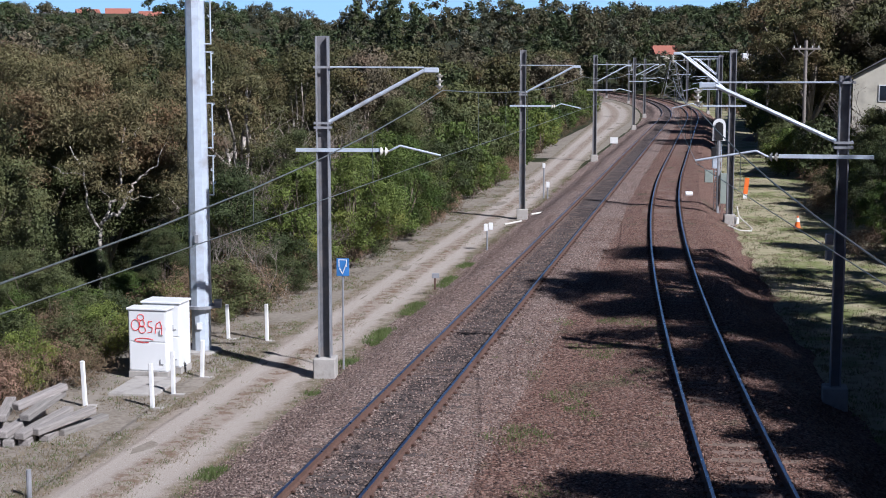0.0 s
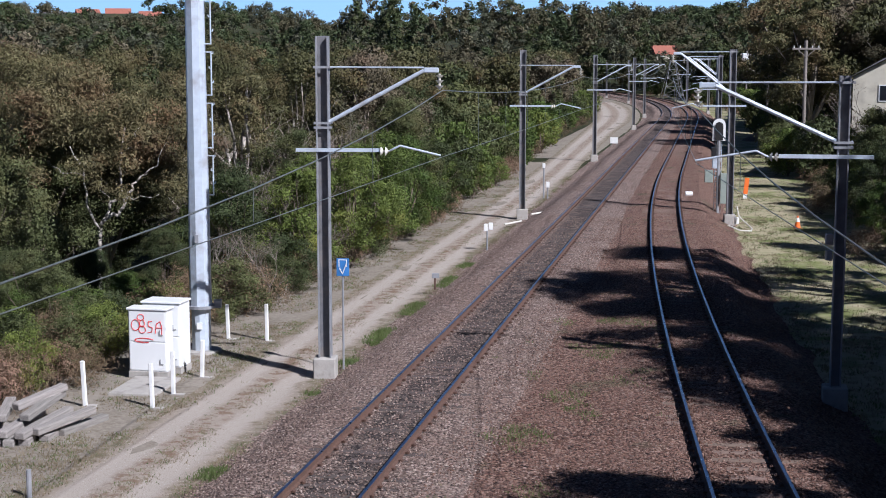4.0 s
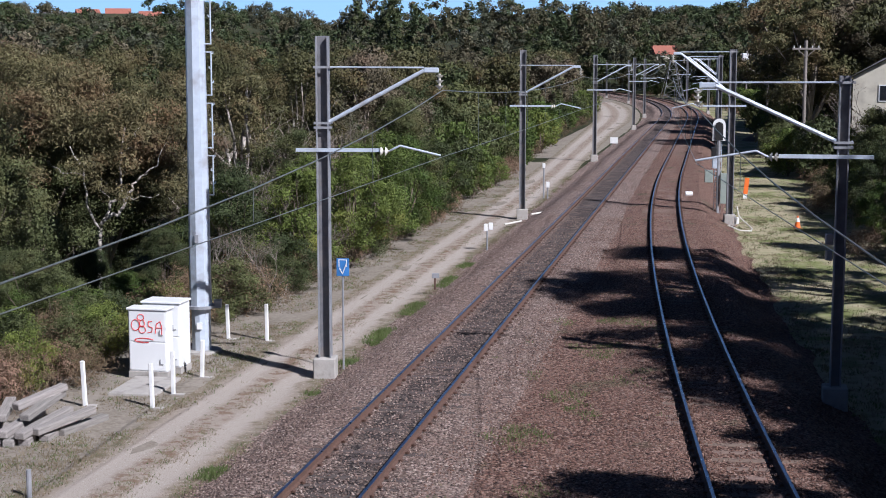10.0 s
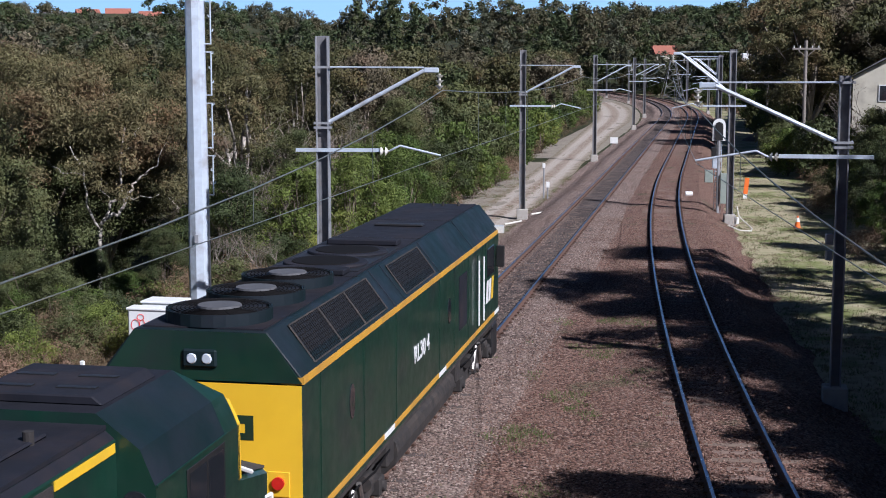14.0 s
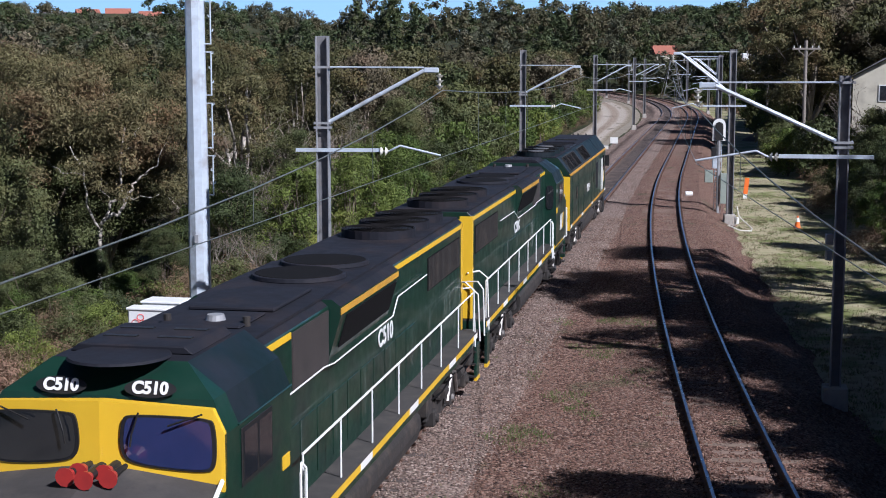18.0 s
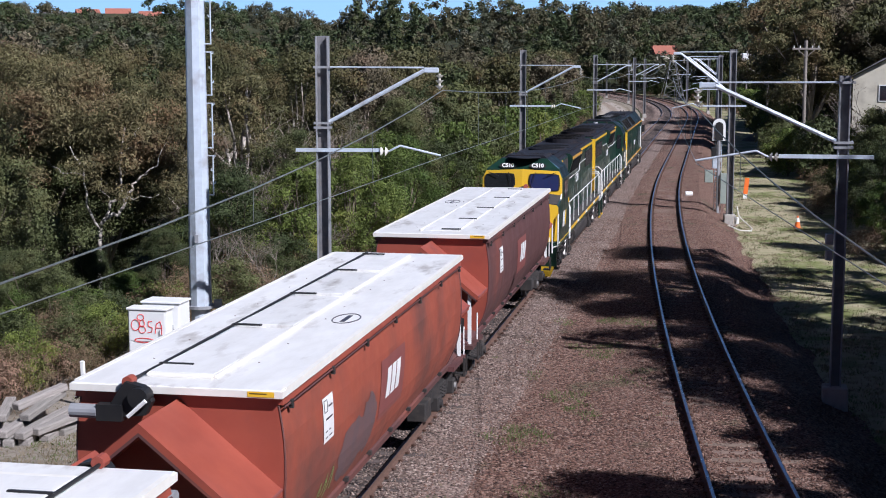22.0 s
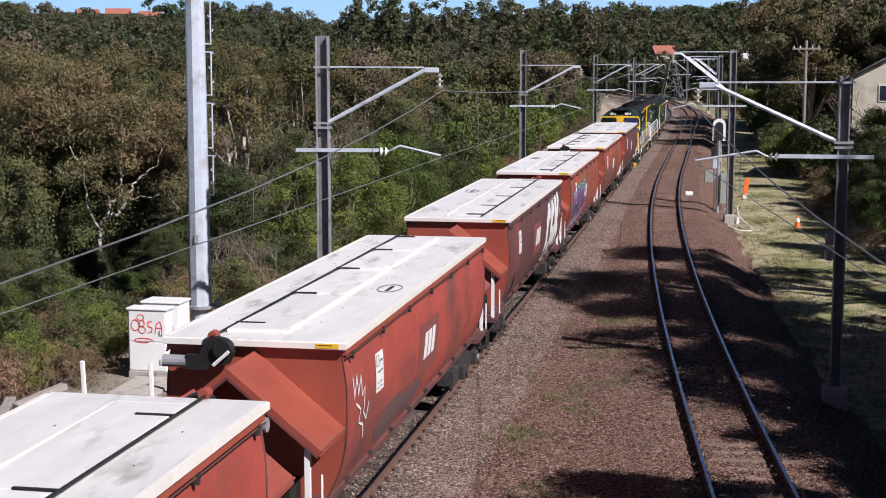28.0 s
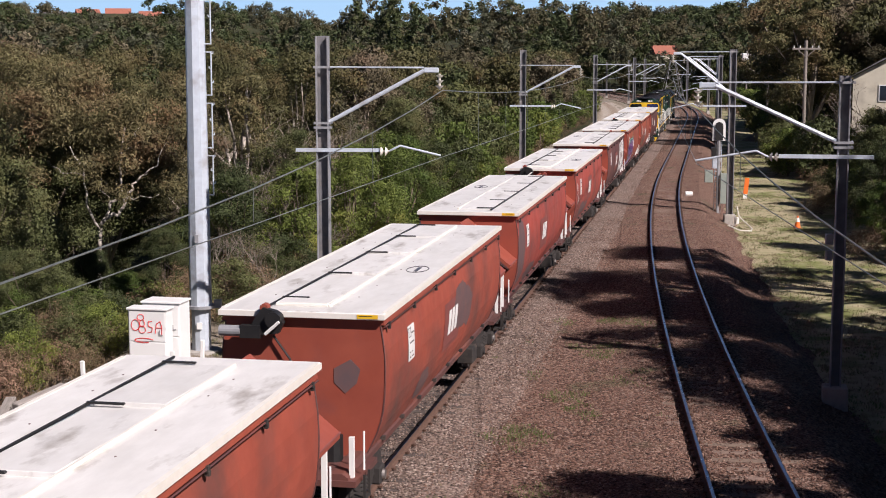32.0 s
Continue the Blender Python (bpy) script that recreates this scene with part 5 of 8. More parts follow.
    t = thing("white_board", pose(18.1, 153.3, -0.9, 0, 0, -8), "white rectangular board on short legs by the track", "board")
    part("board", boxes((-0.4, 0.4, -0.03, 0.03, 0.25, 0.9)), M_WHITE, t, bevel=0.01)
    for x in (-0.3, 0.3):
        part("leg", boxes((x - 0.03, x + 0.03, -0.03, 0.03, 0, 0.3)), M_GALV_DARK, t)
    t = thing("rail_lubricator", pose(14.95, 87.6, -0.28), "small white tank on the ballast beside the rail", "trackside box")
    bm = bmesh.new()
    rod(bm, (-0.22, 0, 0.16), (0.2, 0, 0.16), 0.16, n=14)
    part("tank", bm, M_WHITE, t)
    part("foot", boxes((-0.25, 0.3, -0.12, 0.12, -0.02, 0.06)), M_GALV_DARK, t)
    # colour-light signal, seen from behind
    t = thing("railway_signal", pose(15.62, 82.0, -0.85, 0, 0, -6), "white-bordered signal head on a grey post with cabinets", "signal")
    part("post", rods(0.09, [(0, 0, 0), (0, 0, 4.7)]), M_GALV_DARK, t)
    bm = bmesh.new()
    arch = [(0.36 * math.cos(a * math.pi / 10), 5.15 + 0.36 * math.sin(a * math.pi / 10)) for a in range(11)]
    prism(bm, [(0.36, 4.25)] + arch + [(-0.36, 4.25)], -0.02, 0.02)
    hd = part("target", bm, M_WHITE, t, "white-edged round-topped target")
    arch = [(0.22 * math.cos(a * math.pi / 10), 5.1 + 0.22 * math.sin(a * math.pi / 10)) for a in range(11)]
    bm = bmesh.new()
    prism(bm, [(0.22, 4.3)] + arch + [(-0.22, 4.3)], -0.10, -0.025)
    part("housing", bm, M_BLACK, hd, "black signal housing")
    for z0, z1, x0, x1, mt in ((1.9, 2.6, -0.75, -0.3, M_GREENBOX), (0.7, 2.4, 0.12, 0.6, M_GREENBOX), (3.3, 3.9, -0.4, -0.12, M_BLACK), (2.7, 3.4, -0.35, -0.1, M_GALV)):
        part("signal_box", boxes((x0, x1, -0.2, 0.2, z0, z1)), mt, t, bevel=0.015)
    part("ladder", rods(0.02, [(-0.18, 0.35, 0.1), (-0.18, 0.2, 4.2)], [(0.18, 0.35, 0.1), (0.18, 0.2, 4.2)], *[[(-0.18, 0.33, 0.4 + 0.3 * i), (0.18, 0.33, 0.4 + 0.3 * i)] for i in range(12)], n=5), M_GALV, t)
    t = thing("hazard_marker", pose(19.4, 92.7, -0.88, 0, 6, 0), "tall bright orange marker panel with pale foot", "marker")
    part("panel", boxes((-0.14, 0.14, -0.02, 0.02, 0.3, 1.35)), M_ORANGE_HV, t, bevel=0.006)
    part("foot", boxes((-0.12, 0.12, -0.03, 0.03, 0.0, 0.3)), M_WHITE, t)
    t = thing("traffic_cone", pose(18.66, 75.7, -0.86), "orange and white traffic cone on the grass", "cone")
    bm = bmesh.new()
    rod(bm, (0, 0, 0.03), (0, 0, 0.66), 0.17, 0.04, n=14)
    part("body", bm, M_ORANGE_HV, t)
    bm = bmesh.new()
    rod(bm, (0, 0, 0.34), (0, 0, 0.56), 0.112, 0.068, n=14)
    part("band", bm, M_WHITE, t, "white reflective band")
    part("base", boxes((-0.22, 0.22, -0.22, 0.22, 0, 0.035)), M_ORANGE_HV, t, bevel=0.01)
    x, y = beside(36.0, 3.20, True)
    t = thing("junction_box", pose(x - 0.28, y - 0.05, 3.3), "small grey junction boxes strapped to a mast", "junction box")
    part("box", boxes((-0.09, 0.09, -0.08, 0.08, 0, 0.26)), M_GALV_DARK, t, bevel=0.01)
    part("box", boxes((-0.07, 0.07, -0.08, 0.08, -0.4, -0.15)), M_GALV_DARK, t, bevel=0.01)
    x, y = beside(77.2, 3.75, True)
    t = thing("cable_loop", pose(x, y, -0.8), "white cable looping out of the mast foundation", "cable")
    part("cable", rods(0.035, [(0, 0, 1.0), (0.08, -0.2, 0.5), (0.35, -0.7, 0.2), (0.5, -1.6, 0.0), (0.3, -2.3, -0.05), (-0.3, -2.5, 0.0), (-0.9, -2.2, 0.25)], n=6), M_PORCELAIN, t)
    part("box", boxes((-0.1, 0.12, -0.1, 0.1, 0.05, 0.42)), M_WHITE, t, bevel=0.02)


def soil_mound():
    """A heap of grey soil and litter at the edge of the grass."""
    t = thing("soil_mound", pose(36.2, 162.0, -0.95), "low heap of grey-brown soil and leaf litter", "mound")
    bm = bmesh.new()
    rings = []
    for i in range(8):
        r = 1.0 - i / 7.4
        ring = []
        for k in range(22):
            a = 2 * math.pi * k / 22
            e = 1 + 0.25 * noise.noise(Vector((math.cos(a) * 1.5, math.sin(a) * 1.5, i * 0.4)))
            ring.append((2.7 * r * e * math.cos(a), 2.2 * r * e * math.sin(a), 1.5 * (1 - r ** 1.6) * e))
        rings.append(ring)
    loft(bm, rings)
    part("soil", bm, M_SOIL, t, smooth_shade=True)


def power_line():
    tops = []
    for x, y, h, lab in ((29.5, 118.7, 11.6, False), (40.6, 182.0, 12.0, False), (50.0, 240.0, 13.0, True)):
        z = ground_z(x, y)
        z = min(z, -0.2) if not lab else z
        top = 7.75 + {118.7: 40 * 118.7, 182.0: 29 * 182.0, 240.0: 22 * 240.0}[y] / 2560
        t = thing("power_pole", pose(x, y, z - 0.3), "grey wooden power pole with a timber crossarm", "power pole", "power poles above the lawn")
        hh = top - z + 0.3
        part("pole", rods(0.15, [(0, 0, 0), (0, 0, hh)], n=10), M_POLE_WOOD, t)
        arm = part("crossarm", boxes((-1.15, 1.15, -0.2, -0.08, hh - 0.75, hh - 0.60)), M_POLE_WOOD, t, bevel=0.01)
        part("brace", rods(0.03, [(-0.7, -0.15, hh - 0.75), (0, -0.15, hh - 1.35), (0.7, -0.15, hh - 0.75)], n=5), M_POLE_WOOD, t)
        for q in (-1.0, -0.5, 0.5, 1.0):
            bm = bmesh.new()
            rod(bm, (q, -0.14, hh - 0.60), (q, -0.14, hh - 0.42), 0.06, 0.04, n=8)
            part("insulator", bm, M_PORCELAIN, arm)
        if lab:
            part("transformer", boxes((-0.8, 0.1, -0.6, 0.2, hh - 1.6, hh - 0.4)), M_WHITE, t, "pale pole-top transformer", bevel=0.05)
        tops.append((x, y, top - 0.45))
    for q in (-1.0, 1.0):
        rows = []
        for (x, y, z) in tops:
            rows.append(((x + q, y, z), 0.5))
        sag_wire("power_wire", rows, 0.012, "thin black power wire between wooden poles")


def house(x, y, z, w, d, h, rise, rz, wall, roof, label, ridge="y", windows=3):
    t = thing("house", pose(x, y, z, 0, 0, rz), label, "house", "houses among the trees")
    part("wall", boxes((-w / 2, w / 2, -d / 2, d / 2, 0, h)), wall, t)
    bm = bmesh.new()
    o = 0.4
    if ridge == "y":
        prism(bm, [(-w / 2 - o, h - 0.1), (0, h + rise), (w / 2 + o, h - 0.1), (0, h + rise - 0.22)], -d / 2 - o, d / 2 + o)
        part("roof", bm, roof, t)
        bm = bmesh.new()
        prism(bm, [(-w / 2, h), (w / 2, h), (0, h + rise - 0.25)], -d / 2, d / 2)
        part("gable", bm, wall, t)
    else:
        prism(bm, [(-d / 2 - o, h - 0.1), (0, h + rise), (d / 2 + o, h - 0.1)], -w / 2 - o, w / 2 + o, "x")
        part("roof", bm, roof, t)
    for i in range(windows):
        xx = -w / 2 + w * (i + 0.5) / windows
        fr = part("window_frame", boxes((xx - 0.6, xx + 0.6, -d / 2 - 0.05, -d / 2 + 0.02, h - 1.75, h - 0.55)), M_WHITE, t)
        part("pane", boxes((xx - 0.52, xx + 0.52, -d / 2 - 0.06, -d / 2 - 0.05, h - 1.67, h - 0.63)), M_GLASS, fr)
    return t


def houses():
    house(35.3, 107.4, 0.5, 9.5, 10.0, 6.3, 2.85, -17, M_CREAM, M_TILE_GREY, "cream two-storey house with grey gabled roof", windows=2)
    house(66.0, 430.0, 7.0, 9, 8, 3.4, 2.6, 10, M_CREAM, M_TILE_RED, "distant house with red tiled roof", "x")
    house(80.0, 437.0, 8.0, 12, 8, 3.0, 1.6, 5, M_BRICK_FAR, M_TILE_RED, "distant low house with red tiled roof", "x")
    for x, y, z, w, m in ((-148.0, 610.0, 24.0, 9, M_TILE_RED), (-165.0, 620.0, 23.4, 11, M_TILE_GREY), (-137.0, 618.0, 24.6, 10, M_TILE_RED), (-183.0, 612.0, 21.0, 10, M_BRICK_FAR), (-128.0, 640.0, 24.2, 9, M_TILE_RED)):
        house(x, y, z, w, 8, 3.6, 2.6, 12 + (x * 7) % 30, M_CREAM, m, "distant hilltop house with tiled roof among trees", "x")


def lattice_mast():
    t = thing("lattice_tower", pose(52.0, 330.0, -1.2), "grey steel lattice tower beside the bend", "tower")
    for sx, sy in ((-1, -1), (1, -1), (1, 1), (-1, 1)):
        part("leg", rods(0.055, [(sx * 2.6, sy * 2.6, 0), (sx * 0.5, sy * 0.5, 9.6)], n=5), M_GALV_DARK, t)
    for k in range(5):
        z0, z1 = 1.9 * k, 1.9 * (k + 1)
        a, b = 2.6 - 2.1 * z0 / 9.6, 2.6 - 2.1 * z1 / 9.6
        part("brace", rods(0.03, [(-a, -a, z0), (b, -b, z1)], [(a, -a, z0), (-b, -b, z1)], [(-b, -b, z1), (b, -b, z1)], n=4), M_GALV_DARK, t)


steel_monopole()
roadside()
soil_mound()
power_line()
houses()
lattice_mast()


# ---- the train ----
S_TABLE_Y = np.arange(-420.0, 620.0, 0.5)
S_TABLE_X = np.array([track_x(y) for y in S_TABLE_Y])
S_TABLE = np.concatenate([[0], np.cumsum(np.hypot(np.diff(S_TABLE_X), np.diff(S_TABLE_Y)))])
S_TABLE -= np.interp(0.0, S_TABLE_Y, S_TABLE)


def on_track(s):
    y = float(np.interp(s, S_TABLE, S_TABLE_Y))
    return track_x(y), y


VEHICLES, WHEELS = [], []



def lettering(words, size, material, parent, m, label="", bold=0.0, squeeze=1.0):
    """Raised letters of the built-in font as a mesh part; they lie in the pose's x-y plane."""
    cu = bpy.data.curves.new("lettering", "FONT")
    cu.body, cu.size, cu.extrude, cu.offset = words, size, 0.004, bold
    cu.align_x, cu.align_y = "CENTER", "CENTER"
    tmp = bpy.data.objects.new("lettering", cu)
    scene.collection.objects.link(tmp)
    me = bpy.data.meshes.new_from_object(tmp.evaluated_get(bpy.context.evaluated_depsgraph_get()))
    bpy.data.objects.remove(tmp)
    me.materials.clear()
    me.materials.append(material)
    me.transform(Matrix.Diagonal((squeeze, 1, 1, 1)))
    ob = new("lettering", me)
    ob.parent = parent
    ob.matrix_basis = m
    if label:
        ob["label"] = label
    return ob


def on_side(x, y, z, side=1):
    """A pose on a wall that faces +x (side 1) or -x: text runs along it, upright."""
    return pose(x, y, z, 90, 0, 90 * side)


def ring_disc(bm, x, y, z, r, h, n=24, mi=0):
    rod(bm, (x, y, z), (x, y, z + h), r, r * 0.97, n=n, mi=mi)


def handrail(name, pts, t, r=0.02, label="white-painted steel handrail"):
    return part(name, rods(r, pts, n=6), M_WHITE, t, label)


def bogie(parent, y, axles, r, spread_x=0.98):
    """A bogie: side frames, springs, axle boxes and wheelsets that turn."""
    b = new("bogie")
    b.parent = parent
    b.location = (0, y, 0)
    reach = max(abs(a) for a in axles)
    for s in (-1, 1):
        bm = bmesh.new()
        prism(bm, [(-reach - 0.45, 0.52), (-reach - 0.35, 0.78), (-0.5, 0.74), (0.5, 0.74), (reach + 0.35, 0.78), (reach + 0.45, 0.52), (reach - 0.25, 0.46), (0.55, 0.34), (-0.55, 0.34), (-reach + 0.25, 0.46)], s * spread_x - 0.07, s * spread_x + 0.07, "x")
        part("side_frame", bm, M_UNDER, b, "grimy cast steel bogie side frame")
        for a in axles:
            part("axle_box", boxes((s * spread_x - 0.14 + s * 0.05, s * spread_x + 0.14 + s * 0.05, a - 0.17, a + 0.17, r - 0.16, r + 0.17)), M_UNDER, b, bevel=0.03)
            bm = bmesh.new()
            rod(bm, (s * (spread_x + 0.16), a, r), (s * (spread_x + 0.24), a, r), 0.11, 0.09, n=12)
            part("axle_cap", bm, M_STEEL if axles.index(a) % 2 else M_UNDER, b)
        for q in (-0.24, 0.0, 0.24):
            bm = bmesh.new()
            loft(bm, [[(s * (spread_x + 0.03) + (0.06 + 0.025 * (i % 2)) * math.cos(k * math.pi / 4), q + (0.06 + 0.025 * (i % 2)) * math.sin(k * math.pi / 4), 0.36 + 0.035 * i) for k in range(8)] for i in range(11)])
            part("spring", bm, M_UNDER, b)
    part("bolster", boxes((-1.0, 1.0, -0.2, 0.2, 0.5, 0.82)), M_UNDER, b)
    for a in axles:
        bm = bmesh.new()
        for s in (-1, 1):
            rod(bm, (s * 0.69, 0, 0), (s * 0.82, 0, 0), r, r * 0.985, n=24)
            rod(bm, (s * 0.67, 0, 0), (s * 0.69, 0, 0), r + 0.03, r + 0.03, n=24)
        rod(bm, (-0.95, 0, 0), (0.95, 0, 0), 0.08, n=8)
        w = part("wheelset", bm, M_UNDER, b, "steel wheelset")
        w.location = (0, a, r)
        WHEELS.append((w, a, r))
    return b


def coupler(t, y, z=0.88):
    k = 1 if y > 0 else -1
    bm = boxes((-0.12, 0.12, min(y, y + k * 0.75), max(y, y + k * 0.75), z - 0.12, z + 0.12), (-0.22, 0.2, min(y + k * 0.5, y + k * 0.85), max(y + k * 0.5, y + k * 0.85), z - 0.2, z + 0.2))
    part("coupler", bm, M_UNDER, t, "grimy knuckle coupler", bevel=0.03)
    for x in (-0.45, 0.5):
        part("brake_hose", rods(0.025, [(x, y, z), (x, y + k * 0.25, z - 0.1), (x * 0.8, y + k * 0.45, z - 0.4), (x * 0.5, y + k * 0.7, z - 0.35)], n=6), M_BLACK, t, "black rubber brake hose")


# ---- hopper wagons ----
PROFILE = [(1.07, 1.0), (1.16, 1.15), (1.30, 1.45), (1.365, 1.65), (1.41, 1.85), (1.435, 2.1), (1.45, 2.35), (1.45, 2.6), (1.44, 2.85), (1.415, 3.05), (1.385, 3.25), (1.35, 3.42)]


def hull_x(z):
    return float(np.interp(z, [p[1] for p in PROFILE], [p[0] for p in PROFILE]))


def stroke(bm, pts, w, side, lift=0.010):
    """A painted line that follows the bulging side; pts are (along, height)."""
    fine = []
    for (a, b) in zip(pts, pts[1:]):
        k = max(1, int(math.dist(a, b) / 0.12))
        fine += [(a[0] + (b[0] - a[0]) * i / k, a[1] + (b[1] - a[1]) * i / k) for i in range(k)]
    fine.append(pts[-1])
    rows = []
    for i, p in enumerate(fine):
        q, r = fine[max(0, i - 1)], fine[min(len(fine) - 1, i + 1)]
        d = Vector((r[0] - q[0], r[1] - q[1]))
        d = d.normalized() if d.length else Vector((1, 0))
        rows.append([bm.verts.new((side * (hull_x(z) + lift), y, z)) for y, z in ((p[0] - d.y * w / 2, p[1] + d.x * w / 2), (p[0] + d.y * w / 2, p[1] - d.x * w / 2))])
    for a, b in zip(rows, rows[1:]):
        bm.faces.new((a[0], a[1], b[1], b[0]))


def blob(bm, cy, cz, ry, rz, side, lift=0.008, ragged=0.12, seed=0, n=28, rings=6):
    """A painted patch with an uneven edge on the bulging side."""
    rng = random.Random(seed)
    e = [1 + rng.uniform(-ragged, ragged) for _ in range(n)]
    mid = bm.verts.new((side * (hull_x(cz) + lift), cy, cz))
    prev = None
    for k in range(1, rings + 1):
        row = []
        for i in range(n):
            a = 2 * math.pi * i / n
            y, z = cy + ry * e[i] * k / rings * math.cos(a), min(3.38, max(1.02, cz + rz * e[i] * k / rings * math.sin(a)))
            row.append(bm.verts.new((side * (hull_x(z) + lift), y, z)))
        for i in range(n):
            j = (i + 1) % n
            if prev is None:
                bm.faces.new((mid, row[i], row[j]))
            else:
                bm.faces.new((prev[i], row[i], row[j], prev[j]))
        prev = row


def panel_on_hull(bm, y0, y1, z0, z1, side, lift=0.008, lean=0.0):
    k = max(2, int((z1 - z0) / 0.1))
    rows = []
    for i in range(k + 1):
        z = z0 + (z1 - z0) * i / k
        o = lean * (z - z0)
        rows.append([bm.verts.new((side * (hull_x(z) + lift), y + o, z)) for y in (y0, y1)])
    for a, b in zip(rows, rows[1:]):
        bm.faces.new((a[0], a[1], b[1], b[0]))


def emblem(parent, y, z, size, side, m1, m2, flat_x=None, on_hull=True):
    """The owner's emblem as three plain slanted blocks."""
    f = -side
    h = size * 0.42
    for i, mt in enumerate((m1, m1, m2)):
        bm = bmesh.new()
        c = y - f * (i - 1) * size * 0.62
        w = size * 0.25
        for z0, z1, a, b in ((-h, h, -1, 1),):
            a, b = sorted((-f * a * w, -f * b * w))
            lo, hi = c + a, c + b
            if on_hull:
                panel_on_hull(bm, lo - f * 0.3 * z0, hi - f * 0.3 * z0, z + z0, z + z1, side, 0.014, -f * 0.3)
            else:
                bm.faces.new([bm.verts.new((flat_x, yy - f * 0.3 * zz, z + zz)) for yy, zz in ((lo, z0), (hi, z0), (hi, z1), (lo, z1))])
        bmesh.ops.remove_doubles(bm, verts=bm.verts[:], dist=0.001)
        part("emblem_block", bm, mt, parent)


def build_wagon(dark, hoods=(True, True), side=1, shaft=True):
    """A covered hopper wagon; its lid motor sits at the -y end."""
    hull = M_MAROON if dark else M_OXIDE
    t = thing("hopper_wagon", Matrix.Identity(4), "rust-red bogie grain hopper wagon with stained white lid", "wagon", "hopper wagons of the train")
    if dark:
        t["label"] = "grimy dark maroon grain hopper wagon with stained white lid"
    L = 6.72
    bm = bmesh.new()
    outline = [(x, z) for x, z in PROFILE] + [(-x, z) for x, z in reversed(PROFILE)]
    rings = [[(x, y, z) for x, z in outline] for y in (-L, -L * 0.5, 0, L * 0.5, L)]
    loft(bm, rings, caps=False)
    part("side_wall", bm, hull, t, smooth_shade=False)
    for y in (-L, L):
        k = 1 if y > 0 else -1
        bm = bmesh.new()
        prism(bm, [(x * 0.998, z) for x, z in outline], y - k * 0.05, y + k * 0.005)
        part("end_wall", bm, M_OXIDE_END, t, "clean oxide-red end wall")
        for s in (-1, 1):
            bm = bmesh.new()
            for (a, b) in zip(PROFILE, PROFILE[1:]):
                rod(bm, (s * (a[0] + 0.004), y, a[1]), (s * (b[0] + 0.004), y, b[1]), 0.016, n=5)
            part("end_rim", bm, M_MAROON, t)
    for s in (-1, 1):
        bm = bmesh.new()
        prism(bm, [(s * 1.30, 3.33), (s * 1.45, 3.33), (s * 1.43, 3.43), (s * 1.30, 3.43)], -L - 0.02, L + 0.02)
        part("top_rail", bm, M_MAROON if dark else M_OXIDE_END, t)
        part("clamp_rod", rods(0.014, [(s * 1.455, -L, 3.30), (s * 1.455, L, 3.30)], n=6), M_MAROON, t)
        for i in range(7):
            y = -L + 0.3 + i * (2 * L - 0.6) / 6
            bm = boxes((min(s * 1.41, s * 1.48), max(s * 1.41, s * 1.48), y - 0.035, y + 0.035, 3.27, 3.34), (min(s * 1.43, s * 1.485), max(s * 1.43, s * 1.485), y - 0.015, y + 0.05, 3.22, 3.28))
            part("lid_clamp", bm, M_UNDER, t, "small steel lid clamp")
        bm = bmesh.new()
        prism(bm, [(s * 0.85, 0.90), (s * 1.10, 0.90), (s * 1.16, 0.96), (s * 1.16, 1.06), (s * 1.06, 1.12), (s * 0.85, 1.12)], -8.2, 8.2)
        part("side_sill", bm, M_MAROON, t, "grimy maroon side sill")
        for i in range(8):
            y = -L + 1.0 + i * 1.62
            part("sill_bracket", boxes((min(s * 1.06, s * 1.21), max(s * 1.06, s * 1.21), y - 0.03, y + 0.06, 1.06, 1.13)), M_UNDER, t)
    # lid
    bm = boxes((-1.47, 1.47, -6.85, 6.85, 3.43, 3.545))
    part("lid", bm, M_LID, t, "grubby white lid", bevel=0.018)
    bm = boxes((-1.474, 1.474, -6.856, -6.70, 3.44, 3.53), (-1.474, 1.474, 6.70, 6.856, 3.44, 3.53))
    for s in (-1, 1):
        box(bm, min(s * 1.40, s * 1.474), max(s * 1.40, s * 1.474), -6.70, 6.70, 3.44, 3.553)
    part("lid_rim", bm, M_LID_EDGE, t, "cream lid rim")
    for a, b in ((-6.25, -2.68), (-2.52, 0.57), (0.73, 3.62), (3.78, 6.25)):
        bm = bmesh.new()
        prism(bm, [(a, 3.54), (b, 3.54), (b, 3.568), (a, 3.602)], -0.60, 0.34, "x")
        part("hatch", bm, M_LID, t, "raised white hatch panel", bevel=0.008)
        for q in (0.3, 0.7):
            part("lid_bolt", boxes(*[(x - 0.011, x + 0.011, a + (b - a) * q - 0.013, a + (b - a) * q + 0.013, 3.545, 3.552) for x in (0.62, -0.95)]), M_SMUDGE, t)
    part("hatch_lip", boxes((0.34, 0.40, -6.3, 6.3, 3.54, 3.595)), M_LID_EDGE, t, "cream hatch lip", bevel=0.012)
    part("hatch_lip", boxes((-0.60, 0.34, -6.34, -6.25, 3.54, 3.598)), M_LID_EDGE, t, "cream hatch lip", bevel=0.012)
    if shaft:
        part("torque_shaft", rods(0.022, [(-0.64, -6.9, 3.585), (-0.64, 6.6, 3.585)], n=8), M_BLACK, t, "black torque shaft")
    for y in (-5.7, -2.6, 0.65, 3.7, 6.2):
        part("lever_arm", boxes((-0.66, -0.16, y - 0.028, y + 0.028, 3.585, 3.615)), M_BLACK, t, "black lever arm", bevel=0.008)
    bm = bmesh.new()
    rod(bm, (-0.62, -6.95, 3.60), (-0.62, -6.78, 3.60), 0.075, n=10)
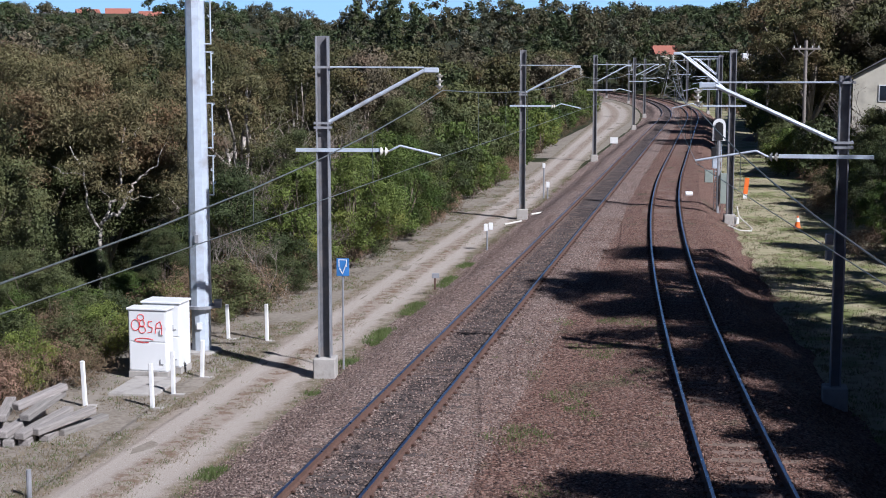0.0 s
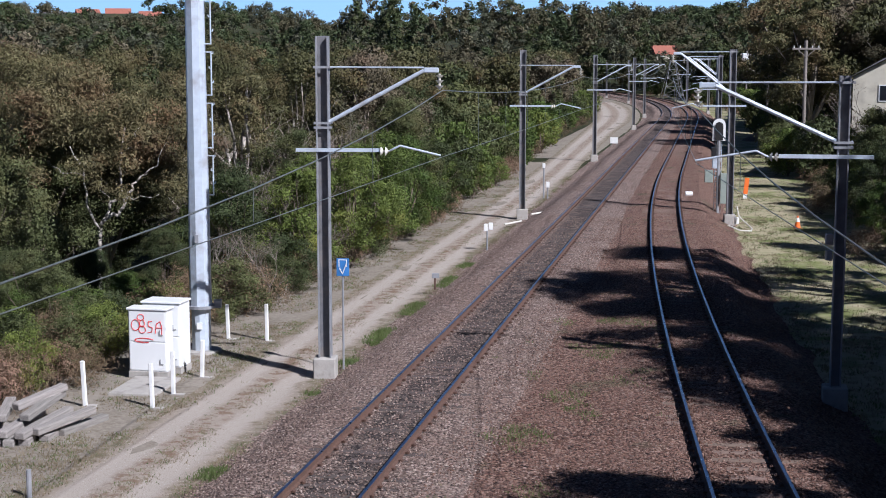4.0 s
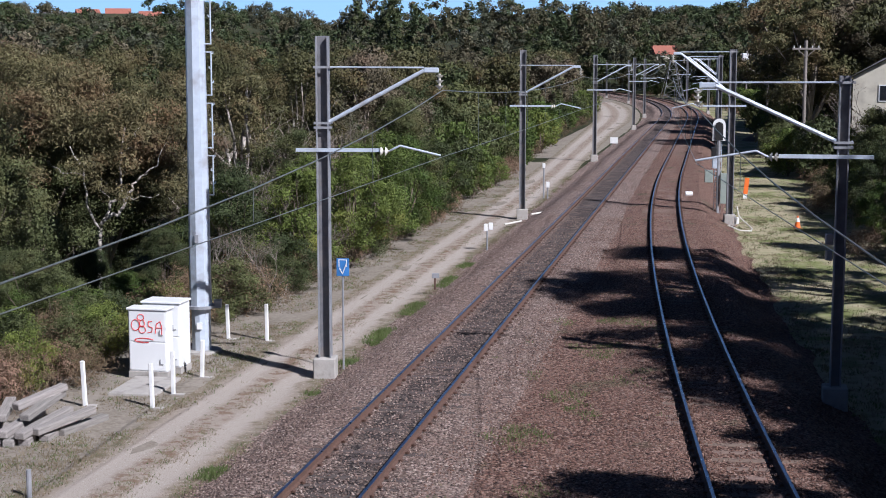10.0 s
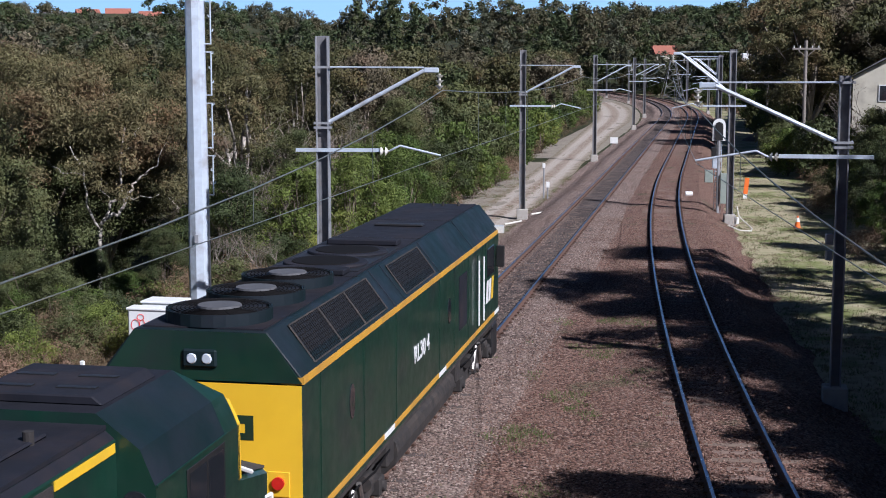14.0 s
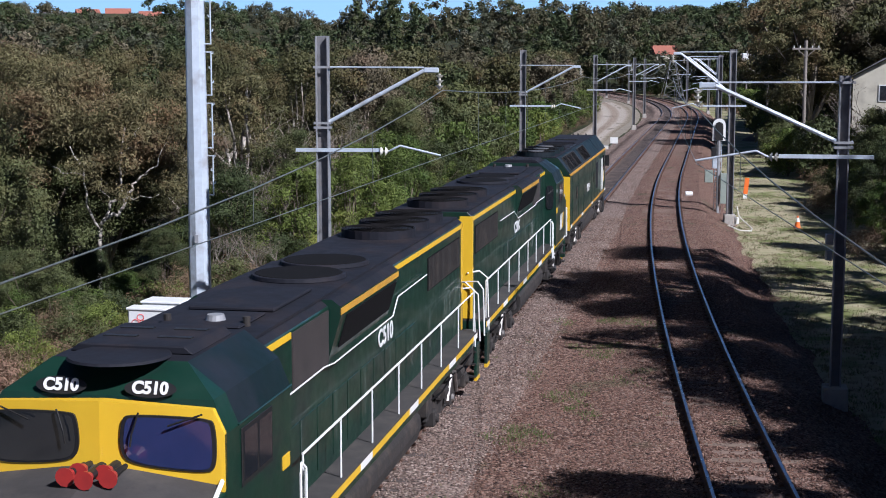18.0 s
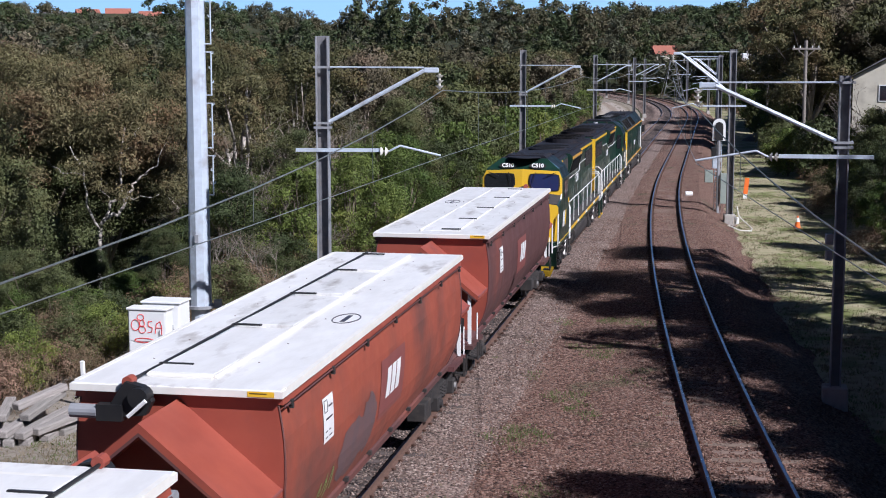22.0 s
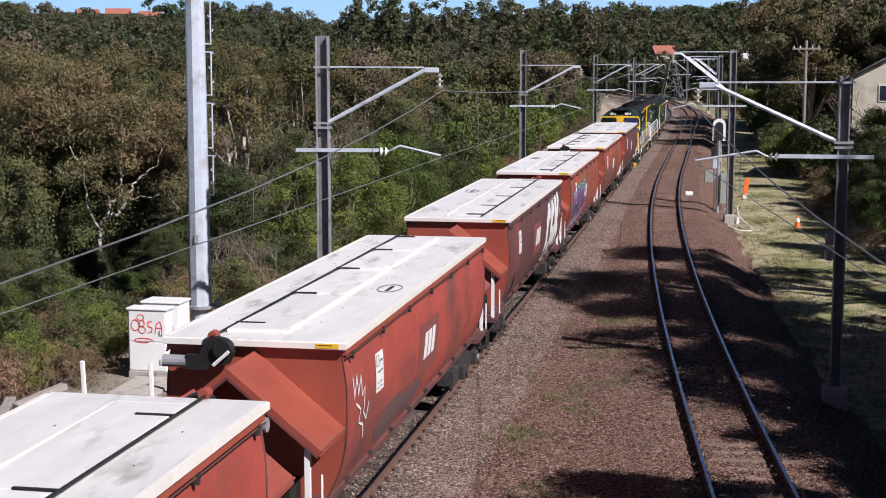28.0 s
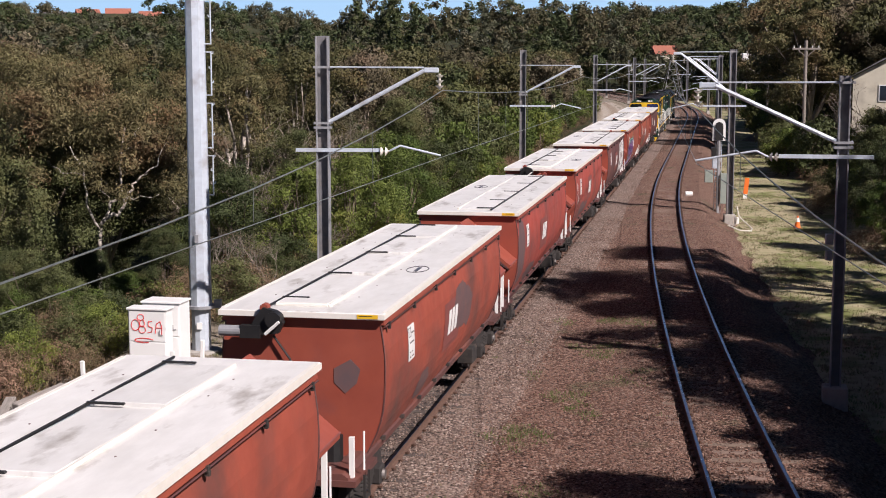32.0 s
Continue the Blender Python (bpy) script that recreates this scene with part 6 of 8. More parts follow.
    part("shaft_joint", bm, M_OXIDE_END, t)
    # lid motor
    bm = bmesh.new()
    rod(bm, (-1.40, -6.98, 3.20), (-1.02, -6.98, 3.20), 0.095, n=14)
    part("motor", bm, M_GALV_DARK, t, "bright air cylinder of the lid")
    bm = boxes((-1.02, -0.66, -7.06, -6.9, 3.09, 3.31))
    prism(bm, [(-0.95, 3.12), (-0.35, 3.18), (-0.26, 3.36), (-0.38, 3.56), (-0.62, 3.62), (-0.72, 3.5)], -7.02, -6.88)
    rod(bm, (-0.42, -7.10, 3.42), (-0.42, -6.88, 3.42), 0.14, n=14)
    part("motor_bracket", bm, M_BLACK, t, "black motor bracket")
    part("motor_link", rods(0.03, [(-0.55, -7.12, 3.18), (-0.30, -7.12, 3.40)], n=6), M_WHITE, t)
    # end hoods
    for k, on in zip((-1, 1), hoods):
        y0, y1 = k * (L + 0.005), k * (L + 1.38)
        lo, hi = min(y0, y1), max(y0, y1)
        if on:
            bm = bmesh.new()
            prism(bm, [(0, 3.36), (1.40, 2.20), (1.40, 2.10), (1.36, 2.12), (0, 3.24), (-1.36, 2.12), (-1.40, 2.10), (-1.40, 2.20)], lo, hi)
            part("end_hood", bm, M_OXIDE_END, t, "gabled oxide-red hood over the wagon end")
            bm = bmesh.new()
            for s in (-1, 1):
                o = [(0, 3.24), (s * 1.36, 2.12), (s * 1.36, 2.07), (0, 3.19)]
                prism(bm, o, y1 - k * 0.03, y1)
            part("hood_lip", bm, M_MAROON, t)
            for s in (-1, 1):
                part("hood_edge", rods(0.02, [(s * 1.405, lo, 2.19), (s * 1.405, hi, 2.19)], n=5), M_PATCH, t)
        for s in (-1, 1):
            bm = boxes((s * 1.18 - 0.04, s * 1.18 + 0.04, y1 - k * 0.10 - 0.04, y1 - k * 0.10 + 0.04, 1.0, 2.22 if on else 1.7))
            part("corner_post", bm, M_WHITE, t, "white corner post")
            part("step", boxes((s * 1.27 - 0.12, s * 1.27 + 0.12, y1 - k * 0.5, y1 - k * 0.18, 0.62, 0.66)), M_UNDER, t)
            for q in (0.18, 0.5):
                part("step_hanger", boxes((s * 1.37 - 0.02, s * 1.37 + 0.02, y1 - k * q - 0.02, y1 - k * q + 0.02, 0.62, 1.05)), M_UNDER, t)
            handrail("grab_rail", [(s * 1.33, y1 - k * 0.32, 1.1), (s * 1.33, y1 - k * 0.32, 1.75)], t, 0.018)
        part("end_platform", boxes((-1.3, 1.3, min(k * 6.7, k * 8.25), max(k * 6.7, k * 8.25), 0.92, 1.02)), M_MAROON, t, "grimy end platform")
        for x in (-0.7, 0.0, 0.6):
            part("brake_gear", rods(0.18, [(x, k * (L + 0.3), 1.02), (x, k * (L + 0.3), 1.45)], n=10), M_BLACK, t, "black brake gear under the hood")
        bm = bmesh.new()
        prism(bm, [(1.0, 1.0), (-1.0, 1.0), (-0.3, 0.45), (0.3, 0.45)], min(k * 0.8, k * 3.6), max(k * 0.8, k * 3.6))
        part("discharge_chute", bm, M_MAROON, t)
        coupler(t, k * 8.2)
        bogie(t, k * 6.6, (-0.88, 0.88), 0.43)
    part("centre_sill", boxes((-0.25, 0.25, -8.2, 8.2, 0.62, 0.98)), M_UNDER, t)
    part("equipment_box", boxes((0.85, 1.24, 3.7, 4.35, 0.50, 0.88)), M_UNDER, t, "grimy grey equipment box", bevel=0.02)
    part("equipment_box", boxes((-1.24, -0.85, -4.35, -3.7, 0.50, 0.88)), M_UNDER, t, "grey equipment box", bevel=0.02)
    # marks on the side that faces the second track
    f = side
    for c in (1, -1):
        x0, x1 = (1.0, 1.36) if c > 0 else (-1.36, -1.0)
        bm = boxes((x0, x1, min(-c * 6.86, -c * 6.864), max(-c * 6.86, -c * 6.864), 3.455, 3.525))
        part("warning_label", bm, M_YELLOW, t, "yellow warning label")
        part("label_bar", boxes((x0 + 0.03, x1 - 0.1, min(-c * 6.866, -c * 6.869), max(-c * 6.866, -c * 6.869), 3.495, 3.505)), M_BLACK, t)
    yl = f * -4.55
    bm = bmesh.new()
    panel_on_hull(bm, yl - 0.28, yl + 0.28, 2.30, 2.96, f, 0.012)
    plate = part("data_plate", bm, M_SPRAY_WHITE, t, "white data plate with unreadable marks")
    for (a, b, z0, z1) in ((-0.28, -0.05, 2.72, 2.74), (-0.28, -0.05, 2.95, 2.97), (-0.28, -0.25, 2.74, 2.95), (-0.08, -0.05, 2.74, 2.95), (0.0, 0.26, 2.79, 2.83), (-0.2, 0.24, 2.56, 2.60), (-0.24, -0.1, 2.32, 2.35), (0.0, 0.12, 2.32, 2.35), (-0.24, -0.1, 2.20, 2.23), (0.0, 0.2, 2.20, 2.23)):
        a, b = (a, b) if f > 0 else (-b, -a)
        bm = bmesh.new()
        panel_on_hull(bm, yl + a * 0.82, yl + b * 0.82, 2.30 + (z0 - 2.12) * 0.73, 2.30 + (z1 - 2.12) * 0.73, f, 0.017)
        part("data_bar", bm, M_SPRAY_DARK, plate)
    bm = bmesh.new()
    panel_on_hull(bm, f * -0.3 - 0.95, f * -0.3 + 0.95, 1.75, 2.75, f, 0.008, 0.15)
    part("repaint_panel", bm, M_PATCH, t, "paler maroon repainted panel")
    emblem(t, f * -0.2, 2.3, 0.60, f, M_SPRAY_WHITE, M_SPRAY_WHITE)
    bm = bmesh.new()
    pts = [(0.95 + 0.22 * math.cos(a * math.pi / 10), -1.5 + 0.45 * math.sin(a * math.pi / 10)) for a in range(20)]
    for (x0, y0), (x1, y1) in zip(pts, pts[1:] + pts[:1]):
        rod(bm, (x0, y0, 3.546), (x1, y1, 3.546), 0.012, n=4)
    box(bm, 0.91, 0.99, -1.80, -1.20, 3.543, 3.551)
    part("maker_badge", bm, M_SPRAY_DARK, t, "dark oval maker's badge")
    return t


def rounded_line(pts):
    """Cuts the corners of an open line twice."""
    for _ in range(2):
        cut = [q for a, b in zip(pts, pts[1:]) for q in ((a[0] * 0.75 + b[0] * 0.25, a[1] * 0.75 + b[1] * 0.25), (a[0] * 0.25 + b[0] * 0.75, a[1] * 0.25 + b[1] * 0.75))]
        pts = [pts[0]] + cut[1:-1] + [pts[-1]]
    return pts


def painted(t, side, rows, name="graffiti", label="spray-painted graffiti"):
    """Sprayed shapes, each a part: (material, [strokes (width, points)], [blobs], lift)."""
    for mt, strokes, blobs, lift in rows:
        for w, pts in strokes:
            bm = bmesh.new()
            stroke(bm, pts, w, side, lift)
            part(name, bm, mt, t, label)
        for i, (cy, cz, ry, rz) in enumerate(blobs):
            bm = bmesh.new()
            blob(bm, cy, cz, ry, rz, side, lift + 0.0006 * i, seed=i)
            part(name, bm, mt, t, label)


def make_wagons():
    starts = (36.4, 18.92, 1.46, -15.75, -33.67, -51.22, -68.3, -86.0)
    turned = (True, False, True, True, False, True, False, False)
    dark = (True, False, False, True, False, False, False, False)
    for i, (s0, tn, dk) in enumerate(zip(starts, turned, dark)):
        side = -1 if tn else 1
        hoods = (False, True) if i == 6 else (True, True)
        w = build_wagon(dk, hoods, side, i > 0)
        q = side
        if i == 1:
            painted(w, 1, [(M_SMUDGE, [], [(-2.9, 1.75, 0.9, 0.45), (-1.9, 1.9, 0.5, 0.5)], 0.006),
                           (M_LIME, [(0.04, [(-4.9, 1.2), (-4.7, 1.7), (-4.6, 1.25), (-4.4, 1.75), (-4.3, 1.3), (-4.1, 1.8), (-4.0, 1.4)])], [], 0.012)])
        if i == 2:
            zig = [(q * (-5.9 + 0.30 * j), 1.20 + (0.22 if j % 2 else 0.0) + 0.013 * j) for j in range(22)]
            band = [(q * (-6.3 + 0.62 * j), 1.24 + 0.026 * j) for j in range(11)]
            shapes = ([(-0.30, 0.05), (-0.36, 0.45), (-0.16, 0.76), (0.16, 0.70), (0.28, 0.40), (0.05, 0.30)],
                      [(0.28, 0.68), (-0.05, 0.80), (-0.30, 0.50), (-0.24, 0.14), (0.08, 0.02), (0.30, 0.22)],
                      [(-0.28, 0.10), (-0.30, 0.72), (0.05, 0.84), (0.26, 0.60), (0.02, 0.42), (0.30, 0.08)],
                      [(0.26, 0.74), (-0.14, 0.82), (-0.26, 0.56), (0.12, 0.44), (0.28, 0.20), (-0.02, 0.02), (-0.26, 0.10)])
            letters = [[(q * (-5.35 + 0.93 * j + u * 1.1), 1.62 + 0.035 * j + w_) for u, w_ in rounded_line(shapes[j % 4])] for j in range(6)]
            spikes = [(0.04 + 0.03 * (j % 3), [(q * (-6.0 + 0.165 * j), 1.9 + 0.02 * j), (q * (-5.92 + 0.165 * j + 0.05 * (j % 3)), 2.28 + 0.013 * j + 0.10 * ((j * 7) % 5))]) for j in range(36)]
            painted(w, -1, [(M_LIME, spikes, [(q * (-5.4 + 0.88 * j), 2.10 + 0.05 * j, 0.60, 0.42) for j in range(6)], 0.006),
                            (M_TEAL, [(0.60, p) for p in letters] + [(0.10, [(q * (-6.4 + 0.5 * j), 1.15 + 0.02 * j), (q * (-6.1 + 0.5 * j), 1.42 + 0.03 * j)]) for j in range(12)], [], 0.011),
                            (M_LILAC, [(0.44, band)], [], 0.0145),
                            (M_SPRAY_DARK, [(0.42, p) for p in letters], [], 0.018),
                            (M_PURPLE, [(0.32, p) for p in letters] + [(0.09, zig)], [], 0.022),
                            (M_LILAC, [(0.07, [(y_ + q * 0.03, z_ + 0.07) for y_, z_ in p[:len(p) * 2 // 3]]) for p in letters], [], 0.026),
                            (M_SPRAY_WHITE, [(0.035, [(a_, b_ + 0.08) for a_, b_ in zig])] + [(0.030, [(y_ - q * 0.05, z_ + 0.22) for y_, z_ in p[len(p) // 4:len(p) // 2]]) for p in letters], [], 0.029)])
        if i == 3:
            c = -1
            fat = 0.56
            painted(w, -1, [(M_SPRAY_WHITE, [(fat, [(c * 3.2, 2.75), (c * 2.85, 2.8), (c * 2.45, 2.4), (c * 2.35, 1.75), (c * 2.65, 1.35), (c * 3.15, 1.5)]),
                                             (fat, [(c * 4.25, 2.75), (c * 3.9, 2.8), (c * 3.6, 2.3), (c * 3.6, 1.65), (c * 4.0, 1.4), (c * 4.3, 1.75), (c * 4.1, 2.05)]),
                                             (0.56, [(c * 4.85, 3.1), (c * 4.85, 2.3), (c * 4.75, 1.4)]), (0.50, [(c * 5.75, 3.1), (c * 5.5, 2.7), (c * 5.05, 2.2), (c * 5.5, 1.85), (c * 5.7, 1.35)]),
                                             (0.05, [(c * 3.3, 3.12), (c * 3.2, 2.98), (c * 3.4, 2.92)]), (0.05, [(c * 3.5, 2.95), (c * 3.55, 3.12), (c * 3.65, 2.97)]), (0.05, [(c * 3.72, 2.85), (c * 3.75, 3.15), (c * 3.88, 3.05), (c * 3.76, 3.0)]), (0.05, [(c * 4.0, 3.0), (c * 4.12, 3.16), (c * 4.2, 3.0)]),
                                             (0.05, [(c * 4.32, 3.32), (c * 4.34, 3.02)]), (0.05, [(c * 4.5, 3.3), (c * 4.36, 3.16), (c * 4.52, 3.04)]),
                                             (0.05, [(c * 6.15, 2.62), (c * 6.17, 2.36)]), (0.05, [(c * 6.3, 2.6), (c * 6.24, 2.5), (c * 6.34, 2.42), (c * 6.26, 2.34)])],
                             [(c * 3.1, 2.72, 0.24, 0.2), (c * 3.12, 1.52, 0.22, 0.2), (c * 4.2, 2.74, 0.24, 0.2), (c * 4.08, 2.0, 0.2, 0.18), (c * 4.85, 3.0, 0.3, 0.2), (c * 5.65, 3.0, 0.28, 0.2), (c * 5.1, 2.15, 0.3, 0.32)], 0.012)])
            bm = bmesh.new()
            for z0, k in ((1.28, 6), (1.2, 5)):
                for j in range(k):
                    stroke(bm, [(c * (1.9 + 0.4 * j), z0), (c * (2.1 + 0.4 * j), z0 + 0.12)], 0.05, -1, 0.012)
            part("paint_drip", bm, M_SPRAY_WHITE, w)
        if i == 4:
            painted(w, 1, [(M_SPRAY_WHITE, [(0.045, [(-6.35, 2.9), (-6.3, 2.55), (-6.1, 2.9), (-6.05, 2.55), (-5.85, 2.85), (-5.8, 2.5), (-5.6, 2.6), (-5.7, 2.2), (-5.5, 2.05), (-5.35, 2.3)]), (0.045, [(-6.2, 2.45), (-5.9, 2.3), (-6.0, 2.1), (-5.7, 2.0), (-5.6, 1.75)])], [], 0.014),
                           (M_SMUDGE, [], [(-3.3, 1.55, 1.2, 0.35), (-1.4, 1.5, 0.8, 0.3)], 0.006)])
        if i == 5:
            painted(w, -1, [(M_SMUDGE, [], [(5.9, 2.3, 0.75, 0.95), (3.0, 1.35, 1.4, 0.25)], 0.006)])
        if i == 6:
            painted(w, 1, [(M_SMUDGE, [], [(0.9, 2.45, 0.9, 0.5), (1.6, 2.3, 0.7, 0.45), (-3.0, 1.5, 0.6, 0.3)], 0.009)])
            bm = bmesh.new()
            prism(bm, [(0.55, 2.55), (0.85, 2.72), (1.02, 2.55), (0.95, 2.3), (0.75, 2.12), (0.55, 2.3)], -6.733, -6.729)
            part("end_patch", bm, M_SMUDGE, w, "grey overpainted patch")
            part("end_hose", rods(0.02, [(-0.5, -6.8, 3.1), (-0.2, -6.82, 2.7), (-0.1, -6.8, 2.2)], n=6), M_BLACK, w)
        VEHICLES.append((w, s0 + 6.85, 12.6, tn))


make_wagons()


# ---- locomotives ----
M_HUB = mat("dusty_grey_hub", (0.10, 0.10, 0.105), (0.06, 0.06, 0.065), scale=5, rough=0.7)


def fan(t, x, y, z, r, green=True):
    f = new("roof_fan")
    f.parent = t
    f.location = (x, y, z)
    bm = bmesh.new()
    n = 28
    for a, b, h0, h1 in ((r, r, 0.0, 0.17), (r - 0.05, r - 0.05, 0.17, 0.10)):
        for i in range(n):
            w0, w1 = 2 * math.pi * i / n, 2 * math.pi * (i + 1) / n
            bm.faces.new([bm.verts.new(p) for p in ((a * math.cos(w0), a * math.sin(w0), h0), (a * math.cos(w1), a * math.sin(w1), h0), (b * math.cos(w1), b * math.sin(w1), h1), (b * math.cos(w0), b * math.sin(w0), h1))])
    for i in range(n):
        w0, w1 = 2 * math.pi * i / n, 2 * math.pi * (i + 1) / n
        q = r - 0.05
        bm.faces.new([bm.verts.new(p) for p in ((r * math.cos(w0), r * math.sin(w0), 0.17), (r * math.cos(w1), r * math.sin(w1), 0.17), (q * math.cos(w1), q * math.sin(w1), 0.17), (q * math.cos(w0), q * math.sin(w0), 0.17))])
    part("ring", bm, M_GREEN_ROOF if green else M_ROOF, f)
    bm = bmesh.new()
    ring_disc(bm, 0, 0, 0.02, r - 0.055, 0.138)
    part("well", bm, M_BLACK, f)
    bm = bmesh.new()
    for k in range(1, 13):
        q = r * k / 12.4
        for i in range(n):
            w0, w1 = 2 * math.pi * i / n, 2 * math.pi * (i + 1) / n
            rod(bm, (q * math.cos(w0), q * math.sin(w0), 0.17), (q * math.cos(w1), q * math.sin(w1), 0.17), 0.008, n=3)
    for k in range(6):
        a = math.pi * k / 6
        rod(bm, (-r * math.cos(a), -r * math.sin(a), 0.18), (r * math.cos(a), r * math.sin(a), 0.175), 0.0035, n=3)
    part("grille", bm, M_MESH, f, "round black wire fan guard")
    if green:
        bm = bmesh.new()
        ring_disc(bm, 0, 0, 0.175, r * 0.42, 0.03, 20)
        part("hub_cover", bm, M_HUB, f, "dusty grey hub cover")
    return f


def flat_fan(t, y, z, r):
    """A low round mesh cover over a brake fan."""
    bm = bmesh.new()
    rod(bm, (0, y, z), (0, y, z + 0.075), r, r - 0.02, n=32)
    part("brake_fan", bm, M_ROOF, t, "low round brake fan housing", bevel=0.01)
    bm = bmesh.new()
    rod(bm, (0, y, z + 0.074), (0, y, z + 0.084), r - 0.07, r - 0.09, n=32)
    part("fan_mesh", bm, M_MESH, t, "flat black fan mesh")


def slope_grille(t, y0, y1, p, q, split=2):
    """A wire-mesh panel on a roof slope between the lines p and q, both (x, z)."""
    (xa, za), (xb, zb) = p, q
    nrm = Vector((zb - za, 0, -(xb - xa))).normalized()
    if nrm.z < 0:
        nrm = -nrm
    g = new("roof_grille")
    g.parent = t

    def at(u, y, h):
        return Vector((xa + (xb - xa) * u, y, za + (zb - za) * u)) + nrm * h
    bm = bmesh.new()
    bm.faces.new([bm.verts.new(at(u, y, 0.006)) for u, y in ((0, y0), (0, y1), (1, y1), (1, y0))])
    part("backing", bm, M_BLACK, g)
    bm = bmesh.new()
    for i in range(int((y1 - y0) / 0.09)):
        y = y0 + i * 0.09
        rod(bm, at(0, y, 0.016), at(1, y, 0.016), 0.005, n=3)
    for k in range(1, 9):
        rod(bm, at(k / 9, y0, 0.02), at(k / 9, y1, 0.02), 0.004, n=3)
    part("wire_mesh", bm, M_MESH, g)
    bm = bmesh.new()
    edge = [(0, y0), (0, y1), (1, y1), (1, y0), (0, y0)]
    for (u, y), (v, w) in zip(edge, edge[1:]):
        rod(bm, at(u, y, 0.012), at(v, w, 0.012), 0.018, n=4)
    for k in range(1, split):
        y = y0 + (y1 - y0) * k / split
        rod(bm, at(0, y, 0.012), at(1, y, 0.012), 0.02, n=4)
    part("frame", bm, M_UNDER, g)


def under_gear(t, y):
    """Brake cylinders, sand boxes, dampers and pipes outside a bogie."""
    for s in (-1, 1):
        for q in (-1.0, 1.0):
            bm = bmesh.new()
            rod(bm, (s * 1.34, y + q - 0.22, 0.86), (s * 1.34, y + q + 0.22, 0.86), 0.13, n=12)
            rod(bm, (s * 1.34, y + q + 0.22, 0.86), (s * 1.34, y + q + 0.5, 0.84), 0.04, n=6)
            part("brake_cylinder", bm, M_UNDER, t, "grimy brake cylinder")
            bm = bmesh.new()
            rod(bm, (s * 1.38, y + q * 0.55, 0.55), (s * 1.40, y + q * 0.2, 1.05), 0.05, n=8)
            part("damper", bm, M_STEEL, t, "oily damper strut")
        for q in (-2.55, 2.55):
            part("sand_box", boxes((min(s * 1.08, s * 1.40), max(s * 1.08, s * 1.40), y + q - 0.26, y + q + 0.26, 0.72, 1.16)), M_UNDER, t, bevel=0.03)
            part("sand_pipe", rods(0.025, [(s * 1.2, y + q, 0.72), (s * 1.05, y + q * 0.92, 0.4), (s * 0.85, y + q * 0.88, 0.15)], n=6), M_UNDER, t)
        part("brake_pipe", rods(0.02, [(s * 1.41, y - 2.4, 1.02), (s * 1.42, y - 1.2, 0.94), (s * 1.42, y, 1.04), (s * 1.42, y + 1.3, 0.95), (s * 1.41, y + 2.4, 1.02)], n=6), M_MESH, t)


def side_stripe(t, x, y0, y1, z, h, mt, label, white=()):
    for s in (-1, 1):
        bm = boxes((min(s * x, s * (x + 0.012)), max(s * x, s * (x + 0.012)), y0, y1, z, z + h))
        part("stripe", bm, mt, t, label)
        for a, b in white:
            part("stripe_block", boxes((min(s * x, s * (x + 0.017)), max(s * x, s * (x + 0.017)), a, b, z, z + h)), M_WHITE, t, "white stripe block")


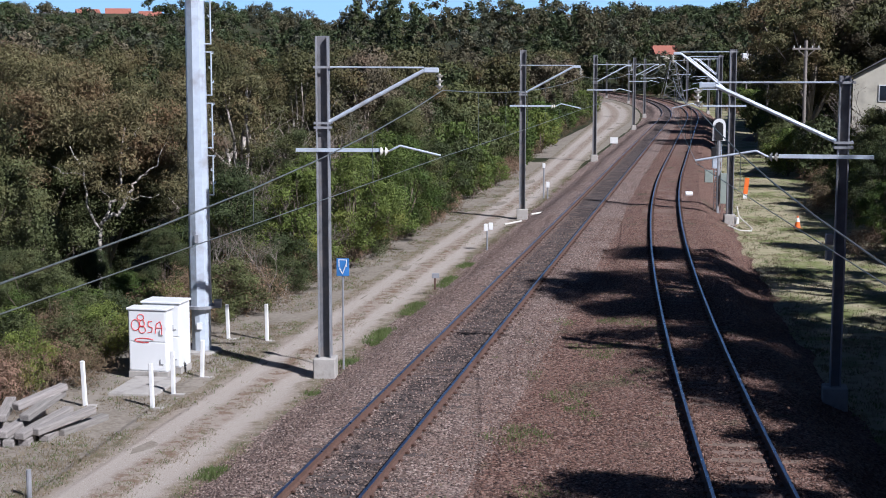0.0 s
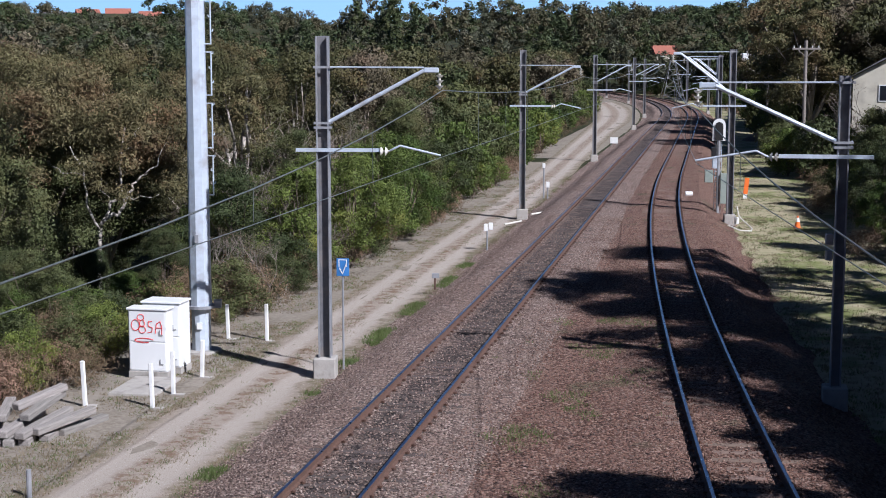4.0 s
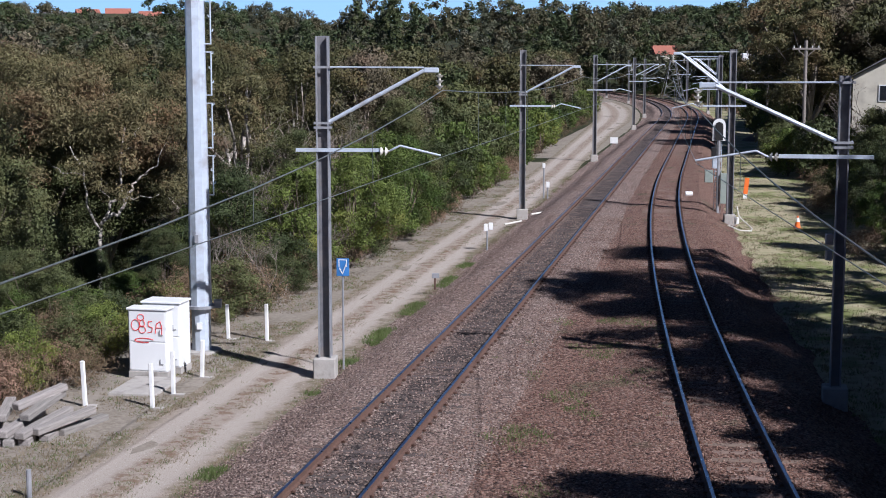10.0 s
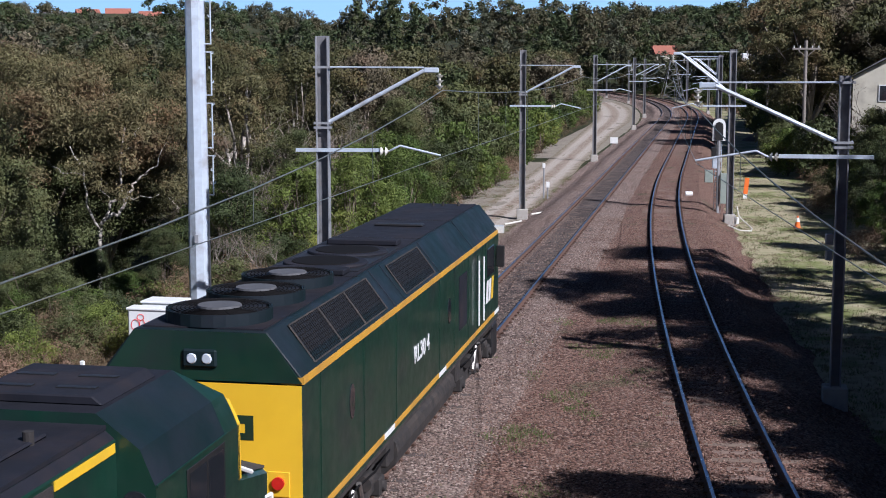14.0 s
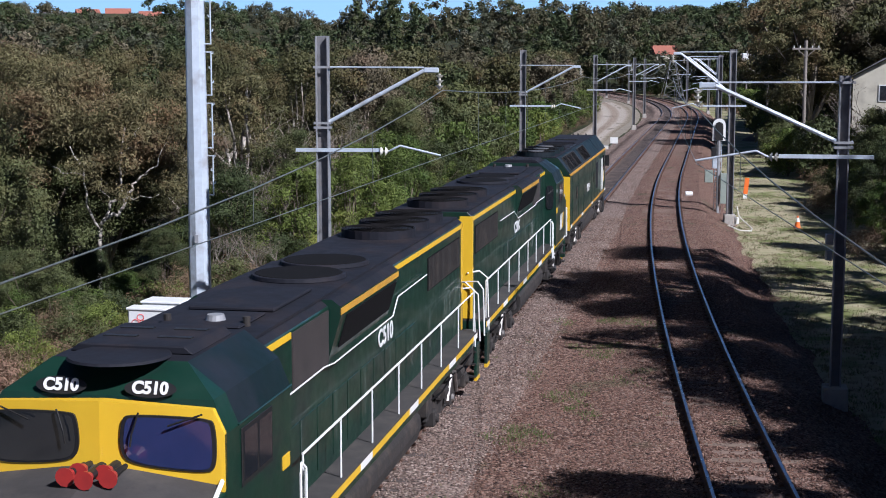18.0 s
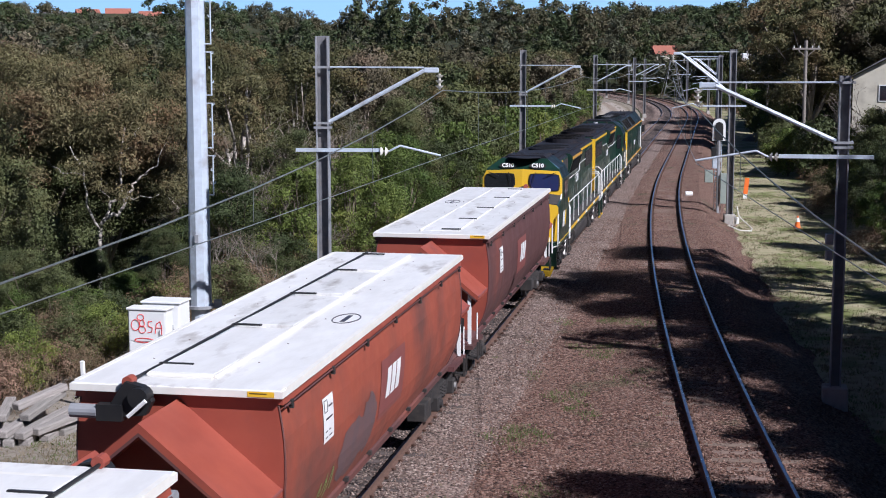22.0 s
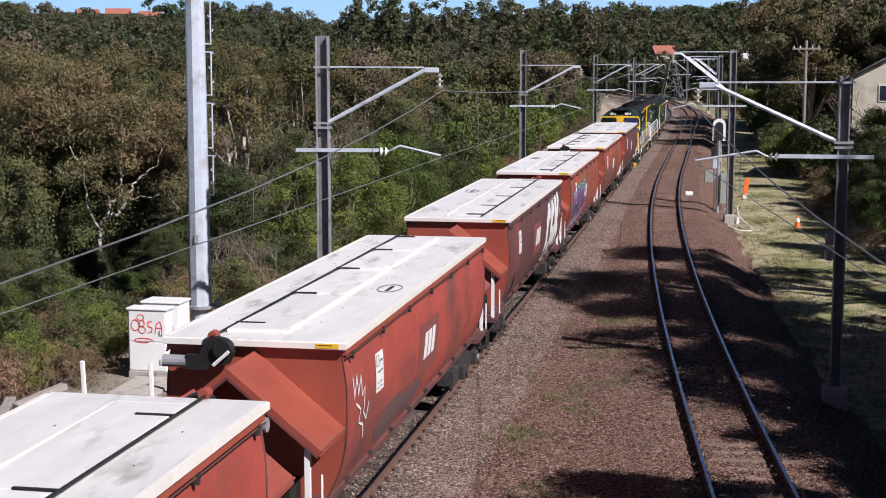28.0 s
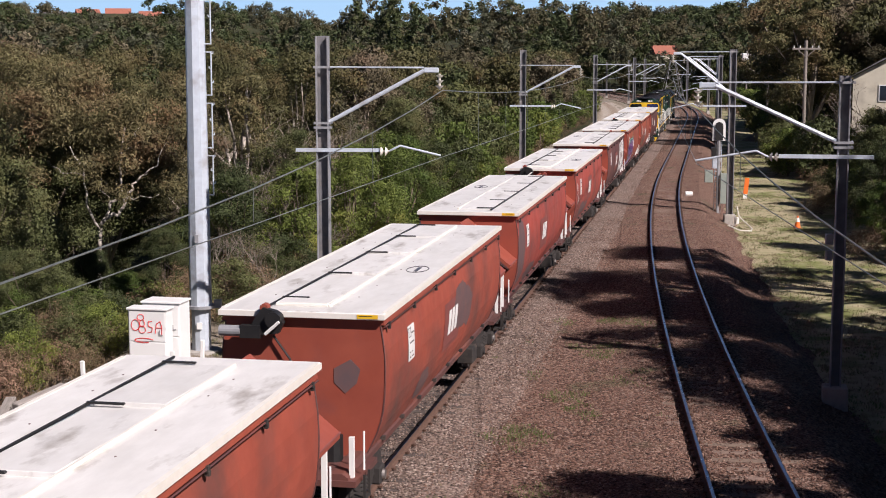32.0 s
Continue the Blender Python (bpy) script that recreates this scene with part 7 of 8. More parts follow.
def build_full_body_loco():
    t = thing("locomotive", Matrix.Identity(4), "dark green full-width diesel locomotive with yellow end and stripes", "locomotive", "locomotives of the train")
    W, E, T, TW, L = 1.45, 3.40, 4.12, 0.95, 9.12
    bm = bmesh.new()
    prism(bm, [(-W, 1.25), (W, 1.25), (W, E), (-W, E)], -L, L)
    part("body", bm, M_GREEN, t, "dark green body side", bevel=0.02)
    bm = bmesh.new()
    prism(bm, [(-W - 0.01, E + 0.08), (W + 0.01, E + 0.08), (TW, T), (-TW, T)], -L, L)
    part("roof", bm, [M_GREEN_ROOF], t, "dusty green roof slopes", bevel=0.015)
    part("roof_deck", boxes((-TW + 0.08, TW - 0.08, -L + 0.1, L - 0.1, T, T + 0.02)), M_ROOF, t, "sooty grey roof deck")
    for s in (-1, 1):
        bm = boxes((min(s * (W - 0.3), s * (W + 0.022)), max(s * (W - 0.3), s * (W + 0.022)), -L - 0.005, L + 0.005, E + 0.01, E + 0.105))
        part("eave_stripe", bm, M_ORANGE, t, "faded orange stripe along the eaves")
    part("rear_panel", boxes((-W + 0.01, W - 0.01, -L - 0.012, -L, 1.28, E - 0.01)), M_YELLOW, t, "bright yellow end panel")
    bm = bmesh.new()
    prism(bm, [(-W, E + 0.02), (W, E + 0.02), (TW, T - 0.02), (-TW, T - 0.02)], -L - 0.012, -L)
    part("rear_visor", bm, M_GREEN, t)
    h = part("headlight_box", boxes((-0.25, 0.25, -L - 0.06, -L, 3.60, 3.86)), M_GREEN_ROOF, t, "twin headlight box", bevel=0.03)
    for x in (-0.11, 0.11):
        bm = bmesh.new()
        rod(bm, (x, -L - 0.075, 3.73), (x, -L - 0.05, 3.73), 0.06, 0.085, n=16)
        part("headlight", bm, M_GALV, h, "clear headlight")
    for x in (-1.1, 1.1):
        m = part("marker_plate", boxes((x - 0.16, x + 0.16, -L - 0.03, -L - 0.012, 1.82, 2.18)), M_YELLOW, t, bevel=0.008)
        bm = bmesh.new()
        rod(bm, (x, -L - 0.07, 2.02), (x, -L - 0.02, 2.02), 0.09, n=14)
        part("marker_light", bm, M_RED, m, "red marker light")
    bm = boxes((0.30, 0.42, -L - 0.016, -L - 0.013, 2.35, 2.95), (0.42, 0.75, -L - 0.016, -L - 0.013, 2.83, 2.95), (0.63, 0.75, -L - 0.016, -L - 0.013, 2.6, 2.83), (0.42, 0.63, -L - 0.016, -L - 0.013, 2.6, 2.7))
    part("emblem_block", bm, M_GREEN, t)
    slope = ((W - 0.06, E + 0.15), (TW + 0.06, T - 0.06))
    for s in (-1, 1):
        a, b = (s * slope[0][0], slope[0][1]), (s * slope[1][0], slope[1][1])
        slope_grille(t, -8.3, -3.7, a, b, 3)
        slope_grille(t, -2.1, 0.7, a, b, 1)
    for y in (-8.3, -6.62, -4.94):
        fan(t, 0, y, T + 0.02, 0.76)
    part("roof_slab", boxes((-0.7, 0.7, -3.95, -3.5, T + 0.02, T + 0.12)), M_ROOF, t, bevel=0.02)
    part("roof_recess", boxes((-0.82, 0.82, -3.4, 0.0, T + 0.02, T + 0.032)), M_BLACK, t, "black recessed brake grid deck", bevel=0.004)
    for y in (-2.55, -0.95):
        bm = bmesh.new()
        ring_disc(bm, 0, y, T + 0.03, 0.78, 0.05, 28)
        part("brake_hatch", bm, M_ROOF, t, "low round sooty hatch", bevel=0.01)
        bm = bmesh.new()
        ring_disc(bm, 0, y, T + 0.08, 0.62, 0.015, 28)
        part("hatch_grid", bm, M_MESH, t, "black round grid")
    part("roof_slab", boxes((-0.72, 0.72, 0.2, 0.62, T + 0.02, T + 0.13)), M_ROOF, t, bevel=0.02)
    part("exhaust", boxes((-0.55, 0.55, 3.6, 3.95, T + 0.02, T + 0.07)), M_BLACK, t, bevel=0.02)
    for y in (-4.0, 1.5, 5.0):
        part("roof_seam", boxes((-TW, TW, y - 0.012, y + 0.012, T + 0.012, T + 0.026)), M_BLACK, t)
    for s in (-1, 1):
        for y in (-3.2, -2.4, 1.0, 5.0):
            bm = bmesh.new()
            rod(bm, (s * (W + 0.012), y, E + 0.10), (s * (TW + 0.006), y, T + 0.004), 0.006, n=4)
            part("roof_seam", bm, M_ROOF, t)
        part("slope_patch", boxes((min(s * (TW + 0.12), s * (TW + 0.3)), max(s * (TW + 0.12), s * (TW + 0.3)), -3.0, -2.6, 3.6, 3.72)), M_ROOF, t)
    for x in (-0.15, 0.1, 0.5):
        bm = bmesh.new()
        rod(bm, (x, 8.5, T), (x, 8.5, T + 0.12), 0.045, 0.02, n=8)
        part("aerial", bm, M_UNDER, t)
    side_stripe(t, W, -L, L, 1.36, 0.10, M_ORANGE, "orange sill stripe", [(-8.9, -8.3), (-4.2, -3.4), (0.8, 1.6), (8.4, 9.1)])
    part("underframe", boxes((-1.18, 1.18, -L, L, 0.95, 1.26)), M_UNDER, t)
    for s in (-1, 1):
        part("sill", boxes((min(s * 1.2, s * 1.44), max(s * 1.2, s * 1.44), -L, L, 1.18, 1.255)), M_UNDER, t)
    for s in (-1, 1):
        for y in (-8.2, -5.6, -3.2, 0.9, 2.6, 4.4, 6.9):
            part("seam", boxes((min(s * W, s * (W + 0.012)), max(s * W, s * (W + 0.012)), y - 0.015, y + 0.015, 1.5, E - 0.02)), M_GREEN, t)
        for y in (-6.4, 2.0):
            bm = bmesh.new()
            prism(bm, [(y + 0.16 * math.cos(a * math.pi / 8), 2.55 + 0.28 * math.sin(a * math.pi / 8)) for a in range(16)], min(s * W, s * (W + 0.015)), max(s * W, s * (W + 0.015)), "x")
            part("porthole", bm, M_GLASS, t, "dark oval porthole")
        handrail("grab_rail", [(s * (W + 0.07), 5.55, 1.6), (s * (W + 0.07), 5.55, 3.15)], t, 0.019)
        handrail("grab_rail", [(s * (W + 0.07), 6.28, 1.6), (s * (W + 0.07), 6.28, 3.15)], t, 0.019)
        part("cab_door", boxes((min(s * W, s * (W + 0.014)), max(s * W, s * (W + 0.014)), 5.74, 6.2, 1.5, 3.25)), M_GREEN, t)
        part("engine_door", boxes((min(s * W, s * (W + 0.014)), max(s * W, s * (W + 0.014)), 3.2, 4.2, 1.9, 3.1)), M_ROOF, t, "dark louvred panel")
        part("cab_window", boxes((min(s * W, s * (W + 0.016)), max(s * W, s * (W + 0.016)), 7.2, 8.3, 2.5, 3.2)), M_GLASS, t, "dark cab window", bevel=0.006)
        part("mirror", boxes((min(s * (W + 0.04), s * (W + 0.25)), max(s * (W + 0.04), s * (W + 0.25)), 8.45, 8.52, 2.6, 3.15)), M_BLACK, t, bevel=0.02)
        part("cab_lamp", boxes((min(s * (W - 0.1), s * (W + 0.16)), max(s * (W - 0.1), s * (W + 0.16)), 8.9, 9.05, 3.42, 3.6)), M_LAMP, t)
        emblem(t, 7.6, 2.15, 0.66, s, M_SPRAY_WHITE, M_YELLOW, s * (W + 0.014), False)
        lettering("RL30 4", 0.46, M_SPRAY_WHITE, t, on_side(s * (W + 0.012), -0.95, 2.3, s), "white painted engine number", 0.006, 1.12)
        part("pilot_step", boxes((min(s * 0.9, s * 1.42), max(s * 0.9, s * 1.42), 8.3, 9.1, 0.25, 1.1)), M_BLACK, t, bevel=0.02)
    bm = bmesh.new()
    prism(bm, [(-1.2, 1.1), (1.2, 1.1), (1.38, 0.98), (1.42, 0.8), (1.36, 0.55), (1.15, 0.36), (0.9, 0.28), (-0.9, 0.28), (-1.15, 0.36), (-1.36, 0.55), (-1.42, 0.8), (-1.38, 0.98)], -2.9, 2.9)
    part("fuel_tank", bm, M_UNDER, t, "grimy fuel tank", bevel=0.02)
    for y in (-6.0, 6.0):
        bogie(t, y, (-1.95, 0.0, 1.95), 0.51, 1.20)
        under_gear(t, y)
    coupler(t, -9.1)
    coupler(t, 9.1)
    VEHICLES.append((t, 103.6, 12.0, False))


def rounded(pts):
    """Cuts the corners of an outline twice."""
    for _ in range(2):
        pts = [q for a, b in zip(pts, pts[1:] + pts[:1]) for q in ((a[0] * 0.75 + b[0] * 0.25, a[1] * 0.75 + b[1] * 0.25), (a[0] * 0.25 + b[0] * 0.75, a[1] * 0.25 + b[1] * 0.75))]
    return pts


def build_hood_loco(number, s0, turned):
    """A hood locomotive; its cab and nose look to +y."""
    t = thing("locomotive", Matrix.Identity(4), "dark green hood diesel locomotive with yellow cab front and white handrails", "locomotive", "locomotives of the train")
    HW, HT, END = 1.06, 4.03, -9.45
    part("frame", boxes((-1.42, 1.42, END, 9.9, 1.12, 1.40)), M_GREEN, t, "dark green frame", bevel=0.015)
    part("walkway", boxes((-1.45, 1.45, END, 5.9, 1.40, 1.45)), M_NOSE, t, "grey walkway deck")
    side_stripe(t, 1.425, END, 9.8, 1.26, 0.13, M_YELLOW, "yellow sill stripe", [(-9.4, -8.9), (-6.5, -5.7), (-2.4, -1.6), (1.4, 2.2), (5.0, 5.8), (9.0, 9.75)])
    # long hood
    bm = bmesh.new()
    prism(bm, [(-HW, 1.45), (HW, 1.45), (HW, HT - 0.02), (HW - 0.12, HT + 0.08), (-HW + 0.12, HT + 0.08), (-HW, HT - 0.02)], END, 6.16)
    for f in bm.faces:
        if f.calc_center_median().z > HT - 0.01:
            f.material_index = 1
    part("hood", bm, [M_GREEN, M_ROOF], t, "dark green engine hood", bevel=0.015)
    part("hood_roof", boxes((-HW + 0.10, HW - 0.10, END + 0.1, 6.16, HT + 0.08, HT + 0.125)), M_ROOF, t, "sooty grey hood roof")
    bm = boxes((-HW - 0.012, HW + 0.012, END - 0.012, END + 0.02, 1.46, HT - 0.1), (-HW - 0.014, -HW + 0.3, END - 0.016, END + 0.16, 1.46, HT - 0.02), (HW - 0.3, HW + 0.014, END - 0.016, END + 0.16, 1.46, HT - 0.02))
    part("hood_end", bm, M_YELLOW, t, "yellow hood end panel")
    part("end_door", boxes((-0.45, 0.45, END - 0.03, END - 0.017, 1.6, 3.5)), M_GREEN, t, bevel=0.01)
    for s in (-1, 1):
        for y0, y1 in ((END + 0.02, -1.5), (4.75, 6.1)):
            part("roof_stripe", boxes((min(s * (HW - 0.02), s * (HW + 0.014)), max(s * (HW - 0.02), s * (HW + 0.014)), y0, y1, HT - 0.14, HT - 0.045)), M_YELLOW, t, "yellow stripe along the hood top")
        # blister
        bm = bmesh.new()
        prism(bm, [(s * (HW - 0.1), HT - 0.85), (s * HW, HT - 0.85), (s * (HW + 0.20), HT - 0.17), (s * (HW + 0.20), HT - 0.02), (s * (HW + 0.06), HT + 0.085), (s * (HW - 0.1), HT + 0.085)], -1.45, 2.7)
        for f in bm.faces:
            f.material_index = int(abs(f.normal.y) < 0.5 and f.calc_center_median().z > HT - 0.02)
        part("brake_blister", bm, [M_GREEN, M_ROOF], t, "flared dynamic brake housing")
        part("blister_stripe", boxes((min(s * (HW + 0.19), s * (HW + 0.212)), max(s * (HW + 0.19), s * (HW + 0.212)), -1.45, 2.7, HT - 0.145, HT - 0.045)), M_ORANGE, t, "faded yellow stripe")
        bm = bmesh.new()
        prism(bm, [(s * (HW + 0.045), HT - 0.74), (s * (HW + 0.06), HT - 0.74), (s * (HW + 0.215), HT - 0.20), (s * (HW + 0.18), HT - 0.20)], -1.3, 2.3)
        part("blister_grille", bm, M_MESH, t, "black louvred grille")
        part("hood_grille", boxes((min(s * HW, s * (HW + 0.016)), max(s * HW, s * (HW + 0.016)), -9.0, -5.2, 3.02, 3.72)), M_MESH, t, "black radiator grille")
        bm = bmesh.new()
        for i in range(26):
            y = -8.95 + i * 0.145
            box(bm, min(s * (HW + 0.016), s * (HW + 0.03)), max(s * (HW + 0.016), s * (HW + 0.03)), y, y + 0.05, 3.04, 3.70)
        part("grille_slat", bm, M_UNDER, t)
        part("filter_panel", boxes((min(s * HW, s * (HW + 0.02)), max(s * HW, s * (HW + 0.02)), 2.75, 4.7, 3.12, 3.96)), M_FILTER, t, "dusty brown filter panel")
        for i in range(11):
            y = -3.9 + i * 0.92
            part("hood_door", boxes((min(s * HW, s * (HW + 0.012)), max(s * HW, s * (HW + 0.012)), y + 0.02, y + 0.88, 1.6, 2.6)), M_GREEN, t, bevel=0.004)
        part("hood_pipe", rods(0.013, [(s * (HW + 0.05), -4.9, 3.42), (s * (HW + 0.05), -2.1, 3.40), (s * (HW + 0.09), -1.5, 3.14), (s * (HW + 0.09), 2.7, 3.12), (s * (HW + 0.07), 3.2, 3.16), (s * (HW + 0.06), 5.6, 3.14)], n=6), M_WHITE, t, "white pipe along the hood")
        lettering(number, 0.44, M_SPRAY_WHITE, t, on_side(s * (HW + 0.02), -1.2, 2.84, s), "white painted engine number", 0.010, 1.25)
    for y, r in ((-8.4, 0.78), (-6.85, 0.78), (-5.3, 0.78)):
        fan(t, 0, y, HT + 0.125, r, False)
    for y in (-1.0, 0.68):
        flat_fan(t, y, HT + 0.125, 0.82)
    part("roof_hatch", boxes((-0.66, 0.66, 2.2, 4.2, HT + 0.125, HT + 0.19)), M_ROOF, t, bevel=0.02)
    part("roof_hatch", boxes((-0.6, 0.6, 4.4, 5.6, HT + 0.125, HT + 0.17)), M_ROOF, t, bevel=0.02)
    bm = bmesh.new()
    rod(bm, (-0.1, 5.15, HT + 0.15), (-0.1, 5.15, HT + 0.25), 0.15, 0.12, n=16)
    part("roof_vent", bm, M_GALV_DARK, t, "pale round roof vent")
    for x in (0.55, -0.6):
        bm = bmesh.new()
        rod(bm, (x, 5.3, HT + 0.1), (x, 5.3, HT + 0.26), 0.055, n=12)
        part("roof_vent", bm, M_UNDER, t)
    # cab
    CW, CE, CT = 1.47, 3.54, 4.27
    cab_out = [(-CW, 1.35), (CW, 1.35), (CW, CE), (CW - 0.16, CE + 0.38), (CW - 0.62, CT), (-CW + 0.62, CT), (-CW + 0.16, CE + 0.38), (-CW, CE)]
    bm = bmesh.new()
    rings = [[(x, y, z) for x, z in cab_out] for y in (6.15, 8.25)]
    rings.append([(x, 8.75 if z < CE + 0.2 else (8.66 if z < CT - 0.1 else 8.25), z) for x, z in cab_out])
    loft(bm, rings, caps=False)
    bm.faces.new([bm.verts.new(p) for p in rings[0][::-1]])
    q = rings[2]
    for row in ((0, 1, 2, 7), (7, 2, 3, 6), (6, 3, 4, 5)):
        bm.faces.new([bm.verts.new(q[i]) for i in row])
    bmesh.ops.remove_doubles(bm, verts=bm.verts[:], dist=0.0005)
    bmesh.ops.dissolve_degenerate(bm, edges=bm.edges[:], dist=0.0005)
    bm.normal_update()
    for f in bm.faces:
        if f.calc_center_median().z > CE and f.calc_center_median().y < 8.3:
            f.material_index = 2 if abs(f.normal.z) > 0.9 else 1
    part("cab", bm, [M_GREEN, M_GREEN_ROOF, M_ROOF], t, "dark green cab with sooty roof", bevel=0.0)
    bm = bmesh.new()
    prism(bm, [(-0.80, CT), (0.80, CT), (0.68, CT + 0.10), (-0.68, CT + 0.10)], 6.45, 7.9)
    part("cab_roof", bm, M_ROOF, t, "grey cab roof unit", bevel=0.015)
    for x in (-0.36, 0.36):
        for y in (6.8, 7.35):
            part("roof_slot", boxes((x - 0.22, x + 0.22, y - 0.05, y + 0.05, CT + 0.10, CT + 0.112)), M_BLACK, t)
    for s in (-1, 1):
        part("cab_gutter", rods(0.016, [(s * (CW + 0.01), 6.15, CE + 0.01), (s * (CW + 0.01), 8.3, CE + 0.01)], n=5), M_GREEN, t)
    if turned:
        bm = bmesh.new()
        ring_disc(bm, 0, 8.25, CT + 0.03, 0.62, 0.03, 28)
        part("visor_disc", bm, M_ROOF, t, "round dark roof plate overhanging the cab front")
    # yellow front in two faces that meet in a shallow ridge
    for s in (-1, 1):
        bm = bmesh.new()
        pts = [(0.0, 3.02), (CW - 0.0, 2.88), (CW, CE + 0.02), (CW - 0.13, CE + 0.30), (0.0, CE + 0.36)]
        f0 = [bm.verts.new((s * x, 8.80 + 0.10 * (1 - x / CW) - (0.03 if z > CE else 0), z)) for x, z in pts]
        f1 = [bm.verts.new((s * x, 8.70, z)) for x, z in pts]
        bm.faces.new(f0)
        bm.faces.new(f1[::-1])
        for i in range(5):
            j = (i + 1) % 5
            bm.faces.new((f0[i], f0[j], f1[j], f1[i]))
        front = part("cab_front", bm, M_YELLOW, t, "yellow cab front")

        def pane(bm, grow, d0, d1):
            c = rounded([(0.40, 3.18), (1.26, 3.11), (1.36, 3.20), (1.35, 3.65), (1.27, 3.73), (0.38, 3.75), (0.30, 3.69), (0.27, 3.33)])
            cx, cz = 0.82, 3.44
            o0, o1 = [], []
            for x, z in c:
                x, z = cx + (x - cx) * grow, cz + (z - cz) * grow
                yy = 8.80 + 0.10 * (1 - x / CW)
                o0.append(bm.verts.new((s * x, yy + d1, z)))
                o1.append(bm.verts.new((s * x, yy + d0, z)))
            bm.faces.new(o0)
            for i in range(len(c)):
                j = (i + 1) % len(c)
                bm.faces.new((o0[i], o0[j], o1[j], o1[i]))
        bm = bmesh.new()
        pane(bm, 1.055, -0.02, 0.012)
        fr = part("windscreen_frame", bm, M_BLACK, t, "black rubber windscreen frame")
        bm = bmesh.new()
        pane(bm, 0.97, -0.02, 0.018)
        part("windscreen", bm, M_GLASS_BLUE if s < 0 else M_GLASS, fr, "dark tinted windscreen")
        part("wiper", rods(0.012, [(s * 0.5, 8.93, 3.80), (s * 0.42, 8.95, 3.55), (s * 0.40, 8.95, 3.40)], n=5), M_BLACK, t)
        part("wiper", rods(0.012, [(s * 1.25, 8.88, 3.80), (s * 0.85, 8.93, 3.66)], n=5), M_BLACK, t)
        bm = bmesh.new()
        bmesh.ops.create_circle(bm, cap_ends=True, segments=24, radius=1.0, matrix=pose(s * 0.55, 8.672, CE + 0.485, 68, 0, 180) @ Matrix.Diagonal((0.32, 0.108, 1, 1)))
        part("number_plate", bm, M_BLACK, t, "black number panel over the windscreen")
        lettering(number, 0.20, M_SPRAY_WHITE, t, pose(s * 0.55, 8.682, CE + 0.49, 68, 0, 180), "white engine number over the windscreen", 0.008)
        # side windows and door
        wf = part("window_frame", boxes((min(s * CW, s * (CW + 0.018)), max(s * CW, s * (CW + 0.018)), 7.0, 8.2, 2.76, 3.48)), M_BLACK, t, "black window frame", bevel=0.006)
        for a, b in ((7.06, 7.56), (7.64, 8.13)):
            part("side_window", boxes((min(s * CW, s * (CW + 0.026)), max(s * CW, s * (CW + 0.026)), a, b, 2.83, 3.42)), M_GLASS, wf, "dark cab side window")
        bm = bmesh.new()
        prism(bm, rounded([(s * 1.12, 2.72), (s * 1.12, 3.42), (s * 1.20, 3.50), (s * 1.34, 3.48), (s * 1.38, 3.40), (s * 1.38, 2.72), (s * 1.32, 2.66), (s * 1.18, 2.66)]), 6.125, 6.152)
        part("rear_window", bm, M_GLASS, t, "dark oval window in the cab's back")
        part("cab_badge", boxes((min(s * CW, s * (CW + 0.014)), max(s * CW, s * (CW + 0.014)), 6.25, 6.55, 2.5, 2.68)), M_YELLOW, t, "small yellow plate")
        emblem(t, 8.0, 2.05, 0.66, s, M_SPRAY_WHITE, M_YELLOW, s * (CW + 0.016), False)
    # nose
    bm = bmesh.new()
    nose = []
    for y, zt, w in ((8.6, 3.05, 1.47), (9.85, 2.80, 1.45)):
        nose.append([(-w, y, 1.35), (w, y, 1.35), (w, y, zt - 0.16), (w - 0.06, y, zt - 0.10), (0, y + (0.1 if y > 9 else 0), zt + 0.10), (-w + 0.06, y, zt - 0.10), (-w, y, zt - 0.16)])
    loft(bm, nose)
    part("nose", bm, M_GREEN, t, "dark green nose sides")
    bm = bmesh.new()
    a = [(-1.43, 8.75, 2.97), (0, 8.92, 3.17), (1.43, 8.75, 2.97)]
    b = [(-1.41, 9.87, 2.73), (0, 9.99, 2.93), (1.41, 9.87, 2.73)]
    va, vb = [bm.verts.new(p) for p in a], [bm.verts.new(p) for p in b]
    wa, wb = [bm.verts.new((p[0], p[1], p[2] - 0.03)) for p in a], [bm.verts.new((p[0], p[1], p[2] - 0.03)) for p in b]
    for i in (0, 1):
        bm.faces.new((va[i], va[i + 1], vb[i + 1], vb[i]))
        bm.faces.new((vb[i], vb[i + 1], wb[i + 1], wb[i]))
    for i in (0, 2):
        bm.faces.new((va[i], vb[i], wb[i], wa[i]))
    part("nose_top", bm, M_NOSE, t, "matt grey nose top")
    for s in (-1, 1):
        bm = bmesh.new()
        pts = [(0, 1.36), (1.45, 1.36), (1.45, 2.62), (1.39, 2.70), (0, 2.88)]
        f0 = [bm.verts.new((s * x, 9.88 + 0.11 * (1 - x / 1.42), z)) for x, z in pts]
        f1 = [bm.verts.new((s * x, 9.80, z)) for x, z in pts]
        bm.faces.new(f0)
        for i in range(5):
            j = (i + 1) % 5
            bm.faces.new((f0[i], f0[j], f1[j], f1[i]))
        part("nose_front", bm, M_YELLOW, t, "yellow nose front")
        mk = part("marker_plate", boxes((s * 0.62 - 0.13, s * 0.62 + 0.13, 9.94, 9.96, 2.0, 2.4)), M_YELLOW, t, bevel=0.006)
        bm = bmesh.new()
        rod(bm, (s * 0.62, 9.95, 2.28), (s * 0.62, 10.0, 2.28), 0.08, n=12)
        part("marker_light", bm, M_RED, mk, "red marker light")
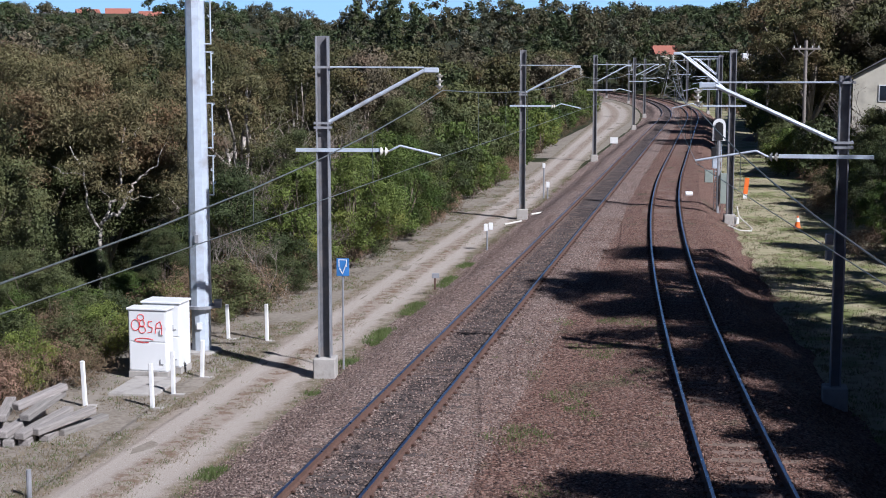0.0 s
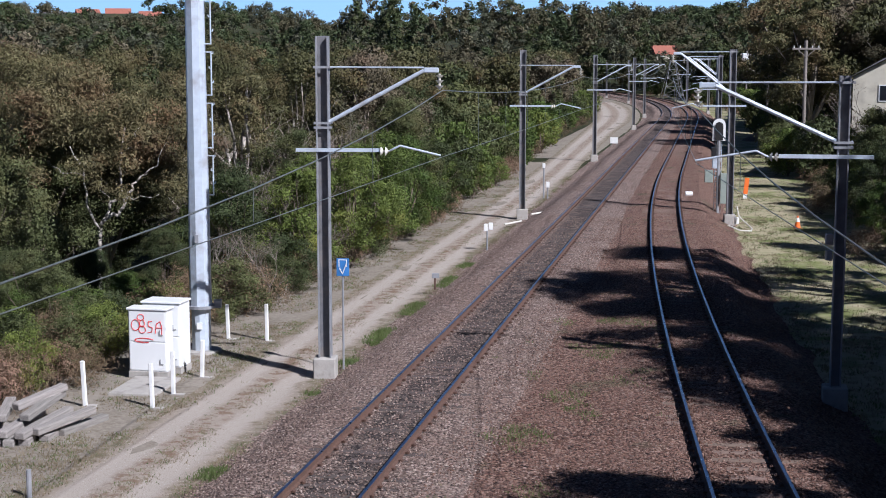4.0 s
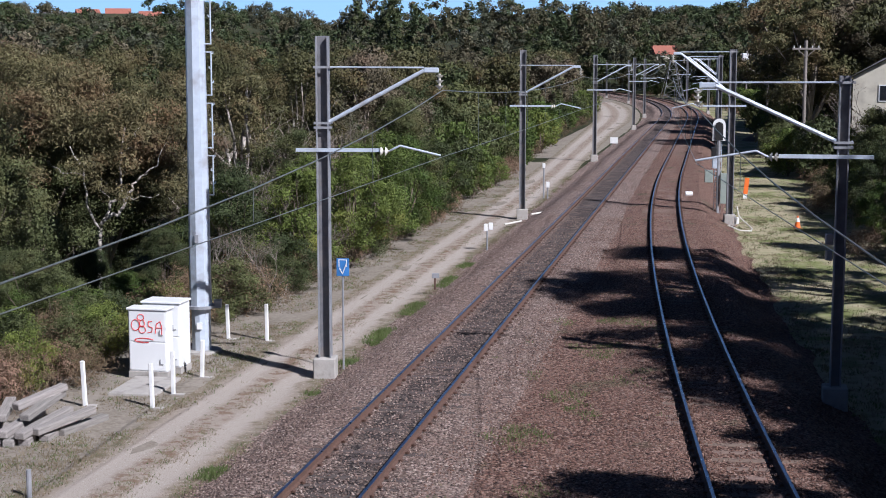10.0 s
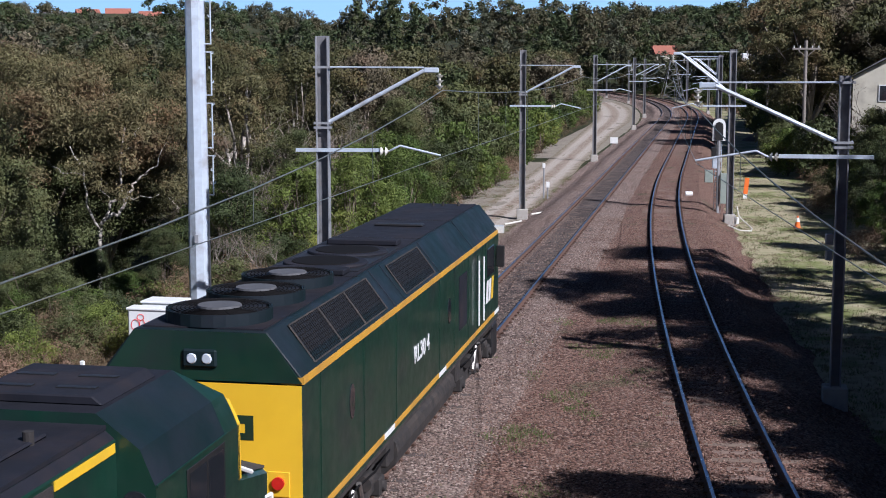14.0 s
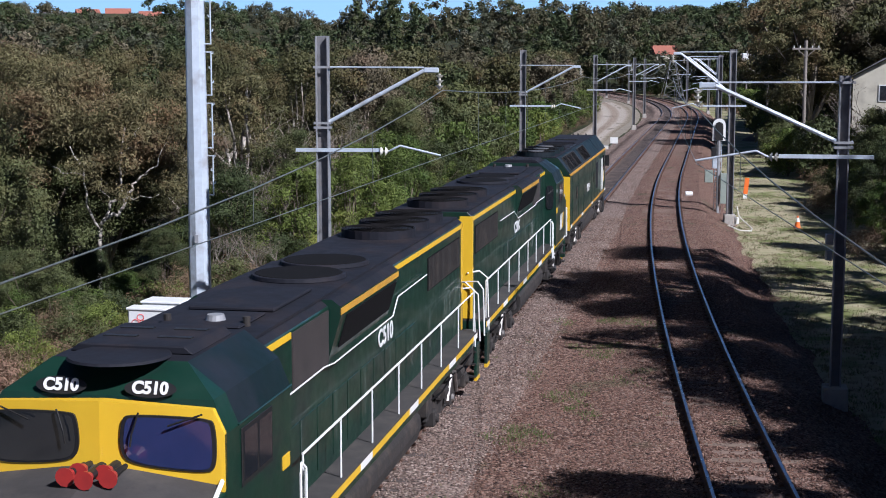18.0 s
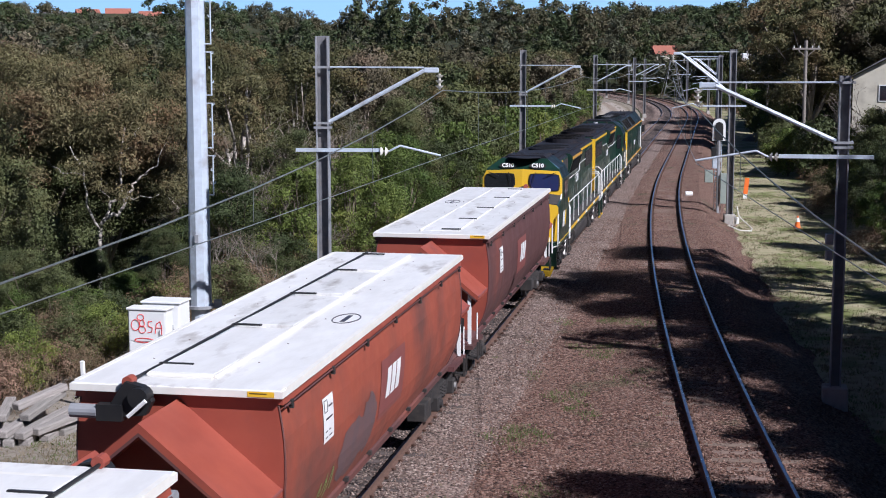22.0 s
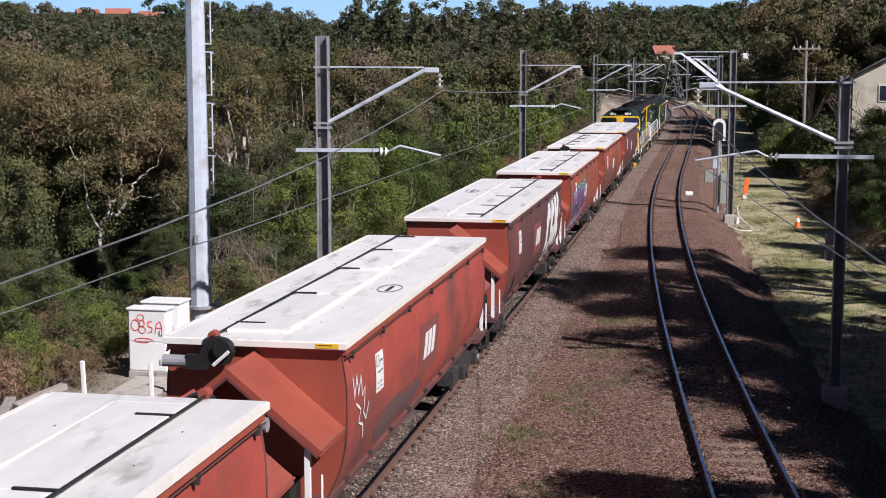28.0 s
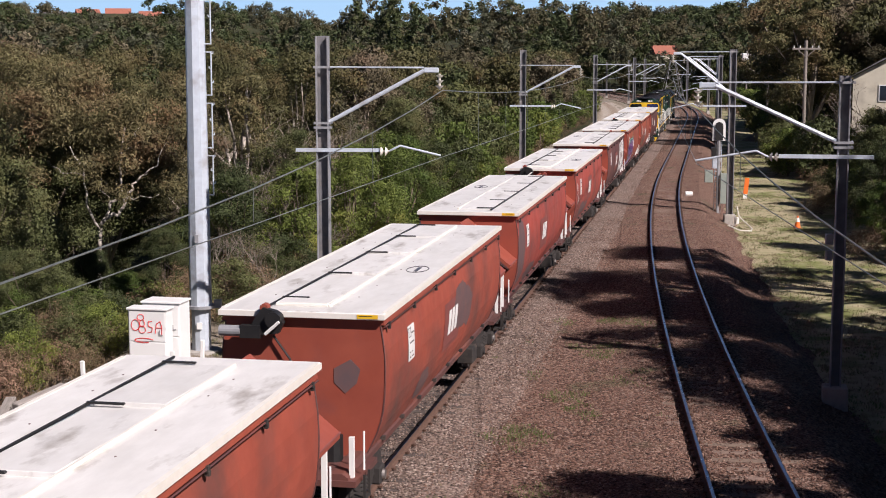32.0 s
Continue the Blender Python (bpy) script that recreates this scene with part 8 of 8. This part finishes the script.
        handrail("nose_rail", [(s * 1.44, 9.75, 2.35), (s * 1.46, 9.98, 2.33), (s * 1.46, 10.05, 1.25), (s * 1.30, 10.05, 1.2)], t, 0.028)
        handrail("nose_rail", [(s * 0.7, 10.08, 2.05), (s * 1.22, 10.08, 2.05), (s * 1.26, 10.08, 2.0), (s * 1.26, 10.08, 1.0)], t, 0.028)
        handrail("corner_stripe", [(s * 1.44, 8.78, 3.01), (s * 1.46, 9.2, 2.84)], t, 0.03, "white nose corner edge")
    part("coupler_plate", boxes((-1.42, 1.42, 9.9, 10.02, 0.45, 1.38)), M_GREEN, t, "dark green buffer plate", bevel=0.02)
    part("jumper_box", boxes((0.75, 1.15, 10.02, 10.12, 0.75, 1.15), (-1.15, -0.75, 10.02, 10.12, 0.75, 1.15)), M_BLACK, t, bevel=0.02)
    bm = bmesh.new()
    prism(bm, [(-1.35, 0.5), (1.35, 0.5), (1.2, 0.14), (-1.2, 0.14)], 9.92, 10.06)
    part("pilot", bm, M_YELLOW, t, "yellow pilot plate")
    bm = bmesh.new()
    for i, (x, y) in enumerate(((-0.32, 9.25), (-0.08, 9.36), (0.18, 9.28), (-0.2, 9.08), (0.12, 9.06))):
        rod(bm, (x, y - 0.35, 3.16), (x, y, 3.16), 0.07 if i % 2 else 0.03, 0.05, n=8, mi=1)
        rod(bm, (x, y, 3.16), (x, y + 0.16, 3.15), 0.05, 0.115, n=12)
        rod(bm, (x, y - 0.05, 2.95), (x, y - 0.05, 3.16), 0.02, n=5, mi=1)
    part("horn", bm, [M_HORN, M_BLACK], t, "cluster of red air horns")
    # handrails along the walkway
    for s in (-1, 1):
        top = [(s * 1.38, -9.2, 2.38), (s * 1.38, 5.3, 2.38)]
        handrail("walkway_rail", top, t, 0.020)
        for i in range(8):
            y = -9.2 + i * 2.07
            handrail("stanchion", [(s * 1.38, y, 1.42), (s * 1.38, y, 2.40)], t, 0.015, "white stanchion")
        handrail("step_rail", [(s * 1.44, 5.35, 1.0), (s * 1.44, 5.35, 2.2), (s * 1.40, 5.45, 2.3), (s * 1.44, 5.62, 2.2), (s * 1.44, 5.62, 1.0)], t, 0.020)
        handrail("end_rail", [(s * 0.95, END - 0.1, 2.4), (s * 1.25, END - 0.2, 2.42), (s * 1.40, END - 0.3, 2.25), (s * 1.44, END - 0.35, 1.1)], t, 0.020)
        handrail("end_rail", [(s * 0.95, END - 0.05, 2.6), (s * 1.2, END + 0.3, 2.62), (s * 1.40, END + 0.35, 2.45), (s * 1.44, END + 0.35, 1.1)], t, 0.020)
        for y in (END + 0.15, 5.48, 9.5):
            for z in (0.35, 0.65, 0.95):
                part("step", boxes((min(s * 1.18, s * 1.46), max(s * 1.18, s * 1.46), y - 0.2, y + 0.2, z, z + 0.04)), M_UNDER, t)
        part("step_plate", boxes((min(s * 1.40, s * 1.47), max(s * 1.40, s * 1.47), END - 0.12, END + 0.30, 0.35, 1.14)), M_GREEN, t, "dark green step side plate", bevel=0.01)
        part("step_edge", boxes((min(s * 1.40, s * 1.475), max(s * 1.40, s * 1.475), END - 0.12, END + 0.30, 0.26, 0.35)), M_YELLOW, t, "yellow step edge")
        part("air_tank", rods(0.2, [(s * 1.05, -2.9, 0.85), (s * 1.05, 2.9, 0.85)], n=14), M_UNDER, t)
    bm = bmesh.new()
    prism(bm, [(-1.25, 1.12), (1.25, 1.12), (1.40, 0.95), (1.42, 0.75), (1.34, 0.5), (1.1, 0.32), (-1.1, 0.32), (-1.34, 0.5), (-1.42, 0.75), (-1.40, 0.95)], -2.8, 2.8)
    part("fuel_tank", bm, M_UNDER, t, "grimy fuel tank", bevel=0.02)
    for y in (-6.3, 6.6):
        bogie(t, y, (-1.85, 0.0, 1.85), 0.51, 1.20)
        under_gear(t, y)
    coupler(t, -9.4)
    coupler(t, 9.95)
    VEHICLES.append((t, s0, 12.6, turned))


build_full_body_loco()
build_hood_loco("C506", 83.0, False)
build_hood_loco("C510", 62.7, True)


# ---- sleepers, fastenings and loose stone ----
def sleepers():
    bm = bmesh.new()
    box(bm, -1.25, 1.25, -0.125, 0.125, -0.34, -0.163)
    bmesh.ops.bevel(bm, geom=bm.edges[:], offset=0.012, segments=1, affect="EDGES")
    me = bpy.data.meshes.new("sleeper")
    bm.to_mesh(me)
    bm.free()
    me.materials.append(M_SLEEPER)
    oily = me.copy()
    oily.materials.clear()
    oily.materials.append(M_SLEEPER_OILY)
    bm = bmesh.new()
    for s in (-1, 1):
        for k in (-1, 1):
            x = s * 0.7525 + k * 0.105
            box(bm, x - 0.045, x + 0.045, -0.05, 0.05, -0.165, -0.125)
            rod(bm, (x + k * 0.01, -0.07, -0.12), (x + k * 0.01, 0.07, -0.12), 0.014, n=5)
    clip_v = np.array([tuple(v.co) for v in bm.verts])
    bm.verts.index_update()
    clip_f = [[v.index for v in f.verts] for f in bm.faces]
    bm.free()
    rng = random.Random(3)
    for track, second in ((track_1, False), (track_2, True)):
        y = 23.0
        clips = []
        while y < 150:
            x, yy = beside(y, rng.uniform(-0.02, 0.02), second)
            f = track2_x if second else track_x
            a = -math.degrees(math.atan2(f(y + 0.5) - f(y - 0.5), 1.0))
            ob = new("sleeper", me if second else oily)
            ob.parent = track
            ob.matrix_basis = pose(x, yy, rng.uniform(-0.042, -0.018), 0, 0, a + rng.uniform(-0.4, 0.4))
            m = pose(x, yy, 0, 0, 0, a)
            clips.append(clip_v @ np.array(m.to_3x3()).T + np.array(m.translation))
            y += 0.6
        v = np.concatenate(clips)
        f = [tuple(i + k * len(clip_v) for i in fc) for k in range(len(clips)) for fc in clip_f]
        joined = bpy.data.meshes.new("rail_clip")
        joined.from_pydata(v.tolist(), [], f)
        joined.materials.append(M_RAIL_SIDE)
        ob = tagged(new("rail_clip", joined), "rusty spring clips along both rails", "", "", "stuff")
        ob.parent = track


sleepers()


def bed_height(y, d):
    """Height of the ballast at an offset from the first track."""
    row = bed_row(True, False)(y) if d < 2.4 else bed_row(False, True)(y)
    return float(np.interp(d, [q[0] for q in row], [q[1] for q in row]))


def loose_stones():
    """Loose stones over the ballast near the bridge, each with its own tone."""
    rng = np.random.default_rng(9)
    unit = np.array([(1, 0, 0), (-1, 0, 0), (0, 1, 0), (0, -1, 0), (0, 0, 1), (0, 0, -1)], dtype=float)
    tri = np.array([(0, 2, 4), (2, 1, 4), (1, 3, 4), (3, 0, 4), (2, 0, 5), (1, 2, 5), (3, 1, 5), (0, 3, 5)])
    for name, lo, hi, n, mt, label in (("ballast_stones", -3.6, 2.6, 26000, M_STONE, "loose grey-brown ballast stones"), ("ballast_stones", 1.6, 99.0, 30000, M_STONE_RED, "loose rust-red ballast stones")):
        ys = 23.5 * (75.0 / 23.5) ** rng.random(n)
        pts = []
        for y in ys:
            w = track2_x(y) - track_x(y)
            d = rng.uniform(lo, min(hi, w + 4.0))
            dd = abs(d) if d < 2.2 else abs(d - w)
            if 0.66 < dd < 0.84:
                d += 0.22
            x, yy = beside(y, d)
            pts.append((x, yy, bed_height(y, d)))
        c = np.array(pts)
        size = rng.uniform(0.013, 0.030, (n, 1, 1)) * rng.uniform(0.7, 1.3, (n, 6, 1))
        a = rng.uniform(0, 6.28, n)
        rot = np.stack([np.stack([np.cos(a), -np.sin(a), 0 * a], 1), np.stack([np.sin(a), np.cos(a), 0 * a], 1), np.stack([0 * a, 0 * a, 0.75 + 0 * a], 1)], 1)
        v = np.einsum("nij,nkj->nki", rot, unit[None] * size + rng.normal(size=(n, 6, 3)) * 0.006) + c[:, None] + np.array([0, 0, 0.012])
        f = (tri[None] + 6 * np.arange(n)[:, None, None]).reshape(-1, 3)
        tagged(new(name, raw_mesh(name, v.reshape(-1, 3), f, [mt])), label, "stones", "", "stuff")


M_STONE = stone_mat("grey_brown_stone", [tuple(v * 0.8 for v in q) for q in GREY_TONES + MIXED_TONES[:4]])
M_STONE_RED = stone_mat("rusty_stone", [tuple(v * 0.82 for v in q) for q in BROWN_TONES + GREY_TONES[:3]])
loose_stones()


def grass_blades(name, n, place, materials, size, label):
    """Tufts of narrow blades."""
    rng = np.random.default_rng(17 + n)
    vs, count = [], 0
    base = []
    while len(base) < n:
        p = place(rng)
        if p:
            base.append(p)
    base = np.repeat(np.array(base), 9, axis=0)
    m = len(base)
    base[:, :2] += rng.normal(size=(m, 2)) * 0.09
    a = rng.uniform(0, 6.28, m)
    h = size * rng.uniform(0.4, 1.2, m)
    lean = rng.normal(size=(m, 2)) * 0.5 * h[:, None]
    w = np.stack([np.cos(a), np.sin(a), 0 * a], 1) * 0.012
    tip = base + np.concatenate([lean, h[:, None]], 1)
    v = np.stack([base - w, base + w, tip + w * 0.3, tip - w * 0.3], 1).reshape(-1, 3)
    f = np.arange(m * 4).reshape(-1, 4)
    ix = np.repeat(rng.integers(0, len(materials), n), 9)
    tagged(new(name, raw_mesh(name, v, f, materials, ix)), label, "grass", "", "stuff")


def verge_place(rng):
    y = 24.0 * (110 / 24.0) ** rng.random()
    a, b = road_edge(y)
    u = rng.random()
    if u < 0.62:
        d = a - abs(rng.normal()) * 1.6
    elif u < 0.84:
        d = b + abs(rng.normal()) * 0.3
    else:
        d = (a + b) / 2 + rng.normal() * 0.22
    if noise.noise(Vector((d * 0.8, y * 0.35, 5.0))) < -0.12:
        return None
    x, yy = beside(y, d)
    return (x, yy, -0.89 - 0.25 * smooth(-10.5, -13, d))


def lawn_place(rng):
    y = 30.0 * (140 / 30.0) ** rng.random()
    d = rng.uniform(3.6, 15.0)
    if noise.noise(Vector((d * 0.5, y * 0.3, 9.0))) + 0.35 * rng.normal() < -0.05:
        return None
    x, yy = beside(y, d, True)
    return (x, yy, -0.86 + 0.7 * smooth(13, 17, d))


M_BLADE_DRY = mat("straw_blades", (0.27, 0.215, 0.14), (0.19, 0.155, 0.095), scale=2, rough=0.8, trans=0.2)
M_BLADE_GREEN = mat("green_blades", (0.13, 0.17, 0.045), (0.09, 0.125, 0.035), scale=2, rough=0.7, trans=0.25)
grass_blades("verge_grass", 7000, verge_place, [M_BLADE_DRY, M_BLADE_GREEN, M_BLADE_DRY, M_BLADE_DRY], 0.055, "dry and green grass tufts along the dirt road")
grass_blades("lawn_grass", 13000, lawn_place, [M_BLADE_GREEN, M_BLADE_DRY, M_BLADE_DRY], 0.075, "short patchy grass blades on the strip")


def weed_place(rng):
    y = rng.uniform(25.0, 48.0)
    d = 3.4 + rng.normal() * 0.9
    if noise.noise(Vector((d * 0.9, y * 0.5, 2.0))) < 0.22:
        return None
    x, yy = beside(y, d)
    return (x, yy, bed_height(y, d))


def toe_place(rng):
    y = 24.0 * (70 / 24.0) ** rng.random()
    d = road_edge(y)[1] + 0.35 + rng.normal() * 0.16
    if noise.noise(Vector((d * 0.5, y * 0.6, 4.0))) < 0.18:
        return None
    x, yy = beside(y, d)
    return (x, yy, -0.87)


grass_blades("ballast_weeds", 420, weed_place, [M_BLADE_GREEN, M_BLADE_GREEN, M_BLADE_DRY], 0.06, "low weeds growing through the ballast between tracks")
grass_blades("roadside_weeds", 520, toe_place, [M_BLADE_GREEN], 0.10, "bright green weeds at the foot of the ballast")


# ---- movement ----
def travel(t):
    """How far the train has rolled along the line by t seconds, against its place at 22 s."""
    return 9.317 * (t - 22.0) - 0.0006 * (t - 22.0) ** 2


def motions():
    times = [0.0, 2.0, 4.0, 6.0, 8.0, 10.0] + [11.0 + 0.5 * i for i in range(43)]
    for t, s0, pivots, turned in VEHICLES:
        rows = []
        for q in times:
            s = s0 + travel(q)
            a, b = Vector((*on_track(s - pivots / 2), 0)), Vector((*on_track(s + pivots / 2), 0))
            c, d = (a + b) / 2, (b - a)
            angle = math.degrees(math.atan2(-d.x, d.y)) + (180 if turned else 0)
            rows.append((q, pose(c.x, c.y, 0, 0, 0, angle)))
        walk(t, rows)
    for w, a, r, turned in turning_wheels():
        sense = 1.0 if turned else -1.0
        rows, q, turn = [(0.0, pose(0, a, r))], 11.0, 0.0
        while q < 32.0:
            rows.append((q, pose(0, a, r, sense * math.degrees((travel(q) - travel(11.0)) / r))))
            q += 0.07
        walk(w, rows + [(32.0, pose(0, a, r, sense * math.degrees((travel(32.0) - travel(11.0)) / r)))])


def turning_wheels():
    """Each wheelset with its place on the bogie, its radius and whether its vehicle runs turned about."""
    turned = {t.name: v for t, _, _, v in VEHICLES}
    return [(w, a, r, turned[w.parent.parent.name]) for w, a, r in WHEELS]


motions()
